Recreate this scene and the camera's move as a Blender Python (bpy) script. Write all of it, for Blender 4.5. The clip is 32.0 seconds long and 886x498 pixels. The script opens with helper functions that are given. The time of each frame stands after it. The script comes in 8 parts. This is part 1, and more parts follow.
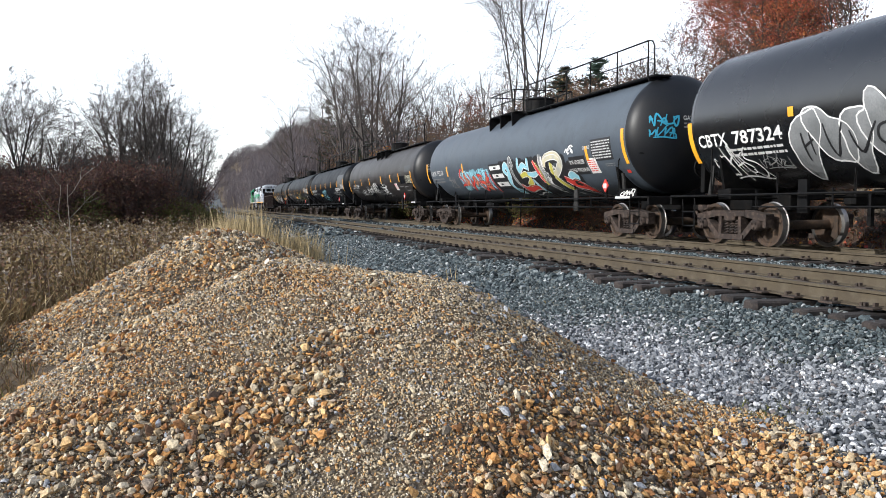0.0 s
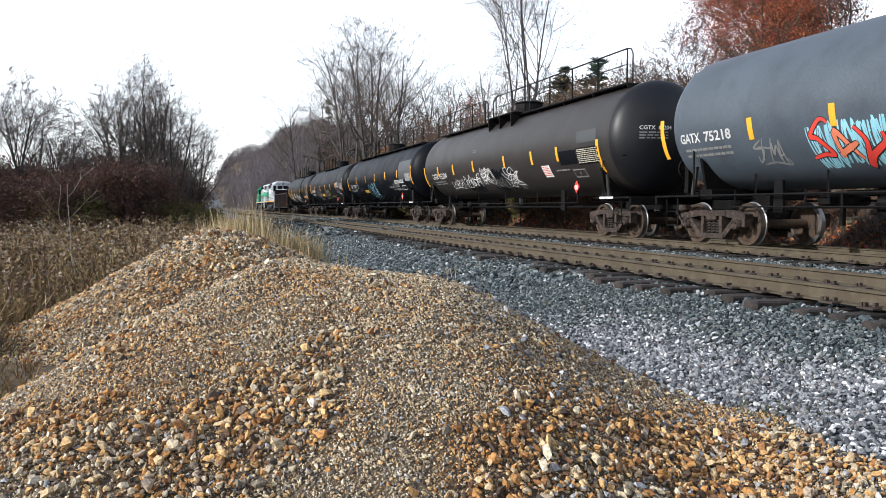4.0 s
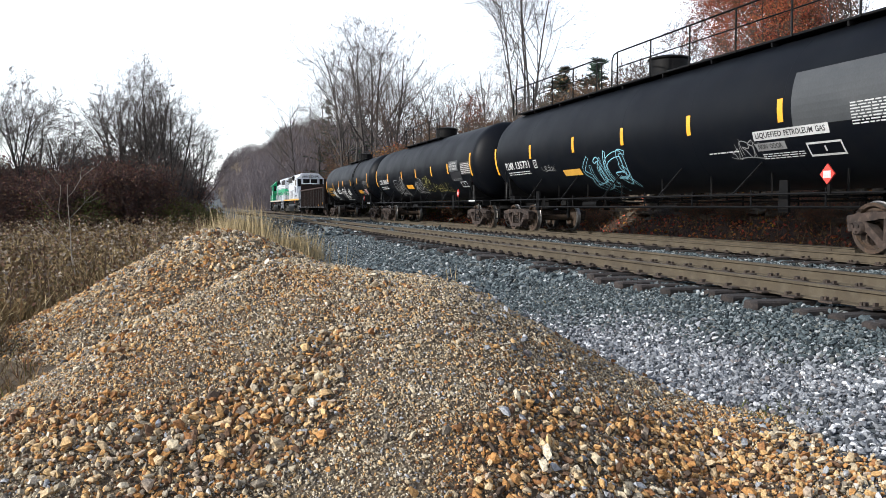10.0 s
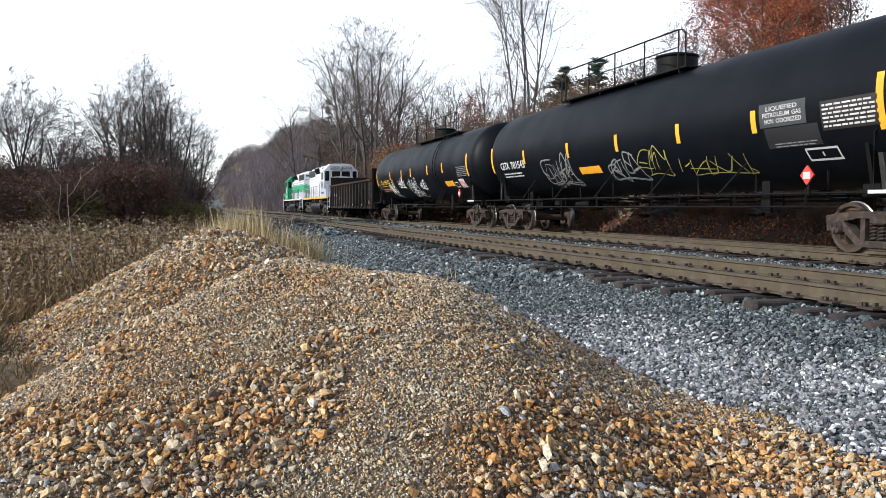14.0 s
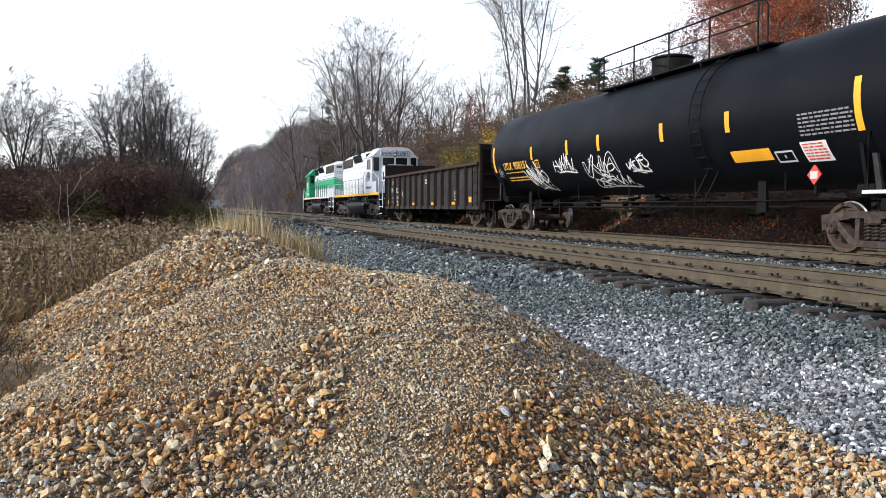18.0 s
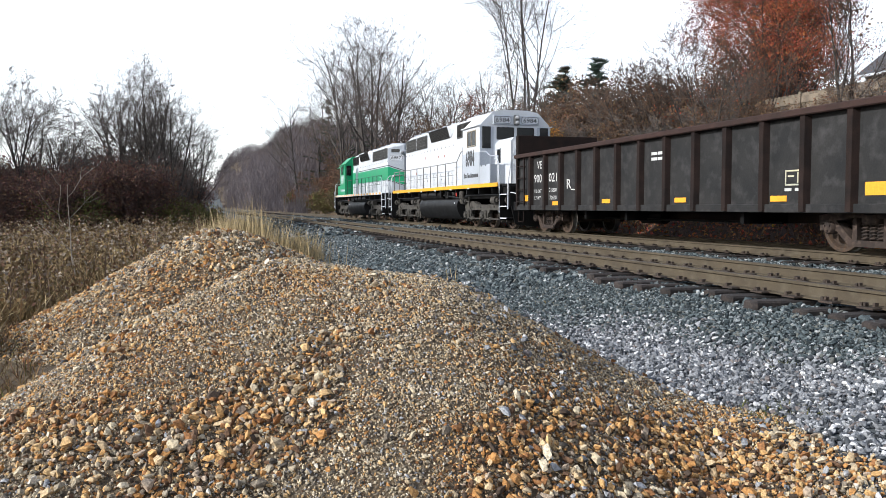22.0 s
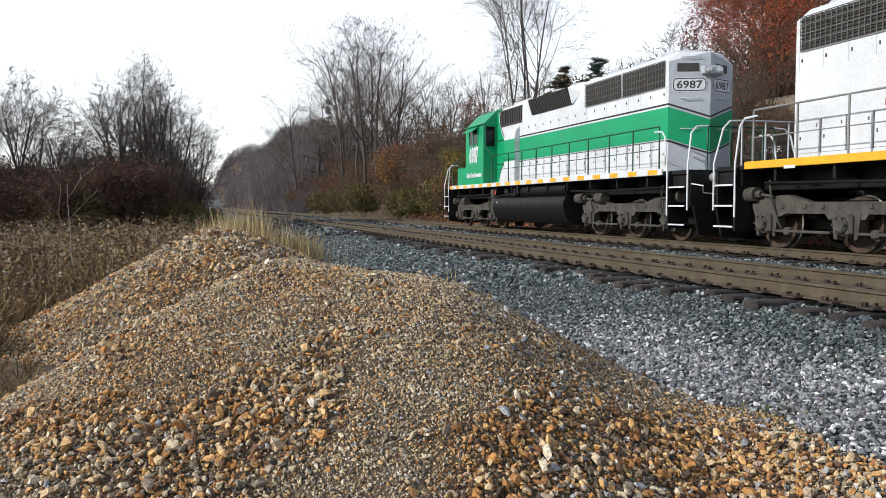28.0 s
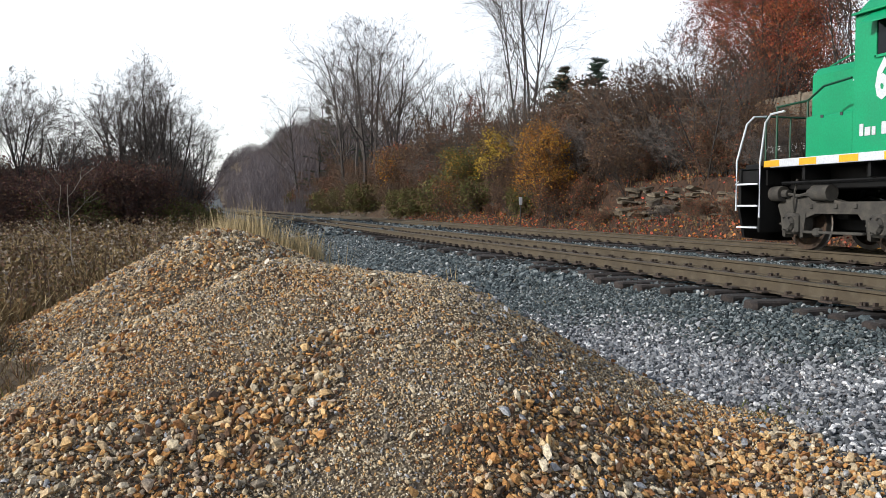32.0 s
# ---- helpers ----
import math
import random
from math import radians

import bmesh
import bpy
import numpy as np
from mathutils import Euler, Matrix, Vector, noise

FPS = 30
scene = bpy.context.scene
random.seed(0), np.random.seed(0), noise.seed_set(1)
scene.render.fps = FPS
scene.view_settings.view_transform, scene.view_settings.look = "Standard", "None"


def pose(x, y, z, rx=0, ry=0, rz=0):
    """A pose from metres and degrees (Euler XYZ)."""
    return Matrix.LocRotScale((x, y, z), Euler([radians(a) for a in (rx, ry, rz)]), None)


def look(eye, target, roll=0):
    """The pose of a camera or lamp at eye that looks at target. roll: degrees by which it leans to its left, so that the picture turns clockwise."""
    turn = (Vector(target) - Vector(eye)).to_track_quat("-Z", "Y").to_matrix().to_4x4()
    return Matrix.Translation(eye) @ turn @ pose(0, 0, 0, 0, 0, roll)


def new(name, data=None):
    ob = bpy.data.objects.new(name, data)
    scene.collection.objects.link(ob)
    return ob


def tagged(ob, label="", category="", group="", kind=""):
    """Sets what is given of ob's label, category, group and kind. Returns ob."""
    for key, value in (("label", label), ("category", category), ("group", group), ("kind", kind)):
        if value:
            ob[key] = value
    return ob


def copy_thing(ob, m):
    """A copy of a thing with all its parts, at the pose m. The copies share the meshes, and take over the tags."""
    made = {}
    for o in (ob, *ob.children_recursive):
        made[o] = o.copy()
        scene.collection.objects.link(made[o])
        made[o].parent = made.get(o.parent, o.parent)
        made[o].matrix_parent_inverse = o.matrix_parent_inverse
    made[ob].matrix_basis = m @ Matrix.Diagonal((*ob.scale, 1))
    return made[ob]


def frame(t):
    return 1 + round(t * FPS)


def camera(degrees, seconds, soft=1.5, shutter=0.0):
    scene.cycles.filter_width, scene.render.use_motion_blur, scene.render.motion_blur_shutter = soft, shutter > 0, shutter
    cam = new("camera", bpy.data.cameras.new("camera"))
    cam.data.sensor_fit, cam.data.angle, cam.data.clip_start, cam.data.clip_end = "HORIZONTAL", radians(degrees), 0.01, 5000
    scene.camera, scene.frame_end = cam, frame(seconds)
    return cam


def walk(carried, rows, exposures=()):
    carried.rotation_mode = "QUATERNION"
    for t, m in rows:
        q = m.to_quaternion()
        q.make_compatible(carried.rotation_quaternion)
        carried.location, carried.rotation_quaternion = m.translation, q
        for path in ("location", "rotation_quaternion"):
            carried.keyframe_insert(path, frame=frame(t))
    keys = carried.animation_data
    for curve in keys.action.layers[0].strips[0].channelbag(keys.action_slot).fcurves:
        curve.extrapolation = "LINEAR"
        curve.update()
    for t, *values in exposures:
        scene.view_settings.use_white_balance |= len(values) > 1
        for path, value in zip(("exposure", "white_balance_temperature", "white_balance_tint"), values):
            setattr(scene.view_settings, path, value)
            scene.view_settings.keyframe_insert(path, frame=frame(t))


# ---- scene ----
# World: y runs along the railway, away from the camera; x to the right; z = 0 at the top of the rails.
cam = camera(58.0, 32.0, soft=0.8)
EYE = (0.0, 0.0, 0.827)
VIEW = pose(*EYE, 90 - 3.015, 0, -16.96)
walk(cam, [(0.0, VIEW), (32.0, VIEW)], exposures=[(0.0, 0.16, 6200, 10), (20.0, 0.14, 6200, 10), (24.0, 0.09, 6250, 10), (25.5, -0.01, 6300, 10), (27.5, -0.17, 6400, 10), (32.0, -0.18, 6400, 10)])

# ---- light ----
SUN_EL, SUN_AZ = radians(26), radians(-95)
world = bpy.data.worlds.new("sky")
scene.world = world
world.use_nodes = True
wn = world.node_tree
wn.nodes.clear()
sky = wn.nodes.new("ShaderNodeTexSky")
sky.sky_type = "NISHITA"
sky.sun_disc = False
sky.sun_elevation, sky.sun_rotation = SUN_EL, SUN_AZ
sky.air_density, sky.dust_density, sky.ozone_density = 1.0, 1.2, 1.0
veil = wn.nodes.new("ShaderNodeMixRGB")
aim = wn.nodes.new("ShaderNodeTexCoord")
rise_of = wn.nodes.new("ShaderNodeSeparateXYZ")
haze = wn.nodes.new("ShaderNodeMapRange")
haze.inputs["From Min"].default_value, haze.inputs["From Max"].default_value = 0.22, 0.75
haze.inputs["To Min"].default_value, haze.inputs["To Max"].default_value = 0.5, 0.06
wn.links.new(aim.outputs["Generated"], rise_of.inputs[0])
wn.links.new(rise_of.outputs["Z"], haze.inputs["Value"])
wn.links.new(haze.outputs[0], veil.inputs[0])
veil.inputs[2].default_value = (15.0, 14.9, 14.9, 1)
bg = wn.nodes.new("ShaderNodeBackground")
bg.inputs["Strength"].default_value = 0.15
wo = wn.nodes.new("ShaderNodeOutputWorld")
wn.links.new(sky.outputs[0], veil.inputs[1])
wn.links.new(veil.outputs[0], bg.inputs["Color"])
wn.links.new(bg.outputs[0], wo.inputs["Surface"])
sun_data = bpy.data.lights.new("sun", "SUN")
sun_data.energy, sun_data.angle, sun_data.color = 5.0, radians(0.6), (1.0, 0.965, 0.89)
sun = new("sun", sun_data)
SUN_DIR = Vector((math.sin(SUN_AZ) * math.cos(SUN_EL), math.cos(SUN_AZ) * math.cos(SUN_EL), math.sin(SUN_EL)))
sun.matrix_world = look((-40, 40, 60), Vector((-40, 40, 60)) - SUN_DIR)

# ---- materials ----


def material(name, base, rough=0.8, metal=0.0, second=None, scale=4.0, amount=0.5, fine=60.0, bump=0.2, third=None, patch=0.6,
             spec=0.4, space="Object", per_piece=0.0, bump_dist=0.01, third_cut=(0.5, 0.7), hue=0.0):
    """Two colours mixed by a broad noise, a third in patches, fine grain and bump, and a shift from piece to piece."""
    m = bpy.data.materials.new(name)
    m.use_nodes = True
    n, l = m.node_tree.nodes, m.node_tree.links
    b = n["Principled BSDF"]
    b.inputs["Roughness"].default_value, b.inputs["Metallic"].default_value = rough, metal
    b.inputs["Specular IOR Level"].default_value = spec
    tc = n.new("ShaderNodeTexCoord")
    vec = tc.outputs[space]
    big, small = n.new("ShaderNodeTexNoise"), n.new("ShaderNodeTexNoise")
    for node, s in ((big, scale), (small, fine)):
        node.inputs["Scale"].default_value, node.inputs["Detail"].default_value = s, 5
        l.new(vec, node.inputs["Vector"])
    second = second or tuple(c * 0.6 for c in base)
    ramp = n.new("ShaderNodeValToRGB")
    ramp.color_ramp.elements[0].position, ramp.color_ramp.elements[1].position = 0.5 - amount * 0.35, 0.5 + amount * 0.35
    ramp.color_ramp.elements[0].color, ramp.color_ramp.elements[1].color = (*second, 1), (*base, 1)
    l.new(big.outputs["Fac"], ramp.inputs["Fac"])
    col = ramp.outputs["Color"]
    if third:
        spot = n.new("ShaderNodeTexNoise")
        spot.inputs["Scale"].default_value, spot.inputs["Detail"].default_value = scale * 2.7, 6
        l.new(vec, spot.inputs["Vector"])
        cut = n.new("ShaderNodeMapRange")
        cut.inputs["From Min"].default_value, cut.inputs["From Max"].default_value = third_cut
        cut.inputs["To Max"].default_value = patch
        l.new(spot.outputs["Fac"], cut.inputs["Value"])
        mix = n.new("ShaderNodeMixRGB")
        mix.inputs[2].default_value = (*third, 1)
        l.new(cut.outputs[0], mix.inputs[0])
        l.new(col, mix.inputs[1])
        col = mix.outputs[0]
    grain = n.new("ShaderNodeHueSaturation")
    gr = n.new("ShaderNodeMapRange")
    gr.inputs["To Min"].default_value, gr.inputs["To Max"].default_value = 0.72, 1.28
    l.new(small.outputs["Fac"], gr.inputs["Value"])
    val = gr.outputs[0]
    if per_piece:
        info = n.new("ShaderNodeObjectInfo")
        geo = n.new("ShaderNodeNewGeometry")
        add = n.new("ShaderNodeMath")
        l.new(info.outputs["Random"], add.inputs[0])
        l.new(geo.outputs["Random Per Island"], add.inputs[1])
        fr = n.new("ShaderNodeMath")
        fr.operation = "FRACT"
        l.new(add.outputs[0], fr.inputs[0])
        pr = n.new("ShaderNodeMapRange")
        pr.inputs["To Min"].default_value, pr.inputs["To Max"].default_value = 1 - per_piece, 1 + per_piece
        l.new(fr.outputs[0], pr.inputs["Value"])
        mul = n.new("ShaderNodeMath")
        mul.operation = "MULTIPLY"
        l.new(val, mul.inputs[0])
        l.new(pr.outputs[0], mul.inputs[1])
        val = mul.outputs[0]
        if hue:
            hr = n.new("ShaderNodeMapRange")
            hr.inputs["To Min"].default_value, hr.inputs["To Max"].default_value = 0.5 - hue, 0.5 + hue
            f2 = n.new("ShaderNodeMath")
            f2.operation, f2.inputs[1].default_value = "MULTIPLY", 7.31
            l.new(fr.outputs[0], f2.inputs[0])
            f3 = n.new("ShaderNodeMath")
            f3.operation = "FRACT"
            l.new(f2.outputs[0], f3.inputs[0])
            l.new(f3.outputs[0], hr.inputs["Value"])
            l.new(hr.outputs[0], grain.inputs["Hue"])
    l.new(val, grain.inputs["Value"])
    l.new(col, grain.inputs["Color"])
    l.new(grain.outputs[0], b.inputs["Base Color"])
    if bump:
        bp = n.new("ShaderNodeBump")
        bp.inputs["Strength"].default_value, bp.inputs["Distance"].default_value = bump, bump_dist
        l.new(small.outputs["Fac"], bp.inputs["Height"])
        l.new(bp.outputs[0], b.inputs["Normal"])
    rr = n.new("ShaderNodeMapRange")
    rr.inputs["To Min"].default_value, rr.inputs["To Max"].default_value = max(0.03, rough - 0.12), min(1, rough + 0.12)
    l.new(big.outputs["Fac"], rr.inputs["Value"])
    l.new(rr.outputs[0], b.inputs["Roughness"])
    return m


def stones_material(name, palette, positions, rough=0.85):
    """Each stone takes its own colour from the palette, by its island or its object."""
    m = material(name, (0.3, 0.3, 0.3), rough, fine=90, bump=0.5, bump_dist=0.004, spec=0.3)
    n, l = m.node_tree.nodes, m.node_tree.links
    info, geo = n.new("ShaderNodeObjectInfo"), n.new("ShaderNodeNewGeometry")
    add, fr = n.new("ShaderNodeMath"), n.new("ShaderNodeMath")
    fr.operation = "FRACT"
    l.new(info.outputs["Random"], add.inputs[0])
    l.new(geo.outputs["Random Per Island"], add.inputs[1])
    l.new(add.outputs[0], fr.inputs[0])
    ramp = n.new("ShaderNodeValToRGB")
    ramp.color_ramp.interpolation = "CONSTANT"
    e = ramp.color_ramp.elements
    while len(e) < len(palette):
        e.new(0.5)
    for i, (c, p) in enumerate(zip(palette, positions)):
        e[i].position, e[i].color = p, (*c, 1)
    l.new(fr.outputs[0], ramp.inputs["Fac"])
    grain = next(x for x in n if x.bl_idname == "ShaderNodeHueSaturation")
    speck = grain.inputs["Value"].links[0].from_node
    speck.inputs["From Min"].default_value, speck.inputs["From Max"].default_value = 0.32, 0.68
    speck.inputs["To Min"].default_value, speck.inputs["To Max"].default_value = 0.6, 1.4
    l.new(ramp.outputs[0], grain.inputs["Color"])
    return m


def glossy(name, base, rough, metal=0.0):
    return material(name, base, rough, metal, fine=30, bump=0.03, amount=0.3, scale=1.5, second=tuple(c * 0.85 for c in base), spec=0.5)


M = {}
M["ballast"] = stones_material("ballast_stone", [(0.036, 0.0475, 0.052), (0.09, 0.11, 0.117), (0.058, 0.074, 0.08), (0.165, 0.184, 0.19), (0.02, 0.026, 0.0285), (0.11, 0.114, 0.105), (0.36, 0.37, 0.375)],
                               (0, 0.2, 0.4, 0.57, 0.71, 0.88, 0.965))
M["pale_gravel"] = stones_material("pale_gravel_stone", [(0.13, 0.138, 0.152), (0.26, 0.268, 0.285), (0.055, 0.06, 0.068), (0.19, 0.195, 0.207), (0.52, 0.52, 0.53), (0.15, 0.13, 0.125)],
                                   (0, 0.22, 0.42, 0.64, 0.83, 0.94))
M["orange_stone"] = stones_material("orange_stone", [(0.36, 0.18, 0.06), (0.47, 0.275, 0.11), (0.24, 0.112, 0.044), (0.46, 0.34, 0.2), (0.115, 0.064, 0.036), (0.54, 0.36, 0.17), (0.33, 0.26, 0.195), (0.06, 0.042, 0.03)],
                                    (0, 0.18, 0.34, 0.48, 0.62, 0.74, 0.83, 0.93))
M["grey_stone"] = stones_material("grey_brown_stone", [(0.31, 0.26, 0.185), (0.46, 0.385, 0.265), (0.165, 0.138, 0.105), (0.38, 0.3, 0.195), (0.55, 0.47, 0.345), (0.43, 0.285, 0.135), (0.28, 0.286, 0.3), (0.56, 0.52, 0.45), (0.06, 0.053, 0.046)],
                                  (0, 0.17, 0.33, 0.49, 0.63, 0.73, 0.84, 0.91, 0.93))
M["fines"] = material("gravel_fines", (0.185, 0.138, 0.086), 0.95, second=(0.085, 0.064, 0.042), scale=1.6, fine=150, bump=0.9, third=(0.14, 0.08, 0.035), patch=0.6, bump_dist=0.02)
M["rail_web"] = material("rail_rust", (0.078, 0.061, 0.039), 0.85, 0.1, second=(0.052, 0.04, 0.026), scale=2.2, fine=70, bump=0.2, third=(0.095, 0.08, 0.056), patch=0.7)
M["rail_top"] = material("rail_worn_top", (0.09, 0.072, 0.05), 0.6, 0.4, second=(0.055, 0.043, 0.03), scale=3, fine=40, bump=0.05)
M["tie"] = material("weathered_tie_wood", (0.03, 0.024, 0.022), 0.95, second=(0.014, 0.0115, 0.011), scale=6, fine=60, bump=0.7, third=(0.06, 0.046, 0.04), per_piece=0.35)
M["iron"] = material("dark_rusty_iron", (0.06, 0.042, 0.032), 0.85, 0.2, second=(0.035, 0.028, 0.024), scale=8, fine=60, bump=0.3)


# ---- mesh building ----


class Geo:
    """Vertices and faces gathered for one mesh."""

    def __init__(self):
        self.v, self.f, self.m = [], [], []

    def add(self, verts, faces, mi=0):
        o = len(self.v)
        self.v.extend([tuple(p) for p in verts])
        self.f.extend([tuple(i + o for i in f) for f in faces])
        self.m.extend([mi] * len(faces))
        return self

    def box(self, c, s, bevel=0.0, mi=0, rot=None):
        """A box by centre and size; bevel cuts its edges."""
        x, y, z = (d / 2 for d in s)
        b = min(bevel, x * 0.9, y * 0.9, z * 0.9)
        if b <= 0:
            vs = [(sx * x, sy * y, sz * z) for sz in (-1, 1) for sx, sy in ((-1, -1), (1, -1), (1, 1), (-1, 1))]
            fs = [(3, 2, 1, 0), (4, 5, 6, 7), (0, 1, 5, 4), (1, 2, 6, 5), (2, 3, 7, 6), (3, 0, 4, 7)]
        else:
            ring = lambda ix, iy, zz: [(ix, -iy + b, zz), (ix, iy - b, zz), (ix - b, iy, zz), (-ix + b, iy, zz), (-ix, iy - b, zz), (-ix, -iy + b, zz), (-ix + b, -iy, zz), (ix - b, -iy, zz)]
            vs = ring(x - b, y - b, -z) + ring(x, y, -z + b) + ring(x, y, z - b) + ring(x - b, y - b, z)
            if x - 2 * b < 0 or y - 2 * b < 0:
                vs = [(max(-x, min(x, px)), py, pz) for px, py, pz in vs]
            fs = [tuple(range(7, -1, -1)), tuple(range(24, 32))]
            for k in range(3):
                for i in range(8):
                    j = (i + 1) % 8
                    fs.append((k * 8 + i, k * 8 + j, k * 8 + 8 + j, k * 8 + 8 + i))
        if rot is not None:
            vs = [rot @ Vector(p) for p in vs]
        return self.add([(p[0] + c[0], p[1] + c[1], p[2] + c[2]) for p in vs], fs, mi)

    def tube(self, pts, r, sides=6, mi=0, caps=True, r_end=None):
        """A round bar along a line of points."""
        pts = [Vector(p) for p in pts]
        n = len(pts)
        rings = []
        for i, p in enumerate(pts):
            d = (pts[min(i + 1, n - 1)] - pts[max(i - 1, 0)]).normalized()
            a = d.cross(Vector((0, 0, 1)))
            a = a.normalized() if a.length > 1e-3 else Vector((1, 0, 0))
            b = d.cross(a)
            rr = r if r_end is None else r + (r_end - r) * i / max(1, n - 1)
            rings.append([p + (a * math.cos(t) + b * math.sin(t)) * rr for t in (2 * math.pi * k / sides for k in range(sides))])
        vs = [q for ring in rings for q in ring]
        fs = []
        for i in range(n - 1):
            for k in range(sides):
                j = (k + 1) % sides
                fs.append((i * sides + k, i * sides + j, (i + 1) * sides + j, (i + 1) * sides + k))
        if caps:
            fs.append(tuple(range(sides - 1, -1, -1)))
            fs.append(tuple((n - 1) * sides + k for k in range(sides)))
        return self.add(vs, fs, mi)

    def lathe(self, profile, axis="x", sides=24, centre=(0, 0, 0), mi=0, start=0.0, turn=2 * math.pi):
        """profile: (along, radius) pairs, turned round an axis."""
        vs, fs, n = [], [], len(profile)
        for k in range(sides):
            t = start + turn * k / sides
            for al, r in profile:
                c, s = r * math.cos(t), r * math.sin(t)
                p = {"x": (al, c, s), "y": (c, al, s), "z": (c, s, al)}[axis]
                vs.append((p[0] + centre[0], p[1] + centre[1], p[2] + centre[2]))
        for k in range(sides):
            j = (k + 1) % sides
            for i in range(n - 1):
                fs.append((k * n + i, k * n + i + 1, j * n + i + 1, j * n + i))
        return self.add(vs, fs, mi)

    def prism(self, outline, axis, a, b, mi=0):
        """A flat outline pushed from a to b along an axis. x: outline is (y, z); y: (x, z); z: (x, y)."""
        put = {"x": lambda p, k: (k, p[0], p[1]), "y": lambda p, k: (p[0], k, p[1]), "z": lambda p, k: (p[0], p[1], k)}[axis]
        n = len(outline)
        vs = [put(p, a) for p in outline] + [put(p, b) for p in outline]
        fs = [tuple(range(n - 1, -1, -1)), tuple(range(n, 2 * n))] + [(i, (i + 1) % n, n + (i + 1) % n, n + i) for i in range(n)]
        return self.add(vs, fs, mi)

    def mesh(self, name, mats, smooth=0.0):
        me = bpy.data.meshes.new(name)
        me.from_pydata(self.v, [], self.f)
        for mt in mats:
            me.materials.append(mt)
        if any(self.m):
            me.polygons.foreach_set("material_index", self.m)
        bm = bmesh.new()
        bm.from_mesh(me)
        bmesh.ops.recalc_face_normals(bm, faces=bm.faces)
        if smooth:
            for f in bm.faces:
                f.smooth = True
            for e in bm.edges:
                e.smooth = len(e.link_faces) == 2 and e.calc_face_angle(0) < smooth
        bm.to_mesh(me)
        bm.free()
        return me


def part(name, geo, mat, parent, label="", smooth=0.0, m=None):
    """One mesh object under a thing or a part."""
    me = geo if isinstance(geo, bpy.types.Mesh) else geo.mesh(name, mat if isinstance(mat, (list, tuple)) else [mat], smooth)
    ob = new(name, me)
    ob.parent = parent
    if m is not None:
        ob.matrix_basis = m
    if label:
        ob["label"] = label
    return ob


def thing(name, m, label, category, group="", kind="", data=None):
    ob = new(name, data)
    ob.matrix_basis = m
    return tagged(ob, label, category, group, kind)


def big_mesh(name, verts, faces, mats, mi=None, smooth=False):
    """A mesh from arrays, all faces alike in corner count."""
    me = bpy.data.meshes.new(name)
    verts, faces = np.asarray(verts, np.float32), np.asarray(faces, np.int32)
    nv, (nf, k) = len(verts), faces.shape
    me.vertices.add(nv)
    me.vertices.foreach_set("co", verts.ravel())
    me.loops.add(nf * k)
    me.loops.foreach_set("vertex_index", faces.ravel())
    me.polygons.add(nf)
    me.polygons.foreach_set("loop_start", np.arange(0, nf * k, k, dtype=np.int32))
    for mt in mats:
        me.materials.append(mt)
    if mi is not None:
        me.polygons.foreach_set("material_index", np.asarray(mi, np.int32))
    me.polygons.foreach_set("use_smooth", np.full(nf, bool(smooth)))
    me.update(calc_edges=True)
    return me


def vnoise(x, y, seed=0):
    """Smooth value noise on arrays, 0 to 1."""
    x, y = np.asarray(x, float), np.asarray(y, float)
    xi, yi = np.floor(x), np.floor(y)
    fx, fy = x - xi, y - yi
    fx, fy = fx * fx * (3 - 2 * fx), fy * fy * (3 - 2 * fy)
    h = lambda a, b: np.modf(np.abs(np.sin(a * 127.1 + b * 311.7 + seed * 74.7) * 43758.5453))[0]
    return (h(xi, yi) * (1 - fx) + h(xi + 1, yi) * fx) * (1 - fy) + (h(xi, yi + 1) * (1 - fx) + h(xi + 1, yi + 1) * fx) * fy


def fbm(x, y, seed=0, octaves=4):
    return sum(vnoise(np.asarray(x) * 2 ** k, np.asarray(y) * 2 ** k, seed + k * 13) / 2 ** (k + 1) for k in range(octaves))


def smooth(a, b, v):
    t = np.clip((np.asarray(v, float) - a) / (b - a), 0, 1)
    return t * t * (3 - 2 * t)
# ---- ground ----
NEAR_TRACK, FAR_TRACK, GAUGE = 7.185, 12.03, 1.51


def heap(x, y, centre, top, right, left, front, back, blunt, ridge, turn, fall, foot):
    """Tipped gravel: straight flanks, a blunt crest along a short ridge that falls to one side, and a soft foot."""
    dx, dy = x - centre[0], y - centre[1]
    a, b = math.cos(turn), math.sin(turn)
    u, v = dx * a - dy * b, dx * b + dy * a
    along = np.clip(u, -ridge, ridge)
    run = u - along
    drop = np.sqrt((run * np.where(u > 0, right, left)) ** 2 + (v * np.where(v > 0, back, front)) ** 2 + blunt ** 2) - blunt
    return foot * np.logaddexp((top - fall * along - drop) / foot, 0)


def pile_height(x, y):
    a = heap(x, y, (1.124, 5.846), 1.126, 0.61, 0.625, 0.398, 0.705, 0.172, 0.561, 0.545, 0.114, 0.055)
    b = heap(x, y, (0.267, 10.274), 1.277, 0.53, 0.594, 0.618, 0.511, 0.218, 0.081, 0.373, 0.021, 0.12)
    s = 0.02 * np.logaddexp(a / 0.02, b / 0.02)
    s = s * (s > 0.016)
    lumps = (fbm(x * 1.3, y * 1.3, 5) - 0.47) * 0.07 + (fbm(x * 4.5, y * 4.5, 6, 2) - 0.37) * 0.05
    return s + lumps * smooth(0.05, 0.5, s)


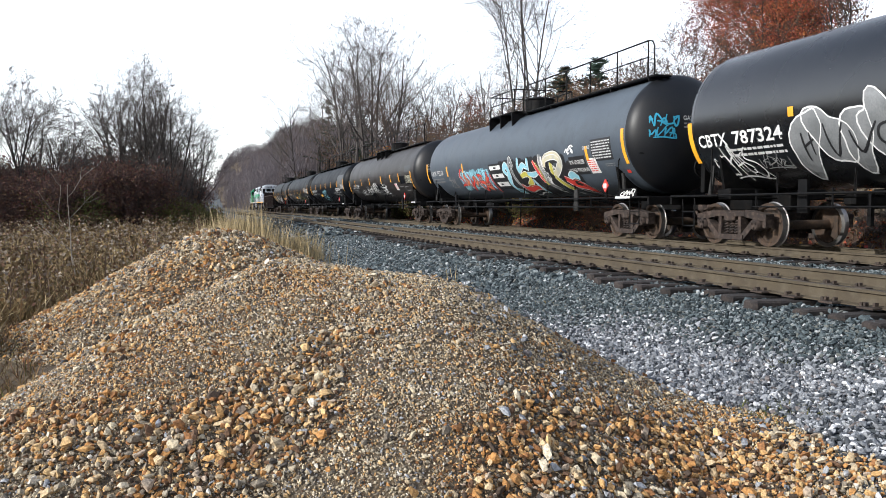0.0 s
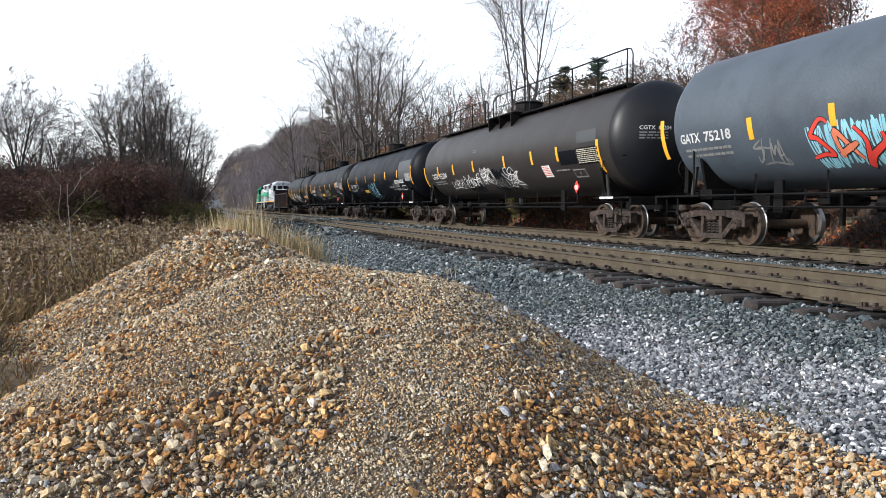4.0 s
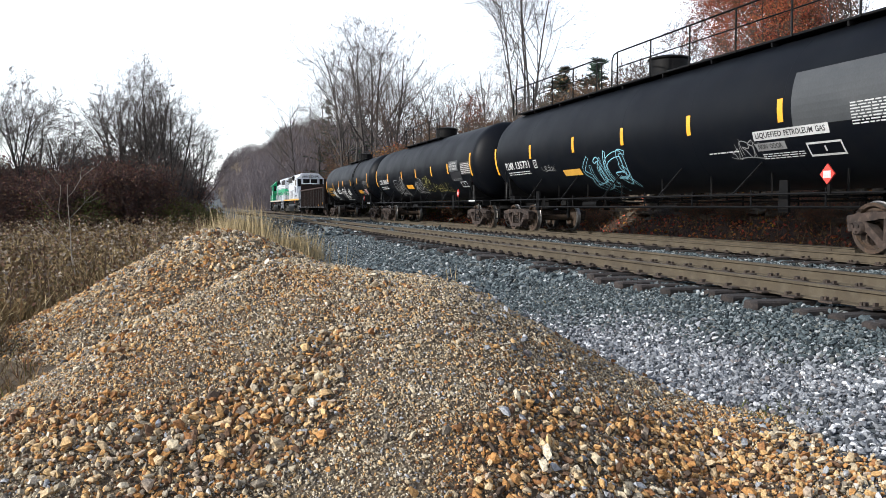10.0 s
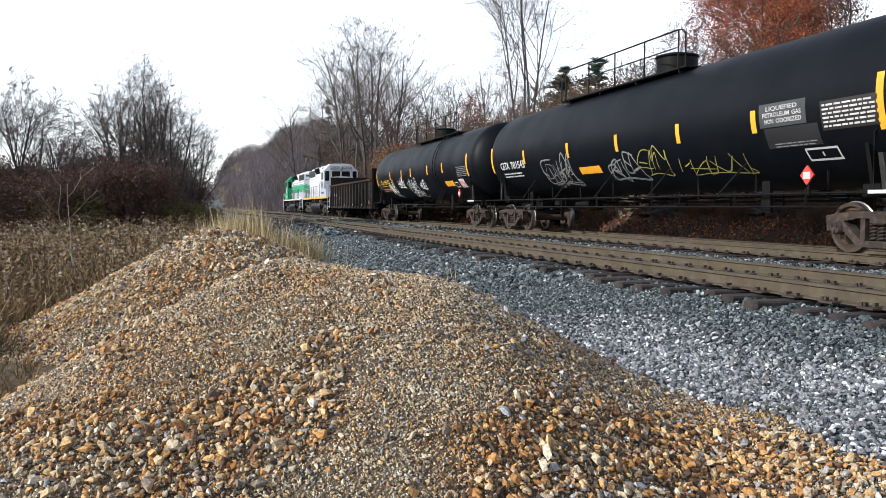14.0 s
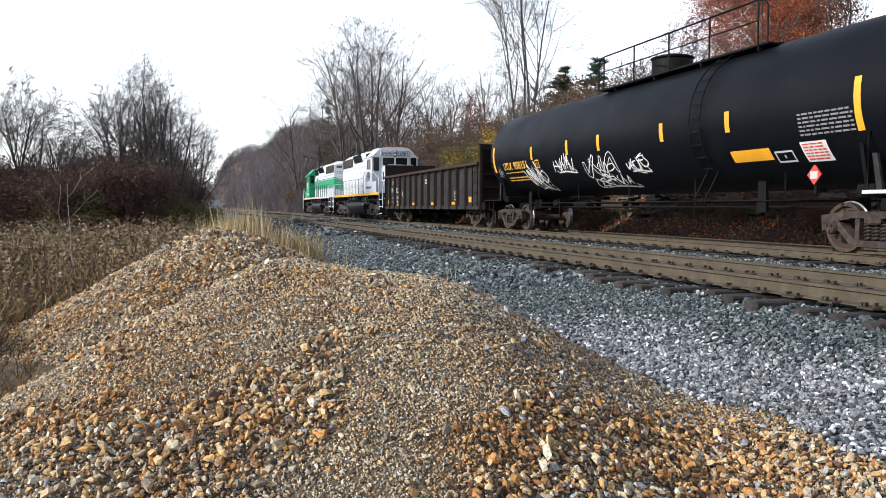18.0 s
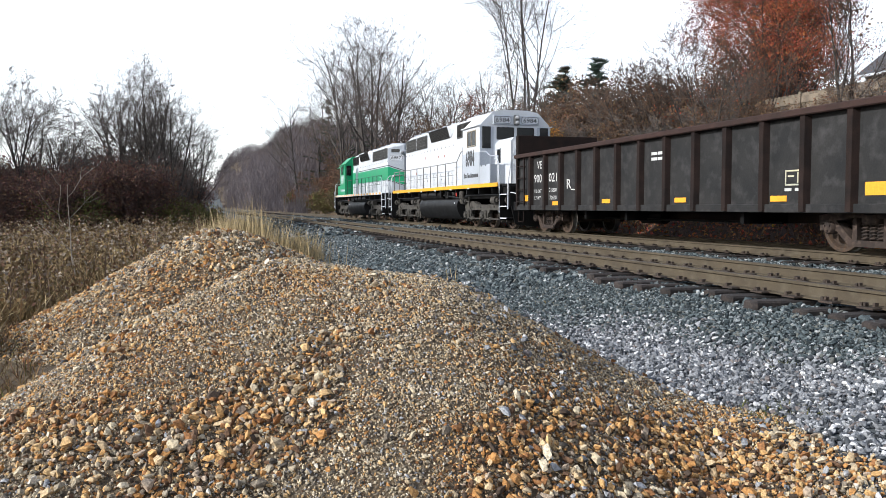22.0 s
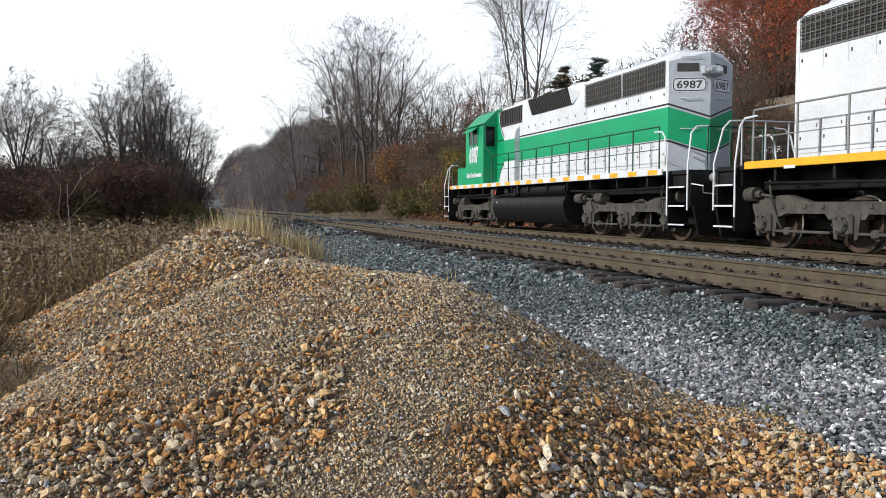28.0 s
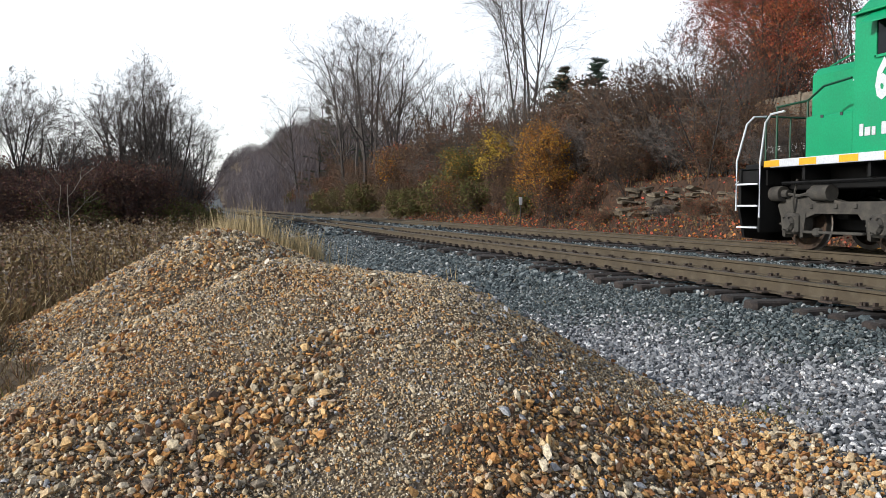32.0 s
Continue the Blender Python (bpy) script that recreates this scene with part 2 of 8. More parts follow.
def spread_of_gravel(x, y):
    """The ragged foot of the spilled gravel, in front and on the meadow's side."""
    n = fbm(x * 0.9 + 2.0, y * 0.9, 47) - 0.5
    return (y > 2.0 + 1.6 * n + 0.03 * x * x) & (x > -4.2 + 1.4 * n)


def base_height(x, y):
    """The lie of the land without the gravel piles."""
    x, y = np.asarray(x, float), np.asarray(y, float)
    z = np.full(np.broadcast(x, y).shape, -0.76)
    z = z + 0.2 * smooth(2.4, 4.3, x) + 0.288 * smooth(4.2, 6.25, x)
    z = z - 0.24 * smooth(13.6, 14.6, x)
    wob = (fbm(y * 0.11, x * 0 + 3.1, 2) - 0.5) * 2.2
    xb = x + wob
    cut = 1 - 0.45 * smooth(45, 110, y)
    bank = 0.95 * smooth(14.7, 17.0, xb) + 1.45 * cut * smooth(16.9, 17.7, xb) + 0.95 * smooth(17.7, 20.6, xb) + 0.9 * smooth(22, 40, xb)
    z = z + bank * smooth(-30, -8, y + 0 * x)
    hill = np.maximum(30 * smooth(130, 420, y) * smooth(13, 48, x), 46 * smooth(470, 800, y) * smooth(-10, 45, x))
    z = z + hill
    z = z - 0.25 * smooth(-3.5, -9, x)
    rough = (fbm(x * 0.35, y * 0.35, 9) - 0.5) * 0.25
    z = z + rough * np.clip(smooth(-3, -8, x) + smooth(15, 18, x) * 2.0, 0, 2)
    return z


def height(x, y):
    return base_height(x, y) + pile_height(np.asarray(x, float), np.asarray(y, float))


def spaced(parts):
    out = []
    for a, b, n in parts:
        out += list(np.linspace(a, b, n, endpoint=False))
    return np.array(out + [parts[-1][1]])


def ground_material():
    """Dry earth and grass; leaf litter on the bank; grey ballast along the tracks."""
    m = material("ground_earth", (0.10, 0.07, 0.04), 0.95, second=(0.055, 0.04, 0.025), scale=0.5, fine=9, bump=0.8, third=(0.13, 0.095, 0.05), bump_dist=0.05)
    n, l = m.node_tree.nodes, m.node_tree.links
    grain = next(x for x in n if x.bl_idname == "ShaderNodeHueSaturation")
    base = grain.inputs["Color"].links[0].from_socket
    tc = n.new("ShaderNodeTexCoord")
    sep = n.new("ShaderNodeSeparateXYZ")
    l.new(tc.outputs["Object"], sep.inputs[0])
    vor = n.new("ShaderNodeTexVoronoi")
    vor.inputs["Scale"].default_value = 17
    l.new(tc.outputs["Object"], vor.inputs["Vector"])
    grey = n.new("ShaderNodeValToRGB")
    grey.color_ramp.elements[0].color, grey.color_ramp.elements[1].color = (0.02, 0.025, 0.027, 1), (0.1, 0.112, 0.118, 1)
    l.new(vor.outputs["Color"], grey.inputs["Fac"])
    wob = n.new("ShaderNodeTexNoise")
    wob.inputs["Scale"].default_value = 1.2
    l.new(tc.outputs["Object"], wob.inputs["Vector"])
    addx = n.new("ShaderNodeMath")
    addx.operation = "MULTIPLY_ADD"
    addx.inputs[1].default_value = 1.1
    l.new(wob.outputs["Fac"], addx.inputs[0])
    l.new(sep.outputs["X"], addx.inputs[2])

    def band(lo, hi):
        r = n.new("ShaderNodeMapRange")
        r.inputs["From Min"].default_value, r.inputs["From Max"].default_value = lo, hi
        l.new(addx.outputs[0], r.inputs["Value"])
        return r.outputs[0]

    both = n.new("ShaderNodeMath")
    both.operation = "MULTIPLY"
    l.new(band(2.4, 3.0), both.inputs[0])
    l.new(band(15.3, 14.6), both.inputs[1])
    mix = n.new("ShaderNodeMixRGB")
    l.new(both.outputs[0], mix.inputs[0])
    l.new(base, mix.inputs[1])
    l.new(grey.outputs[0], mix.inputs[2])
    litter = n.new("ShaderNodeTexVoronoi")
    litter.inputs["Scale"].default_value = 9
    l.new(tc.outputs["Object"], litter.inputs["Vector"])
    lr = n.new("ShaderNodeValToRGB")
    lr.color_ramp.elements[0].color, lr.color_ramp.elements[1].color = (0.013, 0.0095, 0.007, 1), (0.065, 0.03, 0.015, 1)
    l.new(litter.outputs["Color"], lr.inputs["Fac"])
    mix2 = n.new("ShaderNodeMixRGB")
    near = n.new("ShaderNodeMapRange")
    near.inputs["From Min"].default_value, near.inputs["From Max"].default_value = 110, 60
    l.new(sep.outputs["Y"], near.inputs["Value"])
    lit = n.new("ShaderNodeMath")
    lit.operation = "MULTIPLY"
    l.new(band(15.0, 16.2), lit.inputs[0])
    l.new(near.outputs[0], lit.inputs[1])
    l.new(lit.outputs[0], mix2.inputs[0])
    l.new(mix.outputs[0], mix2.inputs[1])
    l.new(lr.outputs[0], mix2.inputs[2])
    l.new(mix2.outputs[0], grain.inputs["Color"])
    return m


M["ground"] = ground_material()
gx = spaced([(-900, -120, 14), (-120, -20, 30), (-20, -4, 24), (-4, 4, 70), (4, 14, 40), (14, 22, 60), (22, 60, 38), (60, 220, 32), (220, 900, 10)])
gy = spaced([(-900, -60, 10), (-60, -4, 22), (-4, 2, 20), (2, 14, 100), (14, 60, 130), (60, 160, 60), (160, 500, 50), (500, 2500, 14)])
GX, GY = np.meshgrid(gx, gy)
GZ = height(GX, GY)
nx, ny = len(gx), len(gy)
ii = (np.arange(ny - 1)[:, None] * nx + np.arange(nx - 1)[None, :]).ravel()
quads = np.stack([ii, ii + 1, ii + nx + 1, ii + nx], 1)
cx, cy = (GX[:-1, :-1] + GX[1:, 1:]).ravel() / 2, (GY[:-1, :-1] + GY[1:, 1:]).ravel() / 2
on_pile = (pile_height(cx, cy) > 0.035) | ((np.abs(cx - 0.2) < 3.1) & (cy < 7) & spread_of_gravel(cx, cy))
ground = new("ground", big_mesh("ground", np.stack([GX.ravel(), GY.ravel(), GZ.ravel()], 1), quads, [M["ground"], M["fines"]], on_pile.astype(int), True))
tagged(ground, "brown earth ground with grey railway ballast and a leaf-strewn bank", "ground", kind="structure")


# ---- railway tracks ----
def rail_section():
    return [(-0.07, -0.178), (0.07, -0.178), (0.07, -0.166), (0.012, -0.15), (0.009, -0.045), (0.036, -0.035), (0.037, -0.008), (0.028, 0.0), (-0.028, 0.0), (-0.037, -0.008), (-0.036, -0.035), (-0.009, -0.045), (-0.012, -0.15), (-0.07, -0.166)]


def build_track(name, cx, label, tie_mesh, tie_drop, gap, seed):
    rng = random.Random(seed)
    tr = thing(name, pose(cx, 0, 0), label, "railway track", "parallel railway tracks", "structure")
    for s in (-1, 1):
        g = Geo()
        out = rail_section()
        ys = [-60] + list(range(-20, 120, 10)) + [150, 200, 300, 500, 900]
        n = len(out)
        vs = [(s * GAUGE / 2 + p[0], y, p[1]) for y in ys for p in out]
        for i in range(len(ys) - 1):
            for k in range(n):
                j = (k + 1) % n
                g.add([], [])
                g.f.append((i * n + k, i * n + j, (i + 1) * n + j, (i + 1) * n + k))
                g.m.append(1 if k in (6, 7, 8) else 0)
        g.v = vs
        part("rail", g, [M["rail_web"], M["rail_top"]], tr, "steel rail with a rust-brown web")
    hard = Geo()
    k, y = 0, -6.0
    while y < 150:
        if k < 290:
            dx, rz = rng.uniform(-0.3, 0.1), rng.uniform(-3.0, 3.0)
            part("tie", tie_mesh, None, tr, m=pose(dx, y, tie_drop + rng.uniform(-0.03, 0.0), rng.uniform(-3, 3), rng.uniform(-0.7, 0.9), rz))
            for s in (-1, 1):
                X = s * GAUGE / 2
                hard.box((X, y, -0.17), (0.36, 0.2, 0.018), mi=0)
                for q in (-1, 1):
                    for w in (-0.06, 0.06):
                        if rng.random() < 0.85:
                            hard.box((X + q * 0.105, y + w, -0.148 + rng.uniform(0, 0.02)), (0.045, 0.03, 0.035))
                    hard.box((X + q * 0.04, y + 0.15, -0.155), (0.09, 0.035, 0.05))
        k += 1
        y += gap * rng.uniform(0.97, 1.03)
    tagged(part("fastenings", hard, M["iron"], tr, "rusty tie plates, spikes and anchors"), kind="stuff")
    return tr


tie_geo = Geo().box((0, 0, -0.09), (2.6, 0.225, 0.18), 0.02)
tie_mesh = tie_geo.mesh("tie", [M["tie"]])
near_track = build_track("railway_track_near", NEAR_TRACK, "rusty brown railway track on half-buried wooden ties", tie_mesh, -0.2, 0.535, 3)
far_track = build_track("railway_track_far", FAR_TRACK, "railway track in grey ballast under the train", tie_mesh, -0.178, 0.6, 4)
# ---- rolling stock ----
SPEED = 5.09
CAR_WHEEL, LOCO_WHEEL = 0.457, 0.508
SPINNING, ROLLING = [], []
M["black_paint"] = material("black_tank_paint", (0.0018, 0.0026, 0.0048), 0.5, second=(0.0033, 0.0042, 0.006), scale=0.8, fine=25, bump=0.04, third=(0.008, 0.0078, 0.0082), patch=0.3, spec=0.11)
M["gloss_paint"] = material("glossy_black_tank_paint", (0.0032, 0.0037, 0.0052), 0.27, second=(0.0055, 0.006, 0.007), scale=0.8, fine=25, bump=0.02, third=(0.011, 0.011, 0.011), patch=0.3, spec=1.0)
M["grey_paint"] = material("grey_tank_paint", (0.064, 0.08, 0.1), 0.5, second=(0.05, 0.062, 0.078), scale=0.8, fine=25, bump=0.03, third=(0.035, 0.041, 0.05), patch=0.4, spec=0.4)
M["brown_paint"] = material("brown_black_tank_paint", (0.024, 0.0205, 0.019), 0.48, second=(0.018, 0.0155, 0.0145), scale=0.9, fine=25, bump=0.04, third=(0.03, 0.0235, 0.02), patch=0.5, spec=0.4)
# near-black tone for tank heads turned from the sun; shade put into colour
M["shaded_head"] = material("shaded_head_paint", (0.006, 0.007, 0.0095), 0.45, second=(0.01, 0.0105, 0.012), scale=0.8, fine=25, bump=0.03, third=(0.016, 0.014, 0.013), patch=0.4, spec=0.3)
M["steel_black"] = material("black_steelwork", (0.0024, 0.0025, 0.003), 0.6, second=(0.004, 0.0038, 0.0038), scale=3, fine=40, bump=0.1, third=(0.011, 0.0085, 0.007), patch=0.5, spec=0.13)
M["dusty_steel"] = material("dusty_grey_steel", (0.02, 0.019, 0.0185), 0.85, second=(0.009, 0.0085, 0.008), scale=4, fine=40, bump=0.15, third=(0.045, 0.042, 0.039))
M["truck_iron"] = material("rusty_cast_truck", (0.042, 0.028, 0.022), 0.9, second=(0.012, 0.0085, 0.0075), scale=4, fine=50, bump=0.25, third=(0.1, 0.072, 0.056), patch=0.5)
M["wheel_steel"] = material("rusty_wheel", (0.06, 0.038, 0.026), 0.8, 0.2, second=(0.03, 0.022, 0.017), scale=5, fine=50, bump=0.15, third=(0.1, 0.06, 0.032))
M["tread"] = material("bright_tread", (0.42, 0.4, 0.38), 0.35, 0.9, fine=30, bump=0.05)
M["yellow_tape"] = glossy("yellow_reflector", (0.74, 0.34, 0.018), 0.5)
M["white_paint"] = material("white_stencil", (0.5, 0.5, 0.5), 0.6, second=(0.36, 0.36, 0.355), scale=3, fine=40, bump=0.02)
M["chalk_paint"] = material("white_spray_paint", (0.66, 0.66, 0.65), 0.6, second=(0.52, 0.52, 0.515), scale=3, fine=40, bump=0.02)
M["cream_paint"] = material("cream_spray_paint", (0.5, 0.45, 0.3), 0.6, second=(0.32, 0.33, 0.3), scale=2.5, fine=40, bump=0.02)
M["ochre_paint"] = material("ochre_stencil", (0.62, 0.34, 0.05), 0.6, second=(0.5, 0.27, 0.04), scale=3, fine=40, bump=0.02)
M["dull_paint"] = material("faded_stencil", (0.2, 0.2, 0.2), 0.65, second=(0.14, 0.14, 0.14), scale=3, fine=40, bump=0.02)
M["red_paint"] = glossy("red_paint", (0.62, 0.05, 0.035), 0.5)
M["silver_paint"] = material("silver_spray_paint", (0.2, 0.207, 0.213), 0.45, second=(0.12, 0.126, 0.13), scale=2, fine=30, bump=0.02)
M["black_ink"] = glossy("black_spray_paint", (0.012, 0.012, 0.014), 0.6)
M["cyan_paint"] = glossy("pale_blue_spray_paint", (0.24, 0.5, 0.6), 0.6)
M["teal_paint"] = glossy("blue_spray_paint", (0.03, 0.28, 0.42), 0.6)
M["coral_paint"] = glossy("coral_spray_paint", (0.6, 0.17, 0.09), 0.6)
M["lime_paint"] = glossy("yellow_green_spray_paint", (0.5, 0.45, 0.07), 0.6)
M["faded_yellow"] = glossy("faded_yellow_spray_paint", (0.27, 0.24, 0.07), 0.6)
M["patch_paint"] = material("grey_repaint_patch", (0.05, 0.053, 0.056), 0.5, second=(0.036, 0.039, 0.042), scale=2, fine=30, bump=0.02)


def wheelset_mesh(r):
    g = Geo()
    for s in (-1, 1):
        X = s * 0.755
        # outer face, tread, flange, inner face: the rim stands out over a dished plate
        prof = [(X + s * 0.075, r * 0.30), (X + s * 0.02, r * 0.36), (X + s * 0.0, r * 0.78), (X + s * 0.06, r * 0.84), (X + s * 0.068, r * 0.985)]
        g.lathe([(X + s * 0.075, 0.0), *prof], "x", 28, mi=0)
        g.lathe([(X + s * 0.068, r * 0.985), (X - s * 0.045, r), (X - s * 0.055, r + 0.024), (X - s * 0.072, r + 0.022), (X - s * 0.075, r * 0.86)], "x", 28, mi=1)
        g.lathe([(X - s * 0.075, r * 0.86), (X - s * 0.03, r * 0.8), (X - s * 0.03, r * 0.3), (X - s * 0.08, 0.1)], "x", 28, mi=0)
        for k in range(4):
            t = k * math.pi / 2 + 0.4
            g.box((X + s * 0.075, math.cos(t) * r * 0.22, math.sin(t) * r * 0.22), (0.03, 0.03, 0.03))
    g.lathe([(-1.02, 0.0), (-1.02, 0.085), (-0.84, 0.09), (-0.83, 0.11), (-0.68, 0.1), (0.68, 0.1), (0.83, 0.11), (0.84, 0.09), (1.02, 0.085), (1.02, 0)], "x", 12)
    return g.mesh("wheelset", [M["wheel_steel"], M["tread"]], radians(35))


CAR_AXLE, LOCO_AXLE = wheelset_mesh(CAR_WHEEL), wheelset_mesh(LOCO_WHEEL)


def add_wheelset(mesh, parent, x, y, r):
    ob = part("wheelset", mesh, None, parent, m=pose(x, y, r))
    SPINNING.append((ob, y, r))
    return ob


def car_side_frame():
    """A cast three-piece side frame: a bowed top bar, a spring pocket and two bearing jaws."""
    g = Geo()
    # the casting is laid as bars between its joints, so that its windows stay open
    def bar(a, b, w, d, mi=0):
        a, b = Vector((0, *a)), Vector((0, *b))
        t = (b - a).normalized()
        nrm = Vector((1, 0, 0)).cross(t) * (w / 2)
        vs = []
        for x in (-d / 2, d / 2):
            vs += [(x, *(a + nrm).yz), (x, *(b + nrm).yz), (x, *(b - nrm).yz), (x, *(a - nrm).yz)]
        g.add(vs, [(3, 2, 1, 0), (4, 5, 6, 7), (0, 1, 5, 4), (1, 2, 6, 5), (2, 3, 7, 6), (3, 0, 4, 7)], mi)
    bar((-1.16, 0.60), (-0.5, 0.69), 0.15, 0.2)
    bar((-0.52, 0.69), (0.52, 0.69), 0.12, 0.22)
    bar((0.5, 0.69), (1.16, 0.60), 0.15, 0.2)
    bar((-0.86, 0.58), (-0.40, 0.18), 0.13, 0.19)
    bar((0.86, 0.58), (0.40, 0.18), 0.13, 0.19)
    bar((-0.46, 0.19), (0.46, 0.19), 0.11, 0.24)
    bar((-0.33, 0.18), (-0.33, 0.68), 0.1, 0.18)
    bar((0.33, 0.18), (0.33, 0.68), 0.1, 0.18)
    bar((-1.12, 0.62), (-1.10, 0.40), 0.1, 0.18)
    bar((1.12, 0.62), (1.10, 0.40), 0.1, 0.18)
    bar((-0.78, 0.56), (-0.74, 0.40), 0.08, 0.18)
    bar((0.78, 0.56), (0.74, 0.40), 0.08, 0.18)
    return g.mesh("side_frame", [M["truck_iron"]])


def bearing_mesh():
    g = Geo()
    g.lathe([(-0.11, 0.0), (-0.11, 0.1), (-0.08, 0.125), (0.06, 0.125), (0.06, 0.0)], "x", 14)
    for k in range(3):
        t = k * 2.094 + 0.5
        g.box((-0.12, 0.065 * math.cos(t), 0.065 * math.sin(t)), (0.03, 0.035, 0.035))
    return g.mesh("bearing", [M["truck_iron"]], radians(40))


def springs_mesh():
    g = Geo()
    for cy in (0.0,):
        pts = [(0.05 * math.cos(t), cy + 0.075 * math.sin(t), 0.25 + 0.30 * t / (2 * math.pi * 5)) for t in (2 * math.pi * 5 * k / 40 for k in range(41))]
        g.tube(pts, 0.018, 4, caps=False)
        g.box((0, cy, 0.4), (0.05, 0.07, 0.28))
    return g.mesh("spring", [M["truck_iron"]])


SIDE_FRAME, BEARING, SPRINGS = car_side_frame(), bearing_mesh(), springs_mesh()
BOLSTER = Geo().box((0, 0, 0.62), (2.25, 0.36, 0.2), 0.03).box((0, 0, 0.78), (0.4, 0.4, 0.14), 0.02).box((0, 0.42, 0.42), (1.7, 0.07, 0.1), 0.01).box((0, -0.42, 0.42), (1.7, 0.07, 0.1), 0.01).box((-0.75, 0.42, 0.42), (0.16, 0.16, 0.22), 0.02).box((-0.75, -0.42, 0.42), (0.16, 0.16, 0.22), 0.02).mesh("bolster", [M["truck_iron"]])


def car_truck(parent, y, tone=None):
    t = part("truck", BOLSTER, None, parent, "rusty two-axle freight truck", m=pose(0, y, 0))
    for s in (-1, 1):
        part("side_frame", SIDE_FRAME, None, t, m=pose(s * 1.0, 0, 0))
        for q in (-0.17, 0.0, 0.17):
            part("spring", SPRINGS, None, t, m=pose(s * 1.0, q, 0, 0, 0, 0 if s < 0 else 180))
        for a in (-0.889, 0.889):
            part("bearing", BEARING, None, t, m=pose(s * 1.06, a, CAR_WHEEL, 0, 0, 0 if s < 0 else 180))
    for a in (-0.889, 0.889):
        add_wheelset(CAR_AXLE, t, 0, a, CAR_WHEEL)
    return t


def coupler_geo(y, way):
    g = Geo()
    g.box((0, y - way * 0.3, 0.86), (0.22, 0.7, 0.24), 0.03)
    g.box((0, y, 0.86), (0.34, 0.3, 0.3), 0.05)
    g.tube([(-0.12, y - way * 0.25, 0.72), (-0.15, y, 0.5), (-0.1, y + way * 0.12, 0.42)], 0.03, 6)
    return g


def text_mesh(words, size, mat, spread=1.0, bold=0.0):
    """Flat lettering as a mesh: x along the line, y up, from its left end."""
    cu = bpy.data.curves.new("letters", "FONT")
    cu.body, cu.size, cu.offset, cu.resolution_u = words, size, bold, 2
    cu.space_character = spread
    ob = bpy.data.objects.new("letters", cu)
    scene.collection.objects.link(ob)
    me = bpy.data.meshes.new_from_object(ob.evaluated_get(bpy.context.evaluated_depsgraph_get()))
    bpy.data.objects.remove(ob)
    bpy.data.curves.remove(cu)
    me.materials.clear()
    me.materials.append(mat)
    return me


def place_flat(me, fn):
    for v in me.vertices:
        v.co = fn(v.co.x, v.co.y)
    me.update()
    return me
# ---- tank cars ----
TANK_R, TANK_Z, TANK_HALF, TRUCK_HALF, CAR_HALF = 1.545, 2.72, 9.0, 8.3, 10.33


def on_tank(y, z, off=0.008):
    """The place on the near flank of a tank at that height."""
    r = TANK_R + off
    return (-math.sqrt(max(0.0, r * r - (z - TANK_Z) ** 2)), y, z)


def tank_patch(g, y0, y1, z0, z1, mi=0, off=0.006, n=6, lean=0.0):
    vs, fs = [], []
    for k in range(n + 1):
        z = z0 + (z1 - z0) * k / n
        s = lean * (z - z0)
        vs += [on_tank(y0 + s, z, off), on_tank(y1 + s, z, off)]
    for k in range(n):
        fs.append((2 * k, 2 * k + 1, 2 * k + 3, 2 * k + 2))
    g.add(vs, fs, mi)


def ribbon(pts, w):
    """A flat painted stroke along points (s, z), as quads."""
    vs, fs = [], []
    for i, (a, b) in enumerate(pts):
        p, q = pts[max(0, i - 1)], pts[min(len(pts) - 1, i + 1)]
        dx, dy = q[0] - p[0], q[1] - p[1]
        k = w / 2 / max(1e-6, math.hypot(dx, dy)) * (0.55 + 0.45 * math.sin(math.pi * (i + 0.6) / len(pts)))
        vs += [(a - dy * k, b + dx * k), (a + dy * k, b - dx * k)]
    for i in range(len(pts) - 1):
        fs.append((2 * i, 2 * i + 1, 2 * i + 3, 2 * i + 2))
    return vs, fs


def scrawl(g, fn, y0, z0, length, tall, seed, width=0.03, strokes=5, mi=0, loops=1.0):
    """Spray-can strokes: looping lines one after the other along the flank, with no letters in them."""
    rng = random.Random(seed)
    for s in range(strokes):
        a = s / strokes * length
        span = length / strokes * rng.uniform(0.9, 1.5)
        p1, p2, f1, f2 = rng.uniform(0, 6.3), rng.uniform(0, 6.3), rng.uniform(1.0, 2.2) * loops, rng.uniform(1.5, 3.2) * loops
        pts = []
        for k in range(26):
            t = k / 25
            x = a + span * (t + 0.32 * math.sin(6.28 * f1 * t + p1))
            z = tall * (0.5 + 0.46 * math.sin(6.28 * f2 * t * 0.7 + p2))
            pts.append((x, z))
        vs, fs = ribbon(pts, width * rng.uniform(0.8, 1.25))
        g.add([fn(y0 - x, z0 + z) for x, z in vs], fs, mi)


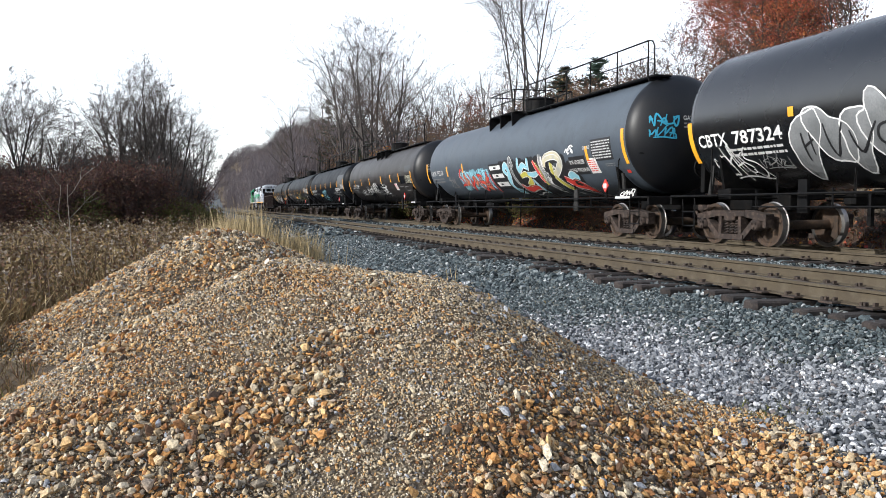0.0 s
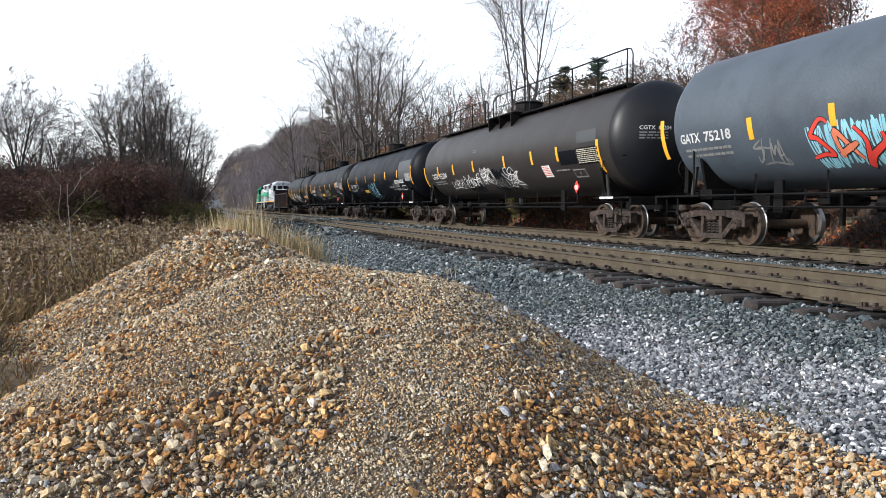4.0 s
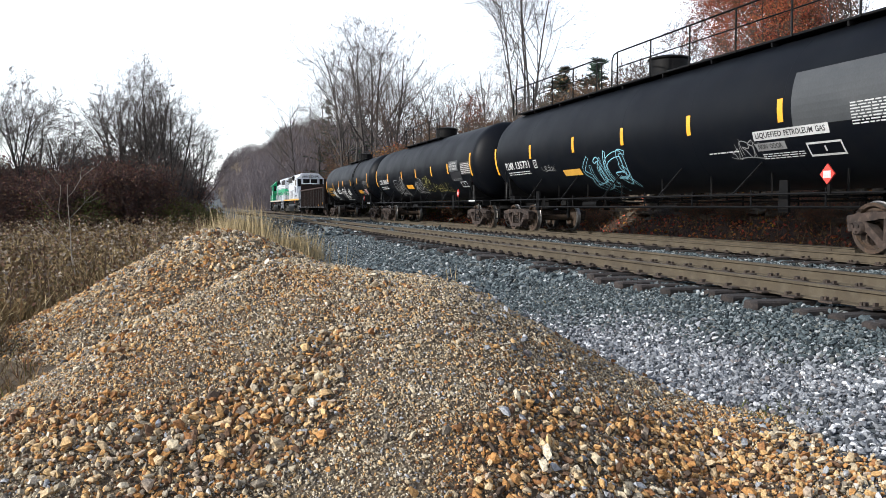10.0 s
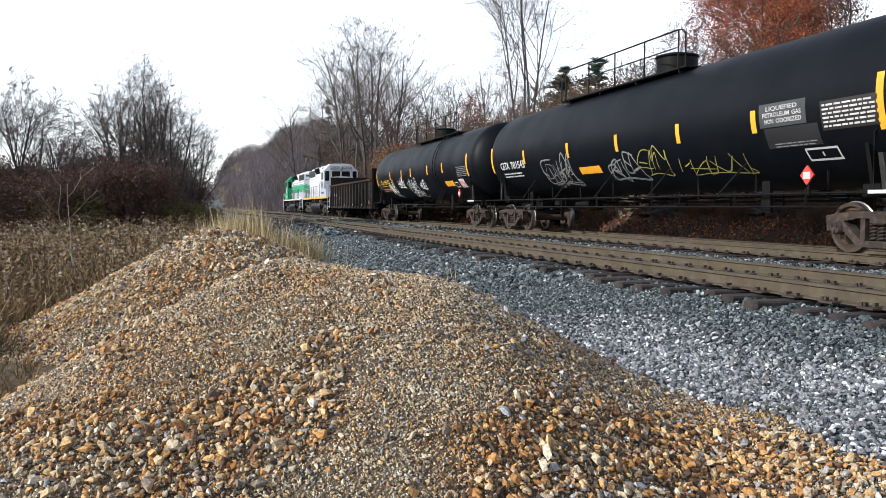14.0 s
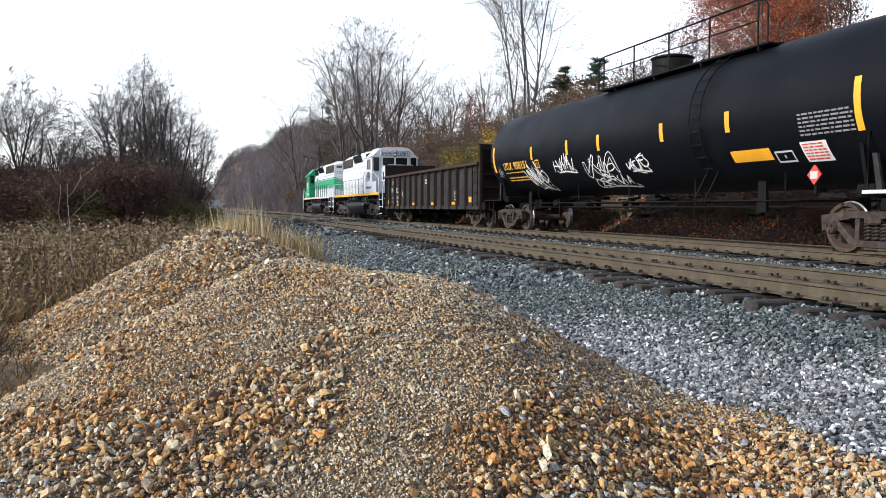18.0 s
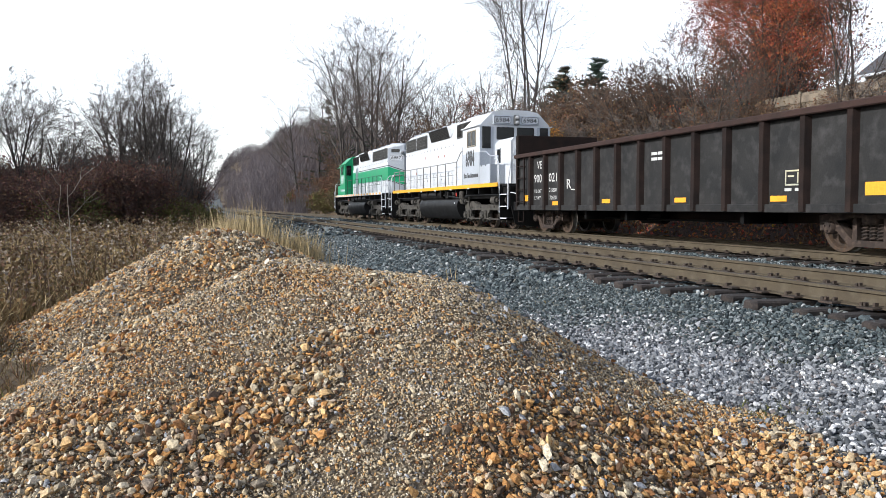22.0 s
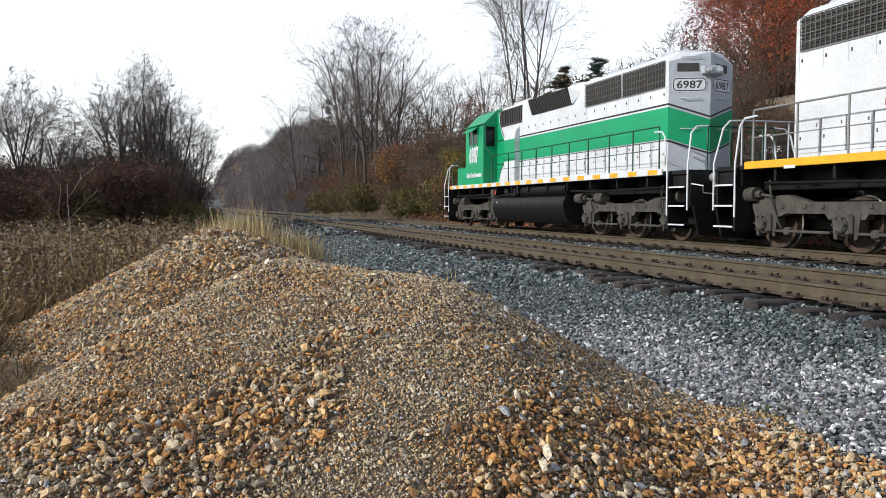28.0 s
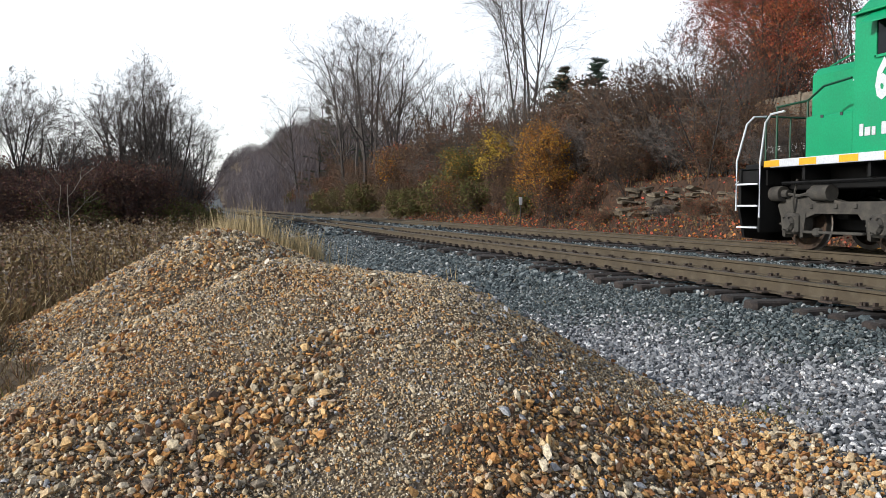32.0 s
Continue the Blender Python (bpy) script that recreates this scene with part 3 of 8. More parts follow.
def blob(g, fn, y, z, ry, rz, seed, mi_fill, mi_edge, edge=0.05, tilt=0.0):
    """A swollen throw-up letter shape: a filled rounded form with an outline."""
    rng = random.Random(seed)
    ph = [rng.uniform(0, 6.3) for _ in range(3)]
    n, rings = 28, 5

    def at(t, k):
        w = 1 + 0.16 * math.sin(2 * t + ph[0]) + 0.12 * math.sin(3 * t + ph[1]) + 0.07 * math.sin(5 * t + ph[2])
        a, b = ry * w * k * math.cos(t), rz * w * k * math.sin(t)
        return y - (a + tilt * b), z + b

    vs = [fn(*at(2 * math.pi * i / n, (k + 0.02) / rings)) for k in range(rings + 1) for i in range(n)]
    fs = [(k * n + i, k * n + (i + 1) % n, (k + 1) * n + (i + 1) % n, (k + 1) * n + i) for k in range(rings) for i in range(n)]
    g.add(vs, fs, mi_fill)
    pts = [at(2 * math.pi * i / n, 1.0) for i in range(n + 1)]
    v2, f2 = ribbon(pts, edge)
    hi = lambda a, b: Vector(fn(a, b)) + Vector((-0.004, 0, 0))
    g.add([hi(a, b) for a, b in v2], f2, mi_edge)


def tank_text(car, words, y0, y1, z, mat, cap=None, name="lettering", label="", bold=0.02):
    """Stencilled words spread evenly between y0 and y1."""
    chunks = words.split()
    per = (y0 - y1) / (sum(len(c) for c in chunks) + 0.7 * (len(chunks) - 1))
    y = y0
    for c in chunks:
        me = text_mesh(c, 1.0, mat, bold=bold)
        xs = [v.co.x for v in me.vertices]
        kx, ox, ky = (len(c) * per - per * 0.1) / (max(xs) - min(xs)), min(xs), (cap or 0.26) / 0.69
        place_flat(me, lambda a, b: Vector(on_tank(y - (a - ox) * kx, z + b * ky, 0.009)))
        part(name, me, None, car, label)
        y -= (len(c) + 0.7) * per


def on_head(x, z, off=0.012):
    """The place on the rear head of a tank."""
    q = (x * x + (z - TANK_Z) ** 2) / TANK_R ** 2
    return (x, -(TANK_HALF + 0.76 * math.sqrt(max(0.0, 1 - q)) + off), z)


def head_text(car, words, x0, x1, z, cap, mat):
    me = text_mesh(words, 1.0, mat, bold=0.02)
    xs = [v.co.x for v in me.vertices]
    k, o = (x1 - x0) / (max(xs) - min(xs)), min(xs)
    place_flat(me, lambda a, b: Vector(on_head(x0 + (a - o) * k, z + b * cap / 0.69)))
    part("lettering", me, None, car)


def head_print(car, x0, x1, z0, z1, rows, mat, seed):
    rng = random.Random(seed)
    g = Geo()
    for r in range(rows):
        zc, h, x = z1 - (z1 - z0) * (r + 0.5) / rows, (z1 - z0) / rows * 0.24, x0
        while x < x1 - 0.03:
            w = min(rng.uniform(0.06, 0.2), x1 - x)
            g.add([on_head(x, zc - h), on_head(x + w, zc - h), on_head(x + w, zc + h), on_head(x, zc + h)], [(0, 1, 2, 3)])
            x += w + 0.035
    part("small_print", g, mat, car)


# strokes of a spray-can hand in a unit square: hooks, bows, zigzags and loops
STROKES = [
    [[(0.1, 1.0), (0.12, 0.4), (0.2, 0.02), (0.6, 0.05), (0.75, 0.5), (0.8, 1.05)]],
    [[(0.8, 0.9), (0.45, 1.02), (0.2, 0.75), (0.55, 0.5), (0.8, 0.25), (0.45, -0.02), (0.05, 0.15)]],
    [[(0.2, 1.05), (0.15, -0.05)], [(0.1, 0.5), (0.85, 0.6)], [(0.8, 1.0), (0.78, -0.1)]],
    [[(0.85, 0.95), (0.2, 0.9), (0.1, 0.45), (0.2, 0.05), (0.9, 0.0)], [(0.12, 0.5), (0.7, 0.52)]],
    [[(0.15, -0.05), (0.2, 1.0), (0.75, 0.95), (0.8, 0.6), (0.25, 0.5), (0.6, 0.3), (0.95, -0.1)]],
    [[(0.05, -0.05), (0.3, 1.0), (0.5, 0.3), (0.7, 1.0), (0.95, -0.05)]],
    [[(0.5, 1.0), (0.1, 0.7), (0.15, 0.2), (0.5, 0.0), (0.85, 0.3), (0.8, 0.8), (0.5, 1.0)]],
    [[(0.0, 0.9), (0.45, 0.0), (0.95, 1.05)]],
    [[(0.1, 0.0), (0.45, 1.05), (0.85, -0.05)], [(0.2, 0.35), (0.8, 0.45)]],
]


def bend(pts, n=5):
    """A smooth line through a few points."""
    q = [pts[0]] + list(pts) + [pts[-1]]
    out = []
    for i in range(1, len(q) - 2):
        for k in range(n):
            t = k / n
            out.append(tuple(0.5 * (2 * q[i][j] + (q[i + 1][j] - q[i - 1][j]) * t + (2 * q[i - 1][j] - 5 * q[i][j] + 4 * q[i + 1][j] - q[i + 2][j]) * t * t + (3 * q[i][j] - q[i - 1][j] - 3 * q[i + 1][j] + q[i + 2][j]) * t ** 3) for j in (0, 1)))
    return out + [tuple(pts[-1])]


def tag(g, fn, y0, z0, length, tall, seed, width=0.03, letters=5, mi=0, slant=0.15, hollow=0.0, rise=0.0, tail=True, flip=-1):
    """A signature of overlapping hooked strokes with no readable letters; hollow gives outlined strokes."""
    rng = random.Random(seed)
    step = length / letters
    for k in range(letters):
        kind = STROKES[rng.randrange(len(STROKES))]
        h, w, drop = tall * rng.uniform(0.7, 1.2), step * rng.uniform(1.3, 2.1), tall * rng.uniform(-0.15, 0.12)
        for line in kind:
            pts = bend([(k * step + w * (p + rng.uniform(-0.26, 0.26)) + slant * h * q, drop + h * (q + rng.uniform(-0.2, 0.2)) + rise * k * step) for p, q in line])
            if hollow:
                edge, _ = ribbon(pts, hollow)
                loop = edge[0::2] + edge[1::2][::-1]
                pts = loop + loop[:1]
            vs, fs = ribbon(pts, width * rng.uniform(0.85, 1.2))
            g.add([fn(y0 + flip * a, z0 + b) for a, b in vs], fs, mi)
    if tail:
        pts = bend([(length * 0.2, -0.12 * tall), (length * 0.6, -0.05 * tall), (length * 1.1, -0.2 * tall), (length * 1.05, 0.1 * tall)])
        vs, fs = ribbon(pts, width)
        g.add([fn(y0 + flip * a, z0 + b) for a, b in vs], fs, mi)


def painted_letter(car, lines, fill, back, lift=0.0, wide=0.2, label="", glint=True):
    """One letter of a large piece: shadow, black edge, white keyline and fill, laid over one another."""
    g = Geo()
    lift *= 0.8
    for dx, dz, extra, mi, up in ((0.1, -0.07, 0.1, 3, 0.0), (0, 0, 0.11, 1, 0.0015), (0, 0, 0.055, 2, 0.003), (0, 0, 0.0, 0, 0.0045)):
        for line in lines:
            pts = bend(line, 6)
            vs, fs = ribbon(pts, wide + extra)
            g.add([on_tank(-(a + dx), b + dz, 0.004 + lift + up) for a, b in vs], fs, mi)
    if glint:
        for line in lines:
            pts = bend(line, 6)
            vs, fs = ribbon([(a - 0.02, b + 0.03) for a, b in pts[2:len(pts) * 2 // 3]], 0.03)
            g.add([on_tank(-a, b, 0.0055 + 0.004 + lift) for a, b in vs], fs, 2)
    part("graffiti", g, [M[fill], M["black_ink"], M["chalk_paint"], M[back]], car, label)


def bars_of_print(car, y0, y1, z0, z1, rows, mat, seed, label="", cols=5):
    """Small print too fine to read: rows of short plain bars."""
    rng = random.Random(seed)
    g = Geo()
    for r in range(rows):
        zc = z1 - (z1 - z0) * (r + 0.5) / rows
        h = (z1 - z0) / rows * 0.44
        y = y0
        while y > y1 + 0.05:
            w = min(rng.uniform(0.05, 0.2), y - y1)
            tank_patch(g, y, y - w, zc - h / 2, zc + h / 2, 0, 0.010, 1)
            y -= w + 0.03
    return part("small_print", g, mat, car, label)


def tank_profile():
    pts = [(-TANK_HALF - 0.76, 0.0)]
    for k in range(1, 11):
        t = math.pi / 2 * k / 10
        pts.append((-TANK_HALF - 0.76 * math.cos(t), TANK_R * math.sin(t)))
    pts += [(y, TANK_R) for y in np.linspace(-TANK_HALF + 0.2, TANK_HALF - 0.2, 9)]
    for k in range(10, 0, -1):
        t = math.pi / 2 * k / 10
        pts.append((TANK_HALF + 0.76 * math.cos(t), TANK_R * math.sin(t)))
    return pts + [(TANK_HALF + 0.76, 0.0)]


def seam_geo():
    return Geo().lathe([(-0.02, TANK_R - 0.002), (0, TANK_R + 0.004), (0.02, TANK_R - 0.002)], "y", 64, (0, 0, TANK_Z))


def handrail_corner(car, y, way, mat):
    """The bent grab rail that stands up from each corner platform."""
    for s in (-1, 1):
        x = s * 1.42
        g = Geo().tube([(x, y, 1.08), (x, y, 2.05), (x * 0.97, y + way * 0.12, 2.2), (x * 0.9, y + way * 0.85, 2.2), (x * 0.6, y + way * 1.02, 2.15)], 0.02, 6)
        part("corner_rail", g, mat, car)
        g = Geo().tube([(x, y + way * 0.6, 1.08), (x, y + way * 0.6, 0.42), (x * 0.985, y + way * 0.62, 0.4), (x * 0.985, y + way * 1.05, 0.4), (x, y + way * 1.05, 0.42), (x, y + way * 1.05, 1.0)], 0.018, 6)
        g.tube([(x, y + way * 0.6, 0.72), (x, y + way * 1.05, 0.72)], 0.016, 6)
        part("sill_step", g, mat, car)


def tank_car(m, spec):
    """A long pressure tank car: tank, end platforms, side pipes, top platform, trucks, lettering and paint."""
    car = thing("tank_car", m, spec["label"], "tank car", "freight train cars")
    paint = M[spec["paint"]]
    g = Geo().lathe(tank_profile(), "y", 64, (0, 0, TANK_Z))
    # rear heads of grey and brown cars darkened to carry their shade
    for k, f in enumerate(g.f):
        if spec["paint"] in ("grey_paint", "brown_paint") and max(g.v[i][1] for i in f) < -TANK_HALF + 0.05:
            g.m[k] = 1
    part("tank", g, [paint, M["shaded_head"]], car, smooth=radians(40))
    seam = seam_geo().mesh("weld_seam", [paint], radians(60))
    for y in (-TANK_HALF, -6.0, -3.0, 0.0, 3.0, 6.0, TANK_HALF):
        part("weld_seam", seam, None, car, m=pose(0, y, 0))
    blk = M["steel_black"]
    for way in (-1, 1):
        e = Geo()
        e.box((0, way * 8.9, 0.93), (0.34, 2.7, 0.36), 0.02)
        e.box((0, way * TRUCK_HALF, 1.1), (2.5, 0.42, 0.24), 0.02)
        e.prism([(-1.2, 1.0), (1.2, 1.0), (1.38, 1.9), (0.95, 1.55), (0, 1.3), (-0.95, 1.55), (-1.38, 1.9)], "y", way * TRUCK_HALF - 0.04, way * TRUCK_HALF + 0.04)
        part("end_sill", e, blk, car)
        p = Geo()
        p.box((0, way * 9.75, 1.07), (2.94, 0.5, 0.05), 0.01)
        p.box((-1.42, way * 8.95, 1.07), (0.14, 1.5, 0.045), 0.01)
        p.box((1.42, way * 8.95, 1.07), (0.14, 1.5, 0.045), 0.01)
        p.box((0, way * 10.0, 0.98), (2.9, 0.06, 0.2), 0.01)
        part("end_platform", p, blk, car)
        part("coupler", coupler_geo(way * CAR_HALF, way), M["truck_iron"], car)
        handrail_corner(car, way * 8.5, way, blk)
        for s in (-1, 1):
            q = Geo().prism([(way * 8.62, 1.04), (way * 8.74, 1.04), (way * 8.6, 1.72), (way * 8.5, 1.72)], "x", s * 1.34, s * 1.29)
            part("gusset", q, M["dusty_steel"], car, "dusty grey gusset")
        car_truck(car, way * TRUCK_HALF)
    # white sill strip beside the far-end platform and brake gear at the other
    part("sill_stripe", Geo().box((-1.503, -8.85, 1.075), (0.006, 0.75, 0.06)), M["white_paint"], car, "scuffed white stencil strip")
    bw = Geo().lathe([(-0.03, 0.20), (-0.03, 0.25), (0.02, 0.25), (0.02, 0.20), (-0.03, 0.20)], "y", 16, (-0.65, 9.9, 1.75))
    for k in range(4):
        t = k * math.pi / 2 + 0.3
        bw.tube([(-0.65, 9.9, 1.75), (-0.65 + 0.22 * math.cos(t), 9.9, 1.75 + 0.22 * math.sin(t))], 0.012, 4)
    bw.box((-0.65, 9.8, 1.5), (0.2, 0.14, 0.7), 0.02)
    part("brake_wheel", bw, blk, car)
    # pipes that run along the foot of the tank
    rails = Geo()
    for s in (-1, 1):
        if spec.get("side_rail"):
            rails.tube([(s * 1.44, -8.4, 1.07), (s * 1.44, 8.4, 1.07)], 0.026, 6)
            rails.tube([(s * 1.44, -7.1, 0.83), (s * 1.44, 7.1, 0.83)], 0.018, 6)
            for y in np.arange(-7, 7.1, 2.0):
                rails.tube([(s * 1.44, y, 1.17), (s * 1.44, y, 0.81)], 0.02, 5)
                rails.tube([(s * 1.44, y, 1.0), (s * 0.95, y, 1.0), (s * 0.95, y, 1.56)], 0.022, 5)
            if spec["paint"] == "black_paint":
                for y in (6.4, 3.8, 1.2, -1.6, -4.4):
                    rails.tube([(s * 1.44, y, 1.07), (s * -on_tank(y, 1.72)[0], y - 0.6, 1.72)], 0.022, 5)
        else:
            rails.tube([(s * 1.3, -6.8, 0.95), (s * 1.3, 6.8, 0.95)], 0.018, 6)
            for y in np.arange(-6, 6.1, 3.0):
                rails.tube([(s * 1.3, y, 0.95), (s * 0.95, y, 0.98), (s * 0.95, y, 1.56)], 0.018, 5)
    part("side_pipe", rails, blk, car)
    for s in (-1, 1):
        for y in (-5.75, 5.9):
            part("jack_plate", Geo().prism([(y - 0.14, 0.72), (y + 0.14, 0.72), (y + 0.11, 1.34), (y - 0.11, 1.34)], "x", s * 1.30, s * 1.24), M["dusty_steel"] if spec["paint"] == "grey_paint" and y < 0 else blk, car, "hanger plate under the tank")
    rod = Geo().tube([(-0.45, -7, 0.82), (-0.45, 7, 0.82)], 0.03, 6).tube([(0.3, -7, 0.95), (0.3, 7, 0.95)], 0.025, 6)
    rod.box((0, 5.6, 0.95), (1.1, 0.3, 0.25), 0.06).tube([(-0.3, 3.5, 0.9), (-0.3, 4.4, 0.9)], 0.13, 10)
    rod.box((-0.6, 5.0, 0.78), (0.08, 0.08, 0.6)).box((0, 4.2, 1.1), (0.2, 2.5, 0.1))
    part("brake_rigging", rod, blk, car)
    # valve housing and the platform round it
    yc = spec.get("dome_y", 0.0)
    top = TANK_Z + TANK_R
    d = Geo().lathe([(top - 0.1, 0.0), (top - 0.1, 0.62), (top + 0.03, 0.62), (top + 0.05, 0.53), (top + 0.42, 0.53), (top + 0.46, 0.57), (top + 0.5, 0.55), (top + 0.56, 0.3), (top + 0.58, 0.0)], "z", 24, (0, yc + spec.get("dome_shift", 0.0), 0))
    part("valve_housing", d, blk, car, smooth=radians(35))
    pl = Geo()
    for s in (-1, 1):
        pl.box((s * 0.85, yc, top - 0.02), (0.62, 2.6, 0.04), 0.01)
        for y in (-1.15, 0.0, 1.15):
            pl.prism([(s * 0.5, top - 0.04), (s * 1.2, top - 0.04), (s * 1.22, top - 0.1), (s * 1.19, top - 0.53), (s * 0.9, top - 0.26)], "y", yc + y - 0.03, yc + y + 0.03)
    rl = Geo()
    for s in (-1, 1):
        x = s * 1.13
        for y in (-1.22, 0.0, 1.22):
            rl.tube([(x, yc + y, top - 0.02), (x, yc + y, top + 0.78)], 0.022, 6)
        for z in (0.78, 0.4):
            rl.tube([(x, yc - 1.22, top + z), (x, yc + 1.22, top + z)], 0.022, 6)
    for y in (-1.22, 1.22):
        rl.tube([(-1.13, yc + y, top + 0.78), (1.13, yc + y, top + 0.78)], 0.022, 6)
    if not spec.get("bare_top"):
        part("platform", pl, blk, car)
        if not spec.get("open_side"):
            part("platform_rail", rl, blk, car)
    walkway = spec.get("walkway")
    if walkway:
        lo, hi = walkway
        full = hi - lo > 12
        part("walkway", Geo().box((-0.62, (lo + hi) / 2, top - 0.08), (0.5, 17.4 if full else hi - lo + 0.6, 0.05), 0.01), blk, car)
        for y in np.arange(lo, hi + 0.1, 2.0):
            part("walkway_bracket", Geo().prism([(-0.4, top - 0.11), (-0.87, top - 0.11), (-0.86, top - 0.2), (-0.5, top - 0.13)], "y", y - 0.025, y + 0.025), blk, car)
        for a, b in ((lo, yc + 1.2), (yc + 2.4, hi)) if full else ((lo, hi),):
            r = Geo()
            r.tube([(-0.88, a - 0.3, top - 0.1), (-0.88, a - 0.3, top + 0.66), (-0.88, a - 0.2, top + 0.8), (-0.88, a, top + 0.84), (-0.88, b, top + 0.84), (-0.88, b + 0.2, top + 0.8), (-0.88, b + 0.3, top + 0.66), (-0.88, b + 0.3, top - 0.1)], 0.022, 6).tube([(-0.88, a, top + 0.42), (-0.88, b, top + 0.42)], 0.016, 6)
            for y in np.linspace(a, b, max(2, int((b - a) / 1.5) + 1)):
                r.tube([(-0.88, y, top - 0.1), (-0.88, y, top + 0.84)], 0.024, 6)
            part("walkway_rail", r, blk, car)
    lad = spec.get("ladder_y")
    if lad is not None:
        l = Geo()
        for dy in (-0.2, 0.2):
            l.tube([(on_tank(lad + dy, 2.72 + 1.6 * math.sin(a), 0.0)[0] * 0 - (TANK_R + 0.09) * math.cos(a), lad + dy, TANK_Z + (TANK_R + 0.09) * math.sin(a)) for a in np.linspace(-0.75, 1.35, 14)], 0.02, 5)
        for a in np.linspace(-0.7, 1.3, 12):
            x, z = -(TANK_R + 0.09) * math.cos(a), TANK_Z + (TANK_R + 0.09) * math.sin(a)
            l.tube([(x, lad - 0.2, z), (x, lad + 0.2, z)], 0.014, 5)
        l.tube([(-1.1, lad - 0.2, 1.63), (-1.44, lad - 0.2, 1.0), (-1.44, lad - 0.2, 0.55)], 0.02, 5).tube([(-1.1, lad + 0.2, 1.63), (-1.44, lad + 0.2, 1.0), (-1.44, lad + 0.2, 0.55)], 0.02, 5)
        part("ladder", l, blk, car)
    # reflective yellow strips
    for y, z0, z1 in spec["strips"]:
        s = Geo()
        tank_patch(s, y + 0.075, y - 0.075, z0, z1)
        part("reflector_strip", s, M["yellow_tape"], car, "yellow reflective strip")
    for args in spec.get("texts", ()):
        tank_text(car, *args)
    for y0, y1, z0, z1, rows, mt, seed in spec.get("print", ()):
        bars_of_print(car, y0, y1, z0, z1, rows, M[mt], seed)
    for name, y0, y1, z0, z1, mt, label in spec.get("patches", ()):
        p = Geo()
        tank_patch(p, y0, y1, z0, z1, 0, 0.005, 8)
        part(name, p, M[mt], car, label)
    for name, y0, y1, z0, z1, mt in spec.get("boxes", ()):
        f = Geo()
        e = 0.035
        for a in ((y0, y1, z0, z0 + e), (y0, y1, z1 - e, z1), (y0, y0 - e, z0, z1), (y1 + e, y1, z0, z1), ((y0 + y1) / 2 + 0.02, (y0 + y1) / 2 - 0.02, z0 + 0.08, z1 - 0.08)):
            tank_patch(f, *a, 0, 0.009, 4)
        part(name, f, M[mt], car, "outlined stencil box")
    # hazard placard on its bracket
    py = spec.get("placard_y", -7.1)
    pl = Geo()
    pl.prism([(py, 1.58), (py + 0.17, 1.40), (py, 1.22), (py - 0.17, 1.40)], "x", -1.52, -1.49, 0)
    pl.prism([(py + 0.09, 1.46), (py - 0.09, 1.46), (py - 0.09, 1.33), (py + 0.09, 1.33)], "x", -1.526, -1.521, 1)
    pl.box((-1.47, py, 1.3), (0.03, 0.06, 0.5), mi=2)
    part("placard", pl, [M["red_paint"], M["white_paint"], blk], car, "red and white diamond placard")
    return car


def wild_graffiti(car, parts_of):
    """Paint on the flank: name, drawing calls and materials."""
    for name, label, mats, draw in parts_of:
        g = Geo()
        draw(g)
        part(name, g, [M[k] for k in mats], car, label)


def standard_strips(zs=(2.3, 2.75), ys=(6.1, 2.8, 0.0, -3.0, -5.75), ends=(9.1, -8.75), end_z=(2.05, 2.98)):
    return [(y, *zs) for y in ys] + [(y, *end_z) for y in ends]


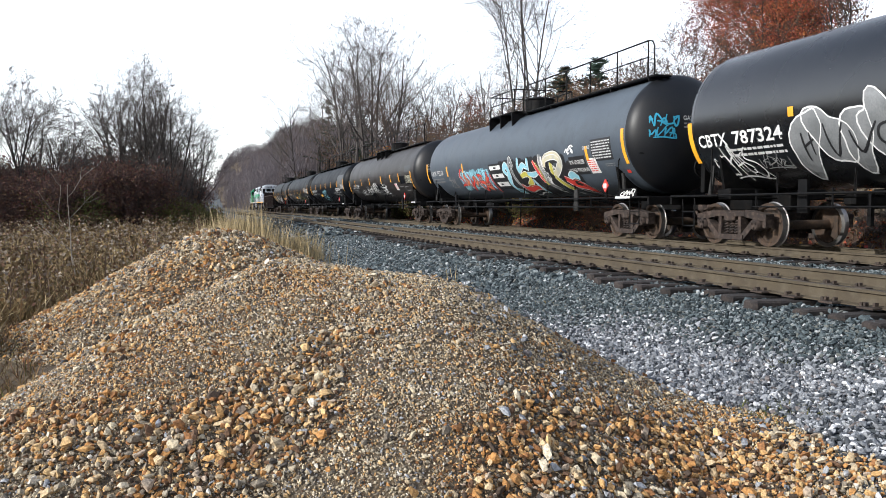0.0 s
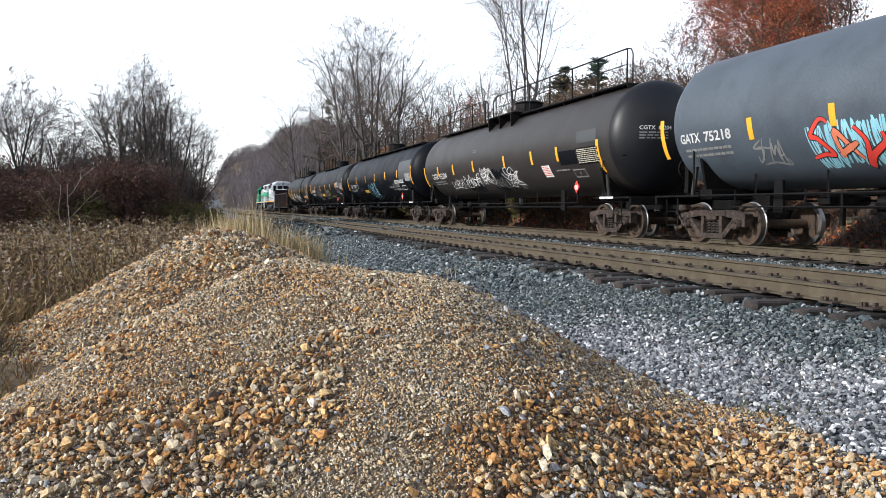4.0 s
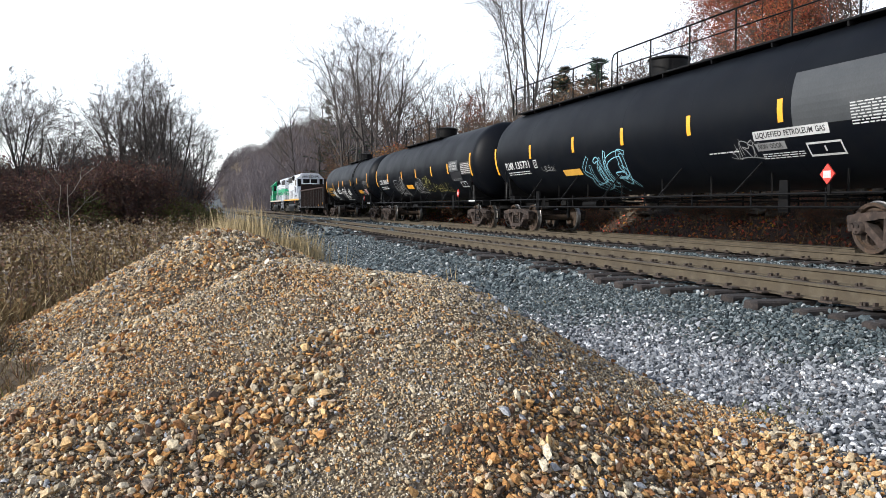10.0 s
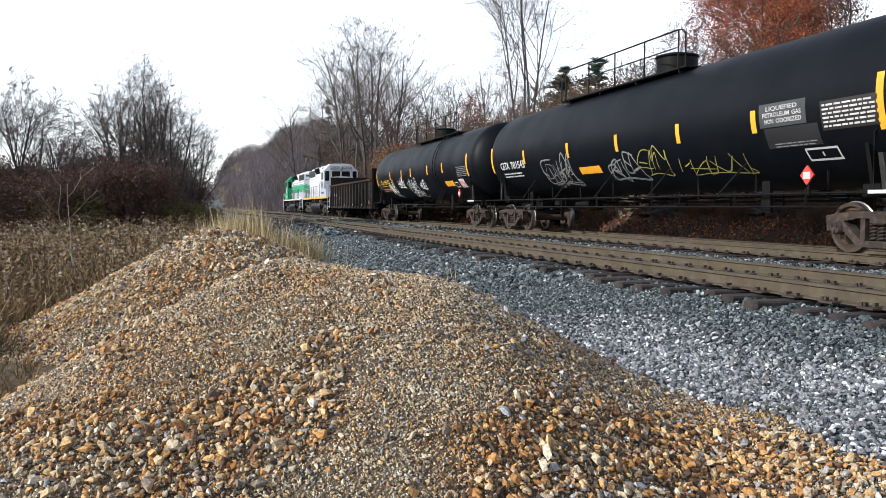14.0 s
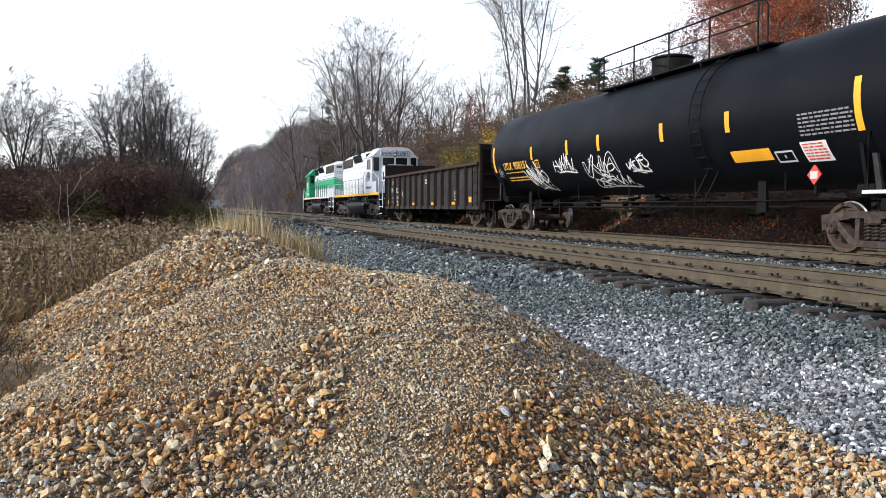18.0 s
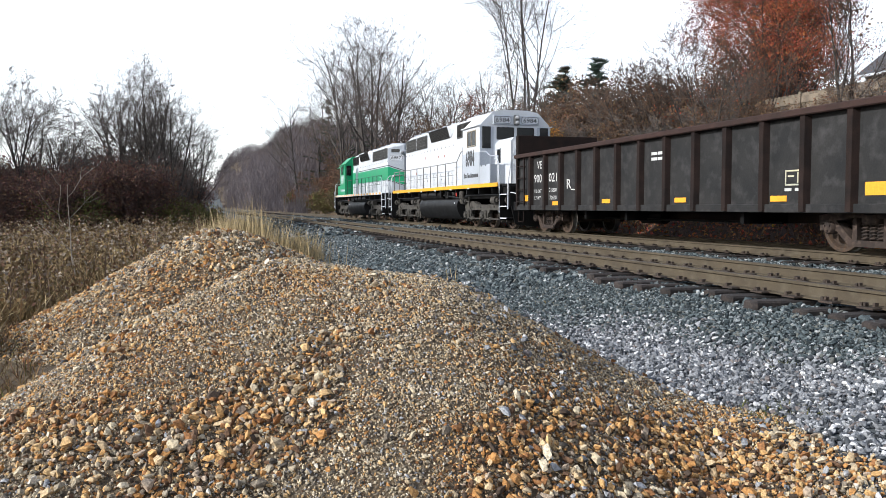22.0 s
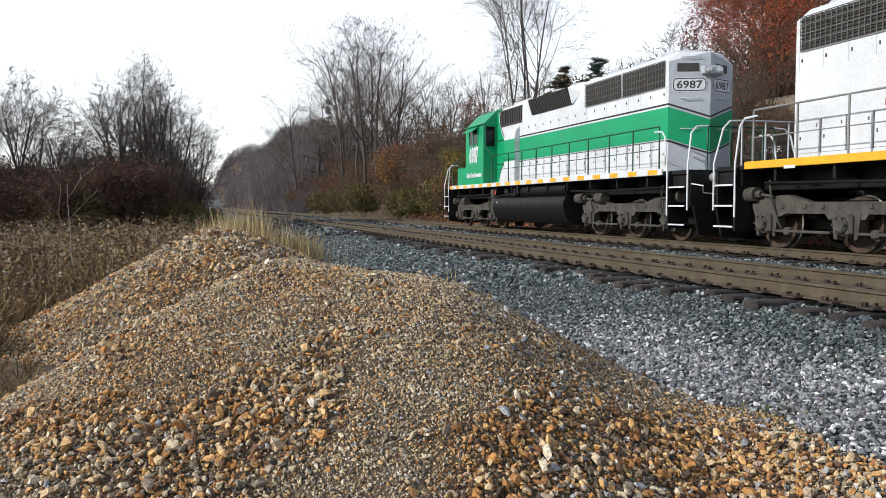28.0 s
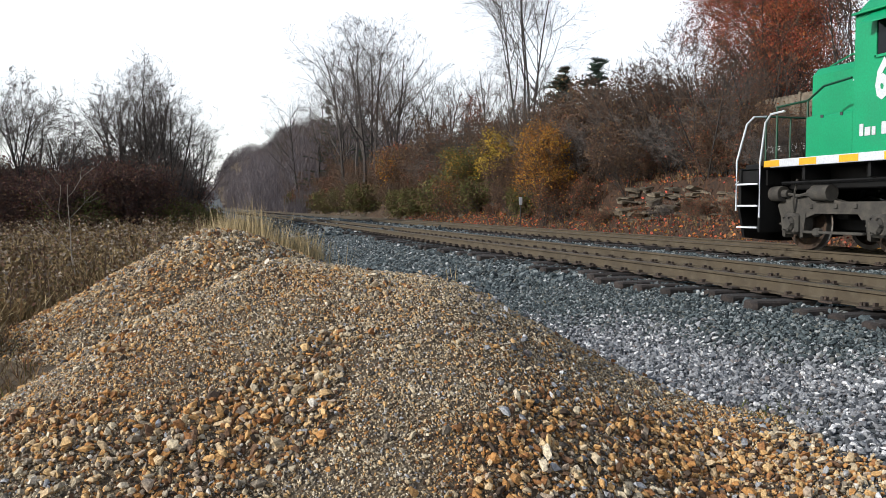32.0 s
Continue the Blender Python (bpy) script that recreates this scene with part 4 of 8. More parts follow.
CAR_SPECS = [
    dict(y0=6.39, label="black tank car with silver graffiti and white stencilled lettering", paint="gloss_paint", dome_y=0.0, side_rail=True, strips=[(9.15, 1.8, 2.68), (5.98, 2.5, 2.68)],
         texts=[("CBTX  787324", 8.9, 6.25, 2.12, M["chalk_paint"], 0.25)], print=[(8.0, 6.3, 1.84, 2.06, 2, "white_paint", 1), (-7.3, -8.6, 2.1, 2.6, 6, "white_paint", 21)], placard_y=-7.0),
    dict(y0=27.4, label="grey tank car covered in bright wildstyle graffiti", paint="grey_paint", dome_y=0.75, dome_shift=-0.9, side_rail=True, strips=[(9.6, 1.95, 2.85), (6.5, 2.17, 2.6), (4.33, 2.23, 2.62), (-6.8, 2.12, 2.55), (-8.87, 1.95, 2.85)],
         texts=[("GATX  75218", 8.9, 7.1, 2.25, M["white_paint"], 0.2), ("NON ODORIZED", -5.62, -6.55, 2.08, M["white_paint"], 0.11), ("LIQUEFIED PETROLEUM GAS", -5.4, -6.65, 1.86, M["white_paint"], 0.1), ("FRA AIP", -6.62, -7.05, 2.46, M["white_paint"], 0.09)], print=[(8.8, 7.2, 1.9, 2.15, 2, "dull_paint", 2), (-7.15, -8.2, 2.14, 2.66, 7, "white_paint", 3), (-6.76, -7.2, 1.82, 2.17, 6, "red_paint", 22), (-7.7, -8.2, 1.92, 2.02, 2, "dull_paint", 23)], walkway=(-9.0, -1.0), placard_y=-7.95,
         patches=[("warning_label", -6.72, -7.25, 1.78, 2.2, "chalk_paint", "white warning label with red lettering"), ("data_panel", -7.1, -8.25, 2.1, 2.7, "black_ink", "black data panel with white table"), ("repaint_patch", -5.6, -6.62, 1.78, 2.3, "black_ink", "black lettering panel"), ("marker_patch", -8.62, -8.8, 1.72, 1.8, "red_paint", "small red marker")]),
    dict(y0=48.62, label="brown-black tank car with white graffiti scrawls", paint="brown_paint", dome_y=0.0, open_side=True, strips=[(y, 2.22, 2.65) for y in (7.0, 4.75, 2.14, -1.27, -3.76, -5.73)] + [(-8.35, 1.78, 2.68), (9.2, 1.8, 2.7)],
         texts=[("CGTX  65204", 8.0, 5.8, 2.1, M["white_paint"], 0.23)], print=[(7.9, 6.2, 1.82, 2.02, 2, "dull_paint", 4), (-5.4, -6.3, 1.9, 2.0, 1, "dull_paint", 5), (-4.44, -4.94, 1.81, 2.12, 6, "red_paint", 24), (-7.08, -8.3, 2.08, 2.5, 8, "cream_paint", 6), (2.1, 1.7, 2.95, 3.1, 2, "dull_paint", 7)], walkway=(-8.8, 8.8),
         patches=[("repaint_patch", -5.85, -7.0, 2.09, 2.5, "black_paint", "fresh black repaint patch"), ("repaint_patch", -7.1, -8.3, 2.66, 3.0, "patch_paint", "grey repaint patch"),
                  ("warning_label", -4.4, -4.98, 1.78, 2.14, "chalk_paint", "white label with red lettering"), ("data_panel", -7.03, -8.34, 2.05, 2.53, "black_paint", "black data panel")],
         boxes=[("stencil_box", -6.5, -7.25, 1.7, 1.94, "dull_paint")]),
    dict(y0=69.45, label="black tank car with a full-length top walkway", paint="black_paint", dome_y=0.25, bare_top=True, side_rail=True, strips=standard_strips((2.42, 2.86), (6.0, 2.84, 0.0, -2.95, -5.9), (9.2, -8.88), (2.0, 2.95)),
         texts=[("PLMX  135731", 8.3, 6.2, 2.14, M["white_paint"], 0.23), ("LIQUEFIED PETROLEUM GAS", -5.12, -6.98, 2.175, M["black_ink"], 0.1), ("NON ODOR", -5.12, -5.8, 1.965, M["black_ink"], 0.09)], print=[(8.2, 6.3, 1.92, 2.06, 2, "white_paint", 8), (-3.5, -4.5, 1.94, 2.0, 1, "white_paint", 9), (-5.15, -6.3, 1.76, 1.88, 3, "white_paint", 10), (-7.6, -8.8, 2.2, 2.6, 8, "white_paint", 11)], walkway=(-8.8, 8.8),
         patches=[("repaint_patch", -6.2, -8.75, 2.3, 3.3, "patch_paint", "grey repaint patch"), ("lettering_strip", -5.05, -7.05, 2.13, 2.31, "white_paint", "white strip behind black lettering"), ("lettering_strip", -5.05, -5.88, 1.93, 2.08, "dull_paint", "faded white strip behind lettering"), ("yellow_sign", 3.9, 2.75, 1.77, 1.95, "ochre_paint", "small ochre-yellow sign")], boxes=[("stencil_box", -6.4, -7.25, 1.75, 2.0, "white_paint"), ("stencil_box", 5.85, 5.6, 2.1, 2.36, "white_paint")]),
    dict(y0=90.3, label="black tank car with faint yellow graffiti and stencilled lettering", paint="black_paint", dome_y=-0.6, bare_top=True, side_rail=True, strips=standard_strips((2.28, 2.72), (6.07, 2.74, -0.17, -3.0, -5.62), (9.1, -8.7), (2.08, 3.0)),
         texts=[("CBTX  781545", 8.3, 6.1, 2.16, M["white_paint"], 0.24), ("LIQUEFIED", -6.0, -6.85, 2.66, M["white_paint"], 0.08), ("PETROLEUM GAS", -5.9, -6.95, 2.54, M["white_paint"], 0.08), ("NON ODORIZED", -5.95, -6.95, 2.42, M["white_paint"], 0.08)], print=[(8.2, 6.5, 1.85, 2.05, 2, "white_paint", 12), (-7.45, -8.6, 2.2, 2.64, 6, "white_paint", 14), (-6.1, -7.2, 1.95, 2.05, 2, "dull_paint", 15)], walkway=(-2.0, 4.2),
         patches=[("repaint_patch", -5.8, -7.05, 2.35, 2.8, "patch_paint", "grey repaint patch"), ("repaint_patch", -5.9, -7.3, 1.95, 2.33, "black_ink", "glossy black repaint patch"), ("yellow_sign", 2.3, 1.05, 1.78, 1.98, "yellow_tape", "yellow warning sign"), ("data_panel", -7.4, -8.65, 2.17, 2.68, "brown_paint", "dark data panel")],
         boxes=[("stencil_box", -6.8, -7.6, 1.67, 1.9, "white_paint")]),
    dict(y0=110.78, label="matt black tank car with ochre lettering and white graffiti", paint="black_paint", dome_y=-0.5, bare_top=True, strips=standard_strips((2.37, 2.8), (5.3, 2.65, 0.69, -2.45, -4.92), (8.78, -8.36), (2.1, 3.0)), ladder_y=-3.9,
         texts=[("UTLX 958151", 7.9, 5.8, 2.14, M["ochre_paint"], 0.24)], print=[(7.85, 6.2, 2.0, 2.06, 1, "ochre_paint", 16), (7.8, 6.0, 1.72, 1.9, 2, "ochre_paint", 17), (-6.95, -8.25, 2.1, 2.54, 6, "dull_paint", 18), (-6.9, -7.45, 1.68, 2.0, 6, "red_paint", 19)], walkway=(-5.0, 1.6),
         patches=[("yellow_sign", -4.8, -6.0, 1.75, 1.98, "yellow_tape", "yellow warning sign"), ("warning_label", -6.85, -7.5, 1.66, 2.02, "chalk_paint", "white label with red lettering")], boxes=[("stencil_box", -6.1, -6.6, 1.68, 1.9, "white_paint"), ("stencil_box", 5.1, 4.8, 2.1, 2.36, "ochre_paint")], placard_y=-7.4),
]
TANKS = []
for spec in CAR_SPECS:
    car = tank_car(pose(FAR_TRACK, spec["y0"], 0), spec)
    TANKS.append(car)
    ROLLING.append((car, spec["y0"], 0))

# graffiti, car by car
thick = lambda y, z: on_tank(y, z, 0.014)
A, B, C, D, E, F = TANKS
wild_graffiti(A, [("graffiti", "silver bubble graffiti with pale outline", ["silver_paint", "chalk_paint", "black_ink"], lambda g, k=k: [blob(g, lambda y, z: on_tank(y, z, 0.006 + 0.0012 * k), 5.75 - 0.6 * k, 2.02 + 0.08 * (k % 2), 0.36 + 0.07 * (k % 2), 0.6 - 0.06 * (k % 3), 40 + k, 0, 1, 0.035, (0.55, -0.35, 0.3, -0.5)[k % 4]), tag(g, lambda y, z: on_tank(y, z, 0.012 + 0.0012 * k), 5.9 - 0.6 * k, 1.75 + 0.1 * (k % 2), 0.26, 0.45, 270 + k, 0.045, 1, 2, tail=False)]) for k in range(7)])
wild_graffiti(A, [("graffiti", "thin white spray tag", ["chalk_paint"], lambda g: [tag(g, on_tank, 8.5, 1.5, 1.2, 0.5, 8, 0.03, 6, slant=-0.5)]),
                  ("graffiti", "faint grey spray tag", ["dull_paint"], lambda g: [tag(g, on_tank, 7.25, 1.62, 0.8, 0.22, 9, 0.018, 5)])])
wild_graffiti(B, [("graffiti", "coral letters on a pale blue spray haze", ["cyan_paint", "red_paint", "coral_paint", "black_ink"], lambda g, k=k: [scrawl(g, lambda y, z: on_tank(y, z, 0.004), 5.0 - 0.5 * k, 1.5 + 0.06 * (k % 2), 0.6, 0.8, 60 + k, 0.035, 5, 0),
                   tag(g, lambda y, z: on_tank(y, z, 0.008), 5.05 - 0.5 * k, 1.62, 0.42, 0.5 + 0.12 * (k in (0, 6)), 160 + k, 0.13, 1, 3, tail=False), tag(g, lambda y, z: on_tank(y, z, 0.010), 5.05 - 0.5 * k, 1.62, 0.42, 0.5 + 0.12 * (k in (0, 6)), 160 + k, 0.09, 1, 1 + k % 2, tail=False)]) for k in range(7)])
wild_graffiti(B, [("graffiti", "black and white block graffiti", ["chalk_paint", "black_ink"], lambda g: [tank_patch(g, 1.15 - 0.06 * i, 0.05 - 0.06 * i, z, z + 0.15, 0, 0.009) for i, z in enumerate((2.2, 1.9, 1.6))] + [tank_patch(g, 1.25, -0.05, 1.5, 2.42, 1, 0.006)] + [tank_patch(g, 0.75, 0.5, z, z + 0.06, 1, 0.011) for z in (2.24, 1.95, 1.64)])])
def sprayed_ground(car, y0, y1, low, high, seed, mat, label, count=70):
    """Overspray: many soft-edged round bursts of one colour, run together."""
    rng = random.Random(seed)
    g = Geo()
    for k in range(count):
        a, b = y0 + (y1 - y0) * (k + rng.random()) / count, rng.uniform(low, high)
        r = rng.uniform(0.1, 0.24)
        ring = [(a + r * rng.uniform(0.7, 1.15) * math.cos(t), min(high + 0.12, b + r * rng.uniform(0.7, 1.15) * math.sin(t))) for t in (6.283 * i / 14 for i in range(14))]
        lift = 0.0016 + 0.000022 * k
        g.add([on_tank(-a, b, lift)] + [on_tank(-p, q, lift) for p, q in ring], [(0, 1 + i, 1 + (i + 1) % 14) for i in range(14)])
    tagged(part("graffiti", g, M[mat], car, label), kind="stuff")


sprayed_ground(B, -0.2, 5.7, 1.3, 2.38, 3, "black_ink", "black sprayed ground behind the letters", 230)
painted_letter(B, [[(0.4, 2.0), (0.2, 2.14), (0.48, 2.32), (0.62, 2.05), (0.3, 1.7), (0.35, 1.45), (0.75, 1.38)]], "cyan_paint", "black_ink", 0.0, 0.22, "pale blue curling letter form", False)
painted_letter(B, [[(0.98, 2.3), (0.95, 1.9), (1.02, 1.58), (1.2, 1.36)], [(0.75, 2.22), (0.96, 2.52), (1.17, 2.22)]], "silver_paint", "black_ink", 0.002, 0.15, "grey arrow-headed letter form", False)
painted_letter(B, [[(1.7, 2.5), (1.58, 2.08), (2.05, 2.24), (2.35, 2.12)]], "cyan_paint", "black_ink", 0.003, 0.17, "pale blue angular letter form", False)
painted_letter(B, [[(1.55, 1.88), (2.1, 1.94), (2.22, 1.72), (1.75, 1.58)]], "lime_paint", "black_ink", 0.004, 0.17, "yellow-green hooked letter form", False)
painted_letter(B, [[(1.15, 1.62), (1.35, 1.44), (2.0, 1.5), (2.5, 1.46)]], "red_paint", "chalk_paint", 0.005, 0.16, "red swash under the letters", False)
painted_letter(B, [[(2.52, 2.45), (2.38, 2.05)], [(2.2, 1.95), (2.6, 1.9), (3.0, 1.94)], [(2.4, 1.76), (2.5, 1.5), (2.62, 1.3)]], "cyan_paint", "black_ink", 0.006, 0.14, "pale blue barred letter form", False)
painted_letter(B, [[(2.94, 2.34), (3.14, 1.98), (3.2, 1.62)]], "red_paint", "lime_paint", 0.007, 0.17, "red letter stroke edged with yellow", False)
painted_letter(B, [[(3.55, 2.52), (3.46, 2.2), (3.52, 1.85), (3.48, 1.58), (3.8, 1.42)], [(3.5, 1.85), (3.75, 1.9)]], "silver_paint", "chalk_paint", 0.008, 0.17, "grey jagged letter form")
painted_letter(B, [[(3.75, 2.1), (3.95, 2.36), (4.65, 2.42), (5.0, 2.22), (4.66, 1.97), (4.2, 1.8)]], "cream_paint", "black_ink", 0.009, 0.24, "cream looping letter form")
painted_letter(B, [[(4.2, 1.8), (4.45, 1.55), (4.75, 1.36)], [(4.3, 2.2), (4.15, 1.85)]], "lime_paint", "chalk_paint", 0.010, 0.2, "yellow-green leg of the letter", False)
painted_letter(B, [[(4.8, 1.7), (5.15, 1.55), (5.55, 1.48), (5.9, 1.3)]], "red_paint", "chalk_paint", 0.011, 0.26, "red arrow-shaped tail", False)
painted_letter(B, [[(5.15, 1.72), (5.5, 1.8), (5.75, 1.68)]], "cyan_paint", "black_ink", 0.013, 0.18, "pale blue highlight form", False)
wild_graffiti(B, [("graffiti", "faded white spray tag", ["dull_paint"], lambda g: [tag(g, on_tank, 6.6, 1.72, 0.8, 0.4, 28, 0.035, 4)]),
                  ("graffiti", "white spray tag", ["chalk_paint"], lambda g: [tag(g, on_tank, -5.45, 2.42, 0.55, 0.18, 29, 0.05, 4, tail=False)]),
                  ("graffiti", "blue spray tag on the tank head", ["teal_paint"], lambda g: [tag(g, on_head, -1.2, 2.9, 0.7, 0.2, 30, 0.045, 5, flip=1, tail=False), tag(g, on_head, -1.18, 2.6, 0.62, 0.22, 36, 0.04, 4, flip=1)])])
part("graffiti_plate", Geo().box((-1.36, -8.85, 1.2), (0.02, 0.95, 0.2), 0.004), M["steel_black"], B)
wild_graffiti(B, [("graffiti", "white spray tag on the sill", ["chalk_paint"], lambda g: [tag(g, lambda y, z: (-1.374, y, z), -8.5, 1.13, 0.7, 0.13, 38, 0.04, 4, tail=False)])])
sprayed_ground(C, -0.6, 1.75, 1.58, 2.12, 5, "black_paint", "black sprayed-over patch", 80)
sprayed_ground(C, -3.6, -1.9, 1.62, 1.9, 6, "black_paint", "black sprayed-over patch", 40)
wild_graffiti(C, [
    ("graffiti", "white spray tag", ["chalk_paint"], lambda g: [tag(g, on_tank, 5.55, 1.68, 1.35, 0.3, 31, 0.028, 5, slant=0.4)]),
    ("graffiti", "white spray tag", ["chalk_paint"], lambda g: [tag(g, on_tank, 3.75, 1.72, 1.9, 0.34, 32, 0.026, 7, tail=False), tag(g, on_tank, 3.65, 1.7, 1.9, 0.34, 132, 0.022, 6, tail=False)]),
    ("graffiti", "white outlined bubble tag", ["chalk_paint"], lambda g: [tag(g, on_tank, 1.6, 1.84, 1.15, 0.42, 33, 0.03, 4, hollow=0.13, tail=False)]),
    ("graffiti", "large white spray tag", ["chalk_paint"], lambda g: [tag(g, on_tank, -0.75, 1.62, 1.5, 0.5, 37, 0.035, 4, slant=0.05, tail=False), tag(g, on_tank, -0.85, 1.66, 1.3, 0.42, 237, 0.03, 3, tail=False)]),
    ("graffiti", "faint grey spray tag", ["dull_paint"], lambda g: [tag(g, thick, 0.65, 1.62, 1.2, 0.28, 35, 0.02, 6, tail=False), tag(g, thick, 0.6, 1.6, 1.2, 0.28, 135, 0.016, 6)]),
])
wild_graffiti(D, [
    ("graffiti", "thin pale-blue spray tag", ["cyan_paint"], lambda g: [tag(g, on_tank, 2.6, 1.4, 2.3, 0.75, 41, 0.028, 5, hollow=0.16, tail=False)]),
    ("graffiti", "faint grey spray tag", ["dull_paint"], lambda g: [tag(g, on_tank, -4.2, 1.85, 0.9, 0.28, 42, 0.02, 5)]),
    ("graffiti", "faint grey spray tag", ["dull_paint"], lambda g: [tag(g, on_tank, 5.3, 1.98, 0.85, 0.14, 43, 0.016, 6)]),
])
wild_graffiti(E, [
    ("graffiti", "faded white spray tag", ["dull_paint"], lambda g: [tag(g, on_tank, 4.9, 1.6, 2.0, 0.62, 51, 0.05, 5), tag(g, on_tank, 4.8, 1.65, 1.9, 0.5, 151, 0.03, 5)]),
    ("graffiti", "white and dull yellow spray tag", ["dull_paint", "faded_yellow"], lambda g: [tag(g, on_tank, 0.9, 1.62, 1.8, 0.5, 52, 0.05, 5), tag(g, lambda y, z: on_tank(y, z, 0.012), -1.0, 1.68, 1.1, 0.5, 53, 0.03, 3, 1)]),
    ("graffiti", "dull yellow spray tag", ["faded_yellow"], lambda g: [tag(g, on_tank, -2.6, 1.6, 2.3, 0.36, 54, 0.024, 5)]),
])
wild_graffiti(F, [
    ("graffiti", "white slashed spray tag", ["chalk_paint"], lambda g: [tag(g, on_tank, 5.9, 1.5, 1.1, 0.62, 61, 0.04, 5, slant=-0.7), tag(g, on_tank, 5.8, 1.62, 0.9, 0.4, 161, 0.04, 4, tail=False)]),
    ("graffiti", "white spray tag", ["chalk_paint"], lambda g: [tag(g, on_tank, 3.8, 1.92, 1.25, 0.36, 62, 0.045, 6, rise=0.08)]),
    ("graffiti", "large white outlined spray tag", ["chalk_paint"], lambda g: [tag(g, on_tank, 1.9, 1.75, 1.6, 0.5, 63, 0.035, 4, hollow=0.16, tail=False)]),
    ("graffiti", "white spray tag in two lines", ["chalk_paint"], lambda g: [tag(g, on_tank, 1.8, 1.42, 2.0, 0.26, 65, 0.04, 7)]),
    ("graffiti", "small white spray tag", ["chalk_paint"], lambda g: [tag(g, on_tank, -0.45, 1.78, 0.95, 0.32, 64, 0.045, 5)]),
    ("graffiti", "small grey spray tag", ["dull_paint"], lambda g: [tag(g, on_tank, 8.6, 1.9, 0.35, 0.3, 66, 0.03, 3, tail=False)]),
])

# lettering on the rear heads
WHITE, DULL = M["white_paint"], M["dull_paint"]
head_text(B, "GATX  75218", -0.3, 0.5, 3.02, 0.11, WHITE)
head_print(B, -0.28, 0.45, 2.8, 2.98, 2, DULL, 1)
head_text(C, "CGTX  65204", -0.96, -0.1, 2.86, 0.1, WHITE)
head_print(C, -0.96, -0.2, 2.6, 2.82, 3, DULL, 2)
head_text(D, "PLMX  135731", -0.4, 0.33, 3.02, 0.1, WHITE)
head_print(D, -0.4, 0.3, 2.6, 2.98, 4, DULL, 3)
head_text(E, "CBTX  781545", -0.53, 0.24, 3.0, 0.1, WHITE)
head_print(E, -0.5, 0.2, 2.8, 2.96, 2, DULL, 4)
head_text(F, "UTLX  958151", -0.67, 0.0, 3.3, 0.1, M["ochre_paint"])
head_print(F, -0.6, -0.1, 3.12, 3.26, 2, M["ochre_paint"], 5)

# ---- gondola ----
M["gondola_paint"] = material("black_worn_gondola_steel", (0.013, 0.0135, 0.0145), 0.7, second=(0.022, 0.0215, 0.0215), scale=1.6, fine=30, bump=0.2, third=(0.06, 0.058, 0.06), patch=0.6, third_cut=(0.5, 0.8), spec=0.2)
M["gondola_rust"] = material("rust_brown_steel", (0.022, 0.014, 0.012), 0.85, second=(0.01, 0.0072, 0.0068), scale=3, fine=40, bump=0.25, spec=0.15)
M["chord_rust"] = material("rust_brown_chord", (0.042, 0.024, 0.021), 0.85, second=(0.026, 0.016, 0.014), scale=3, fine=40, bump=0.25, spec=0.2)


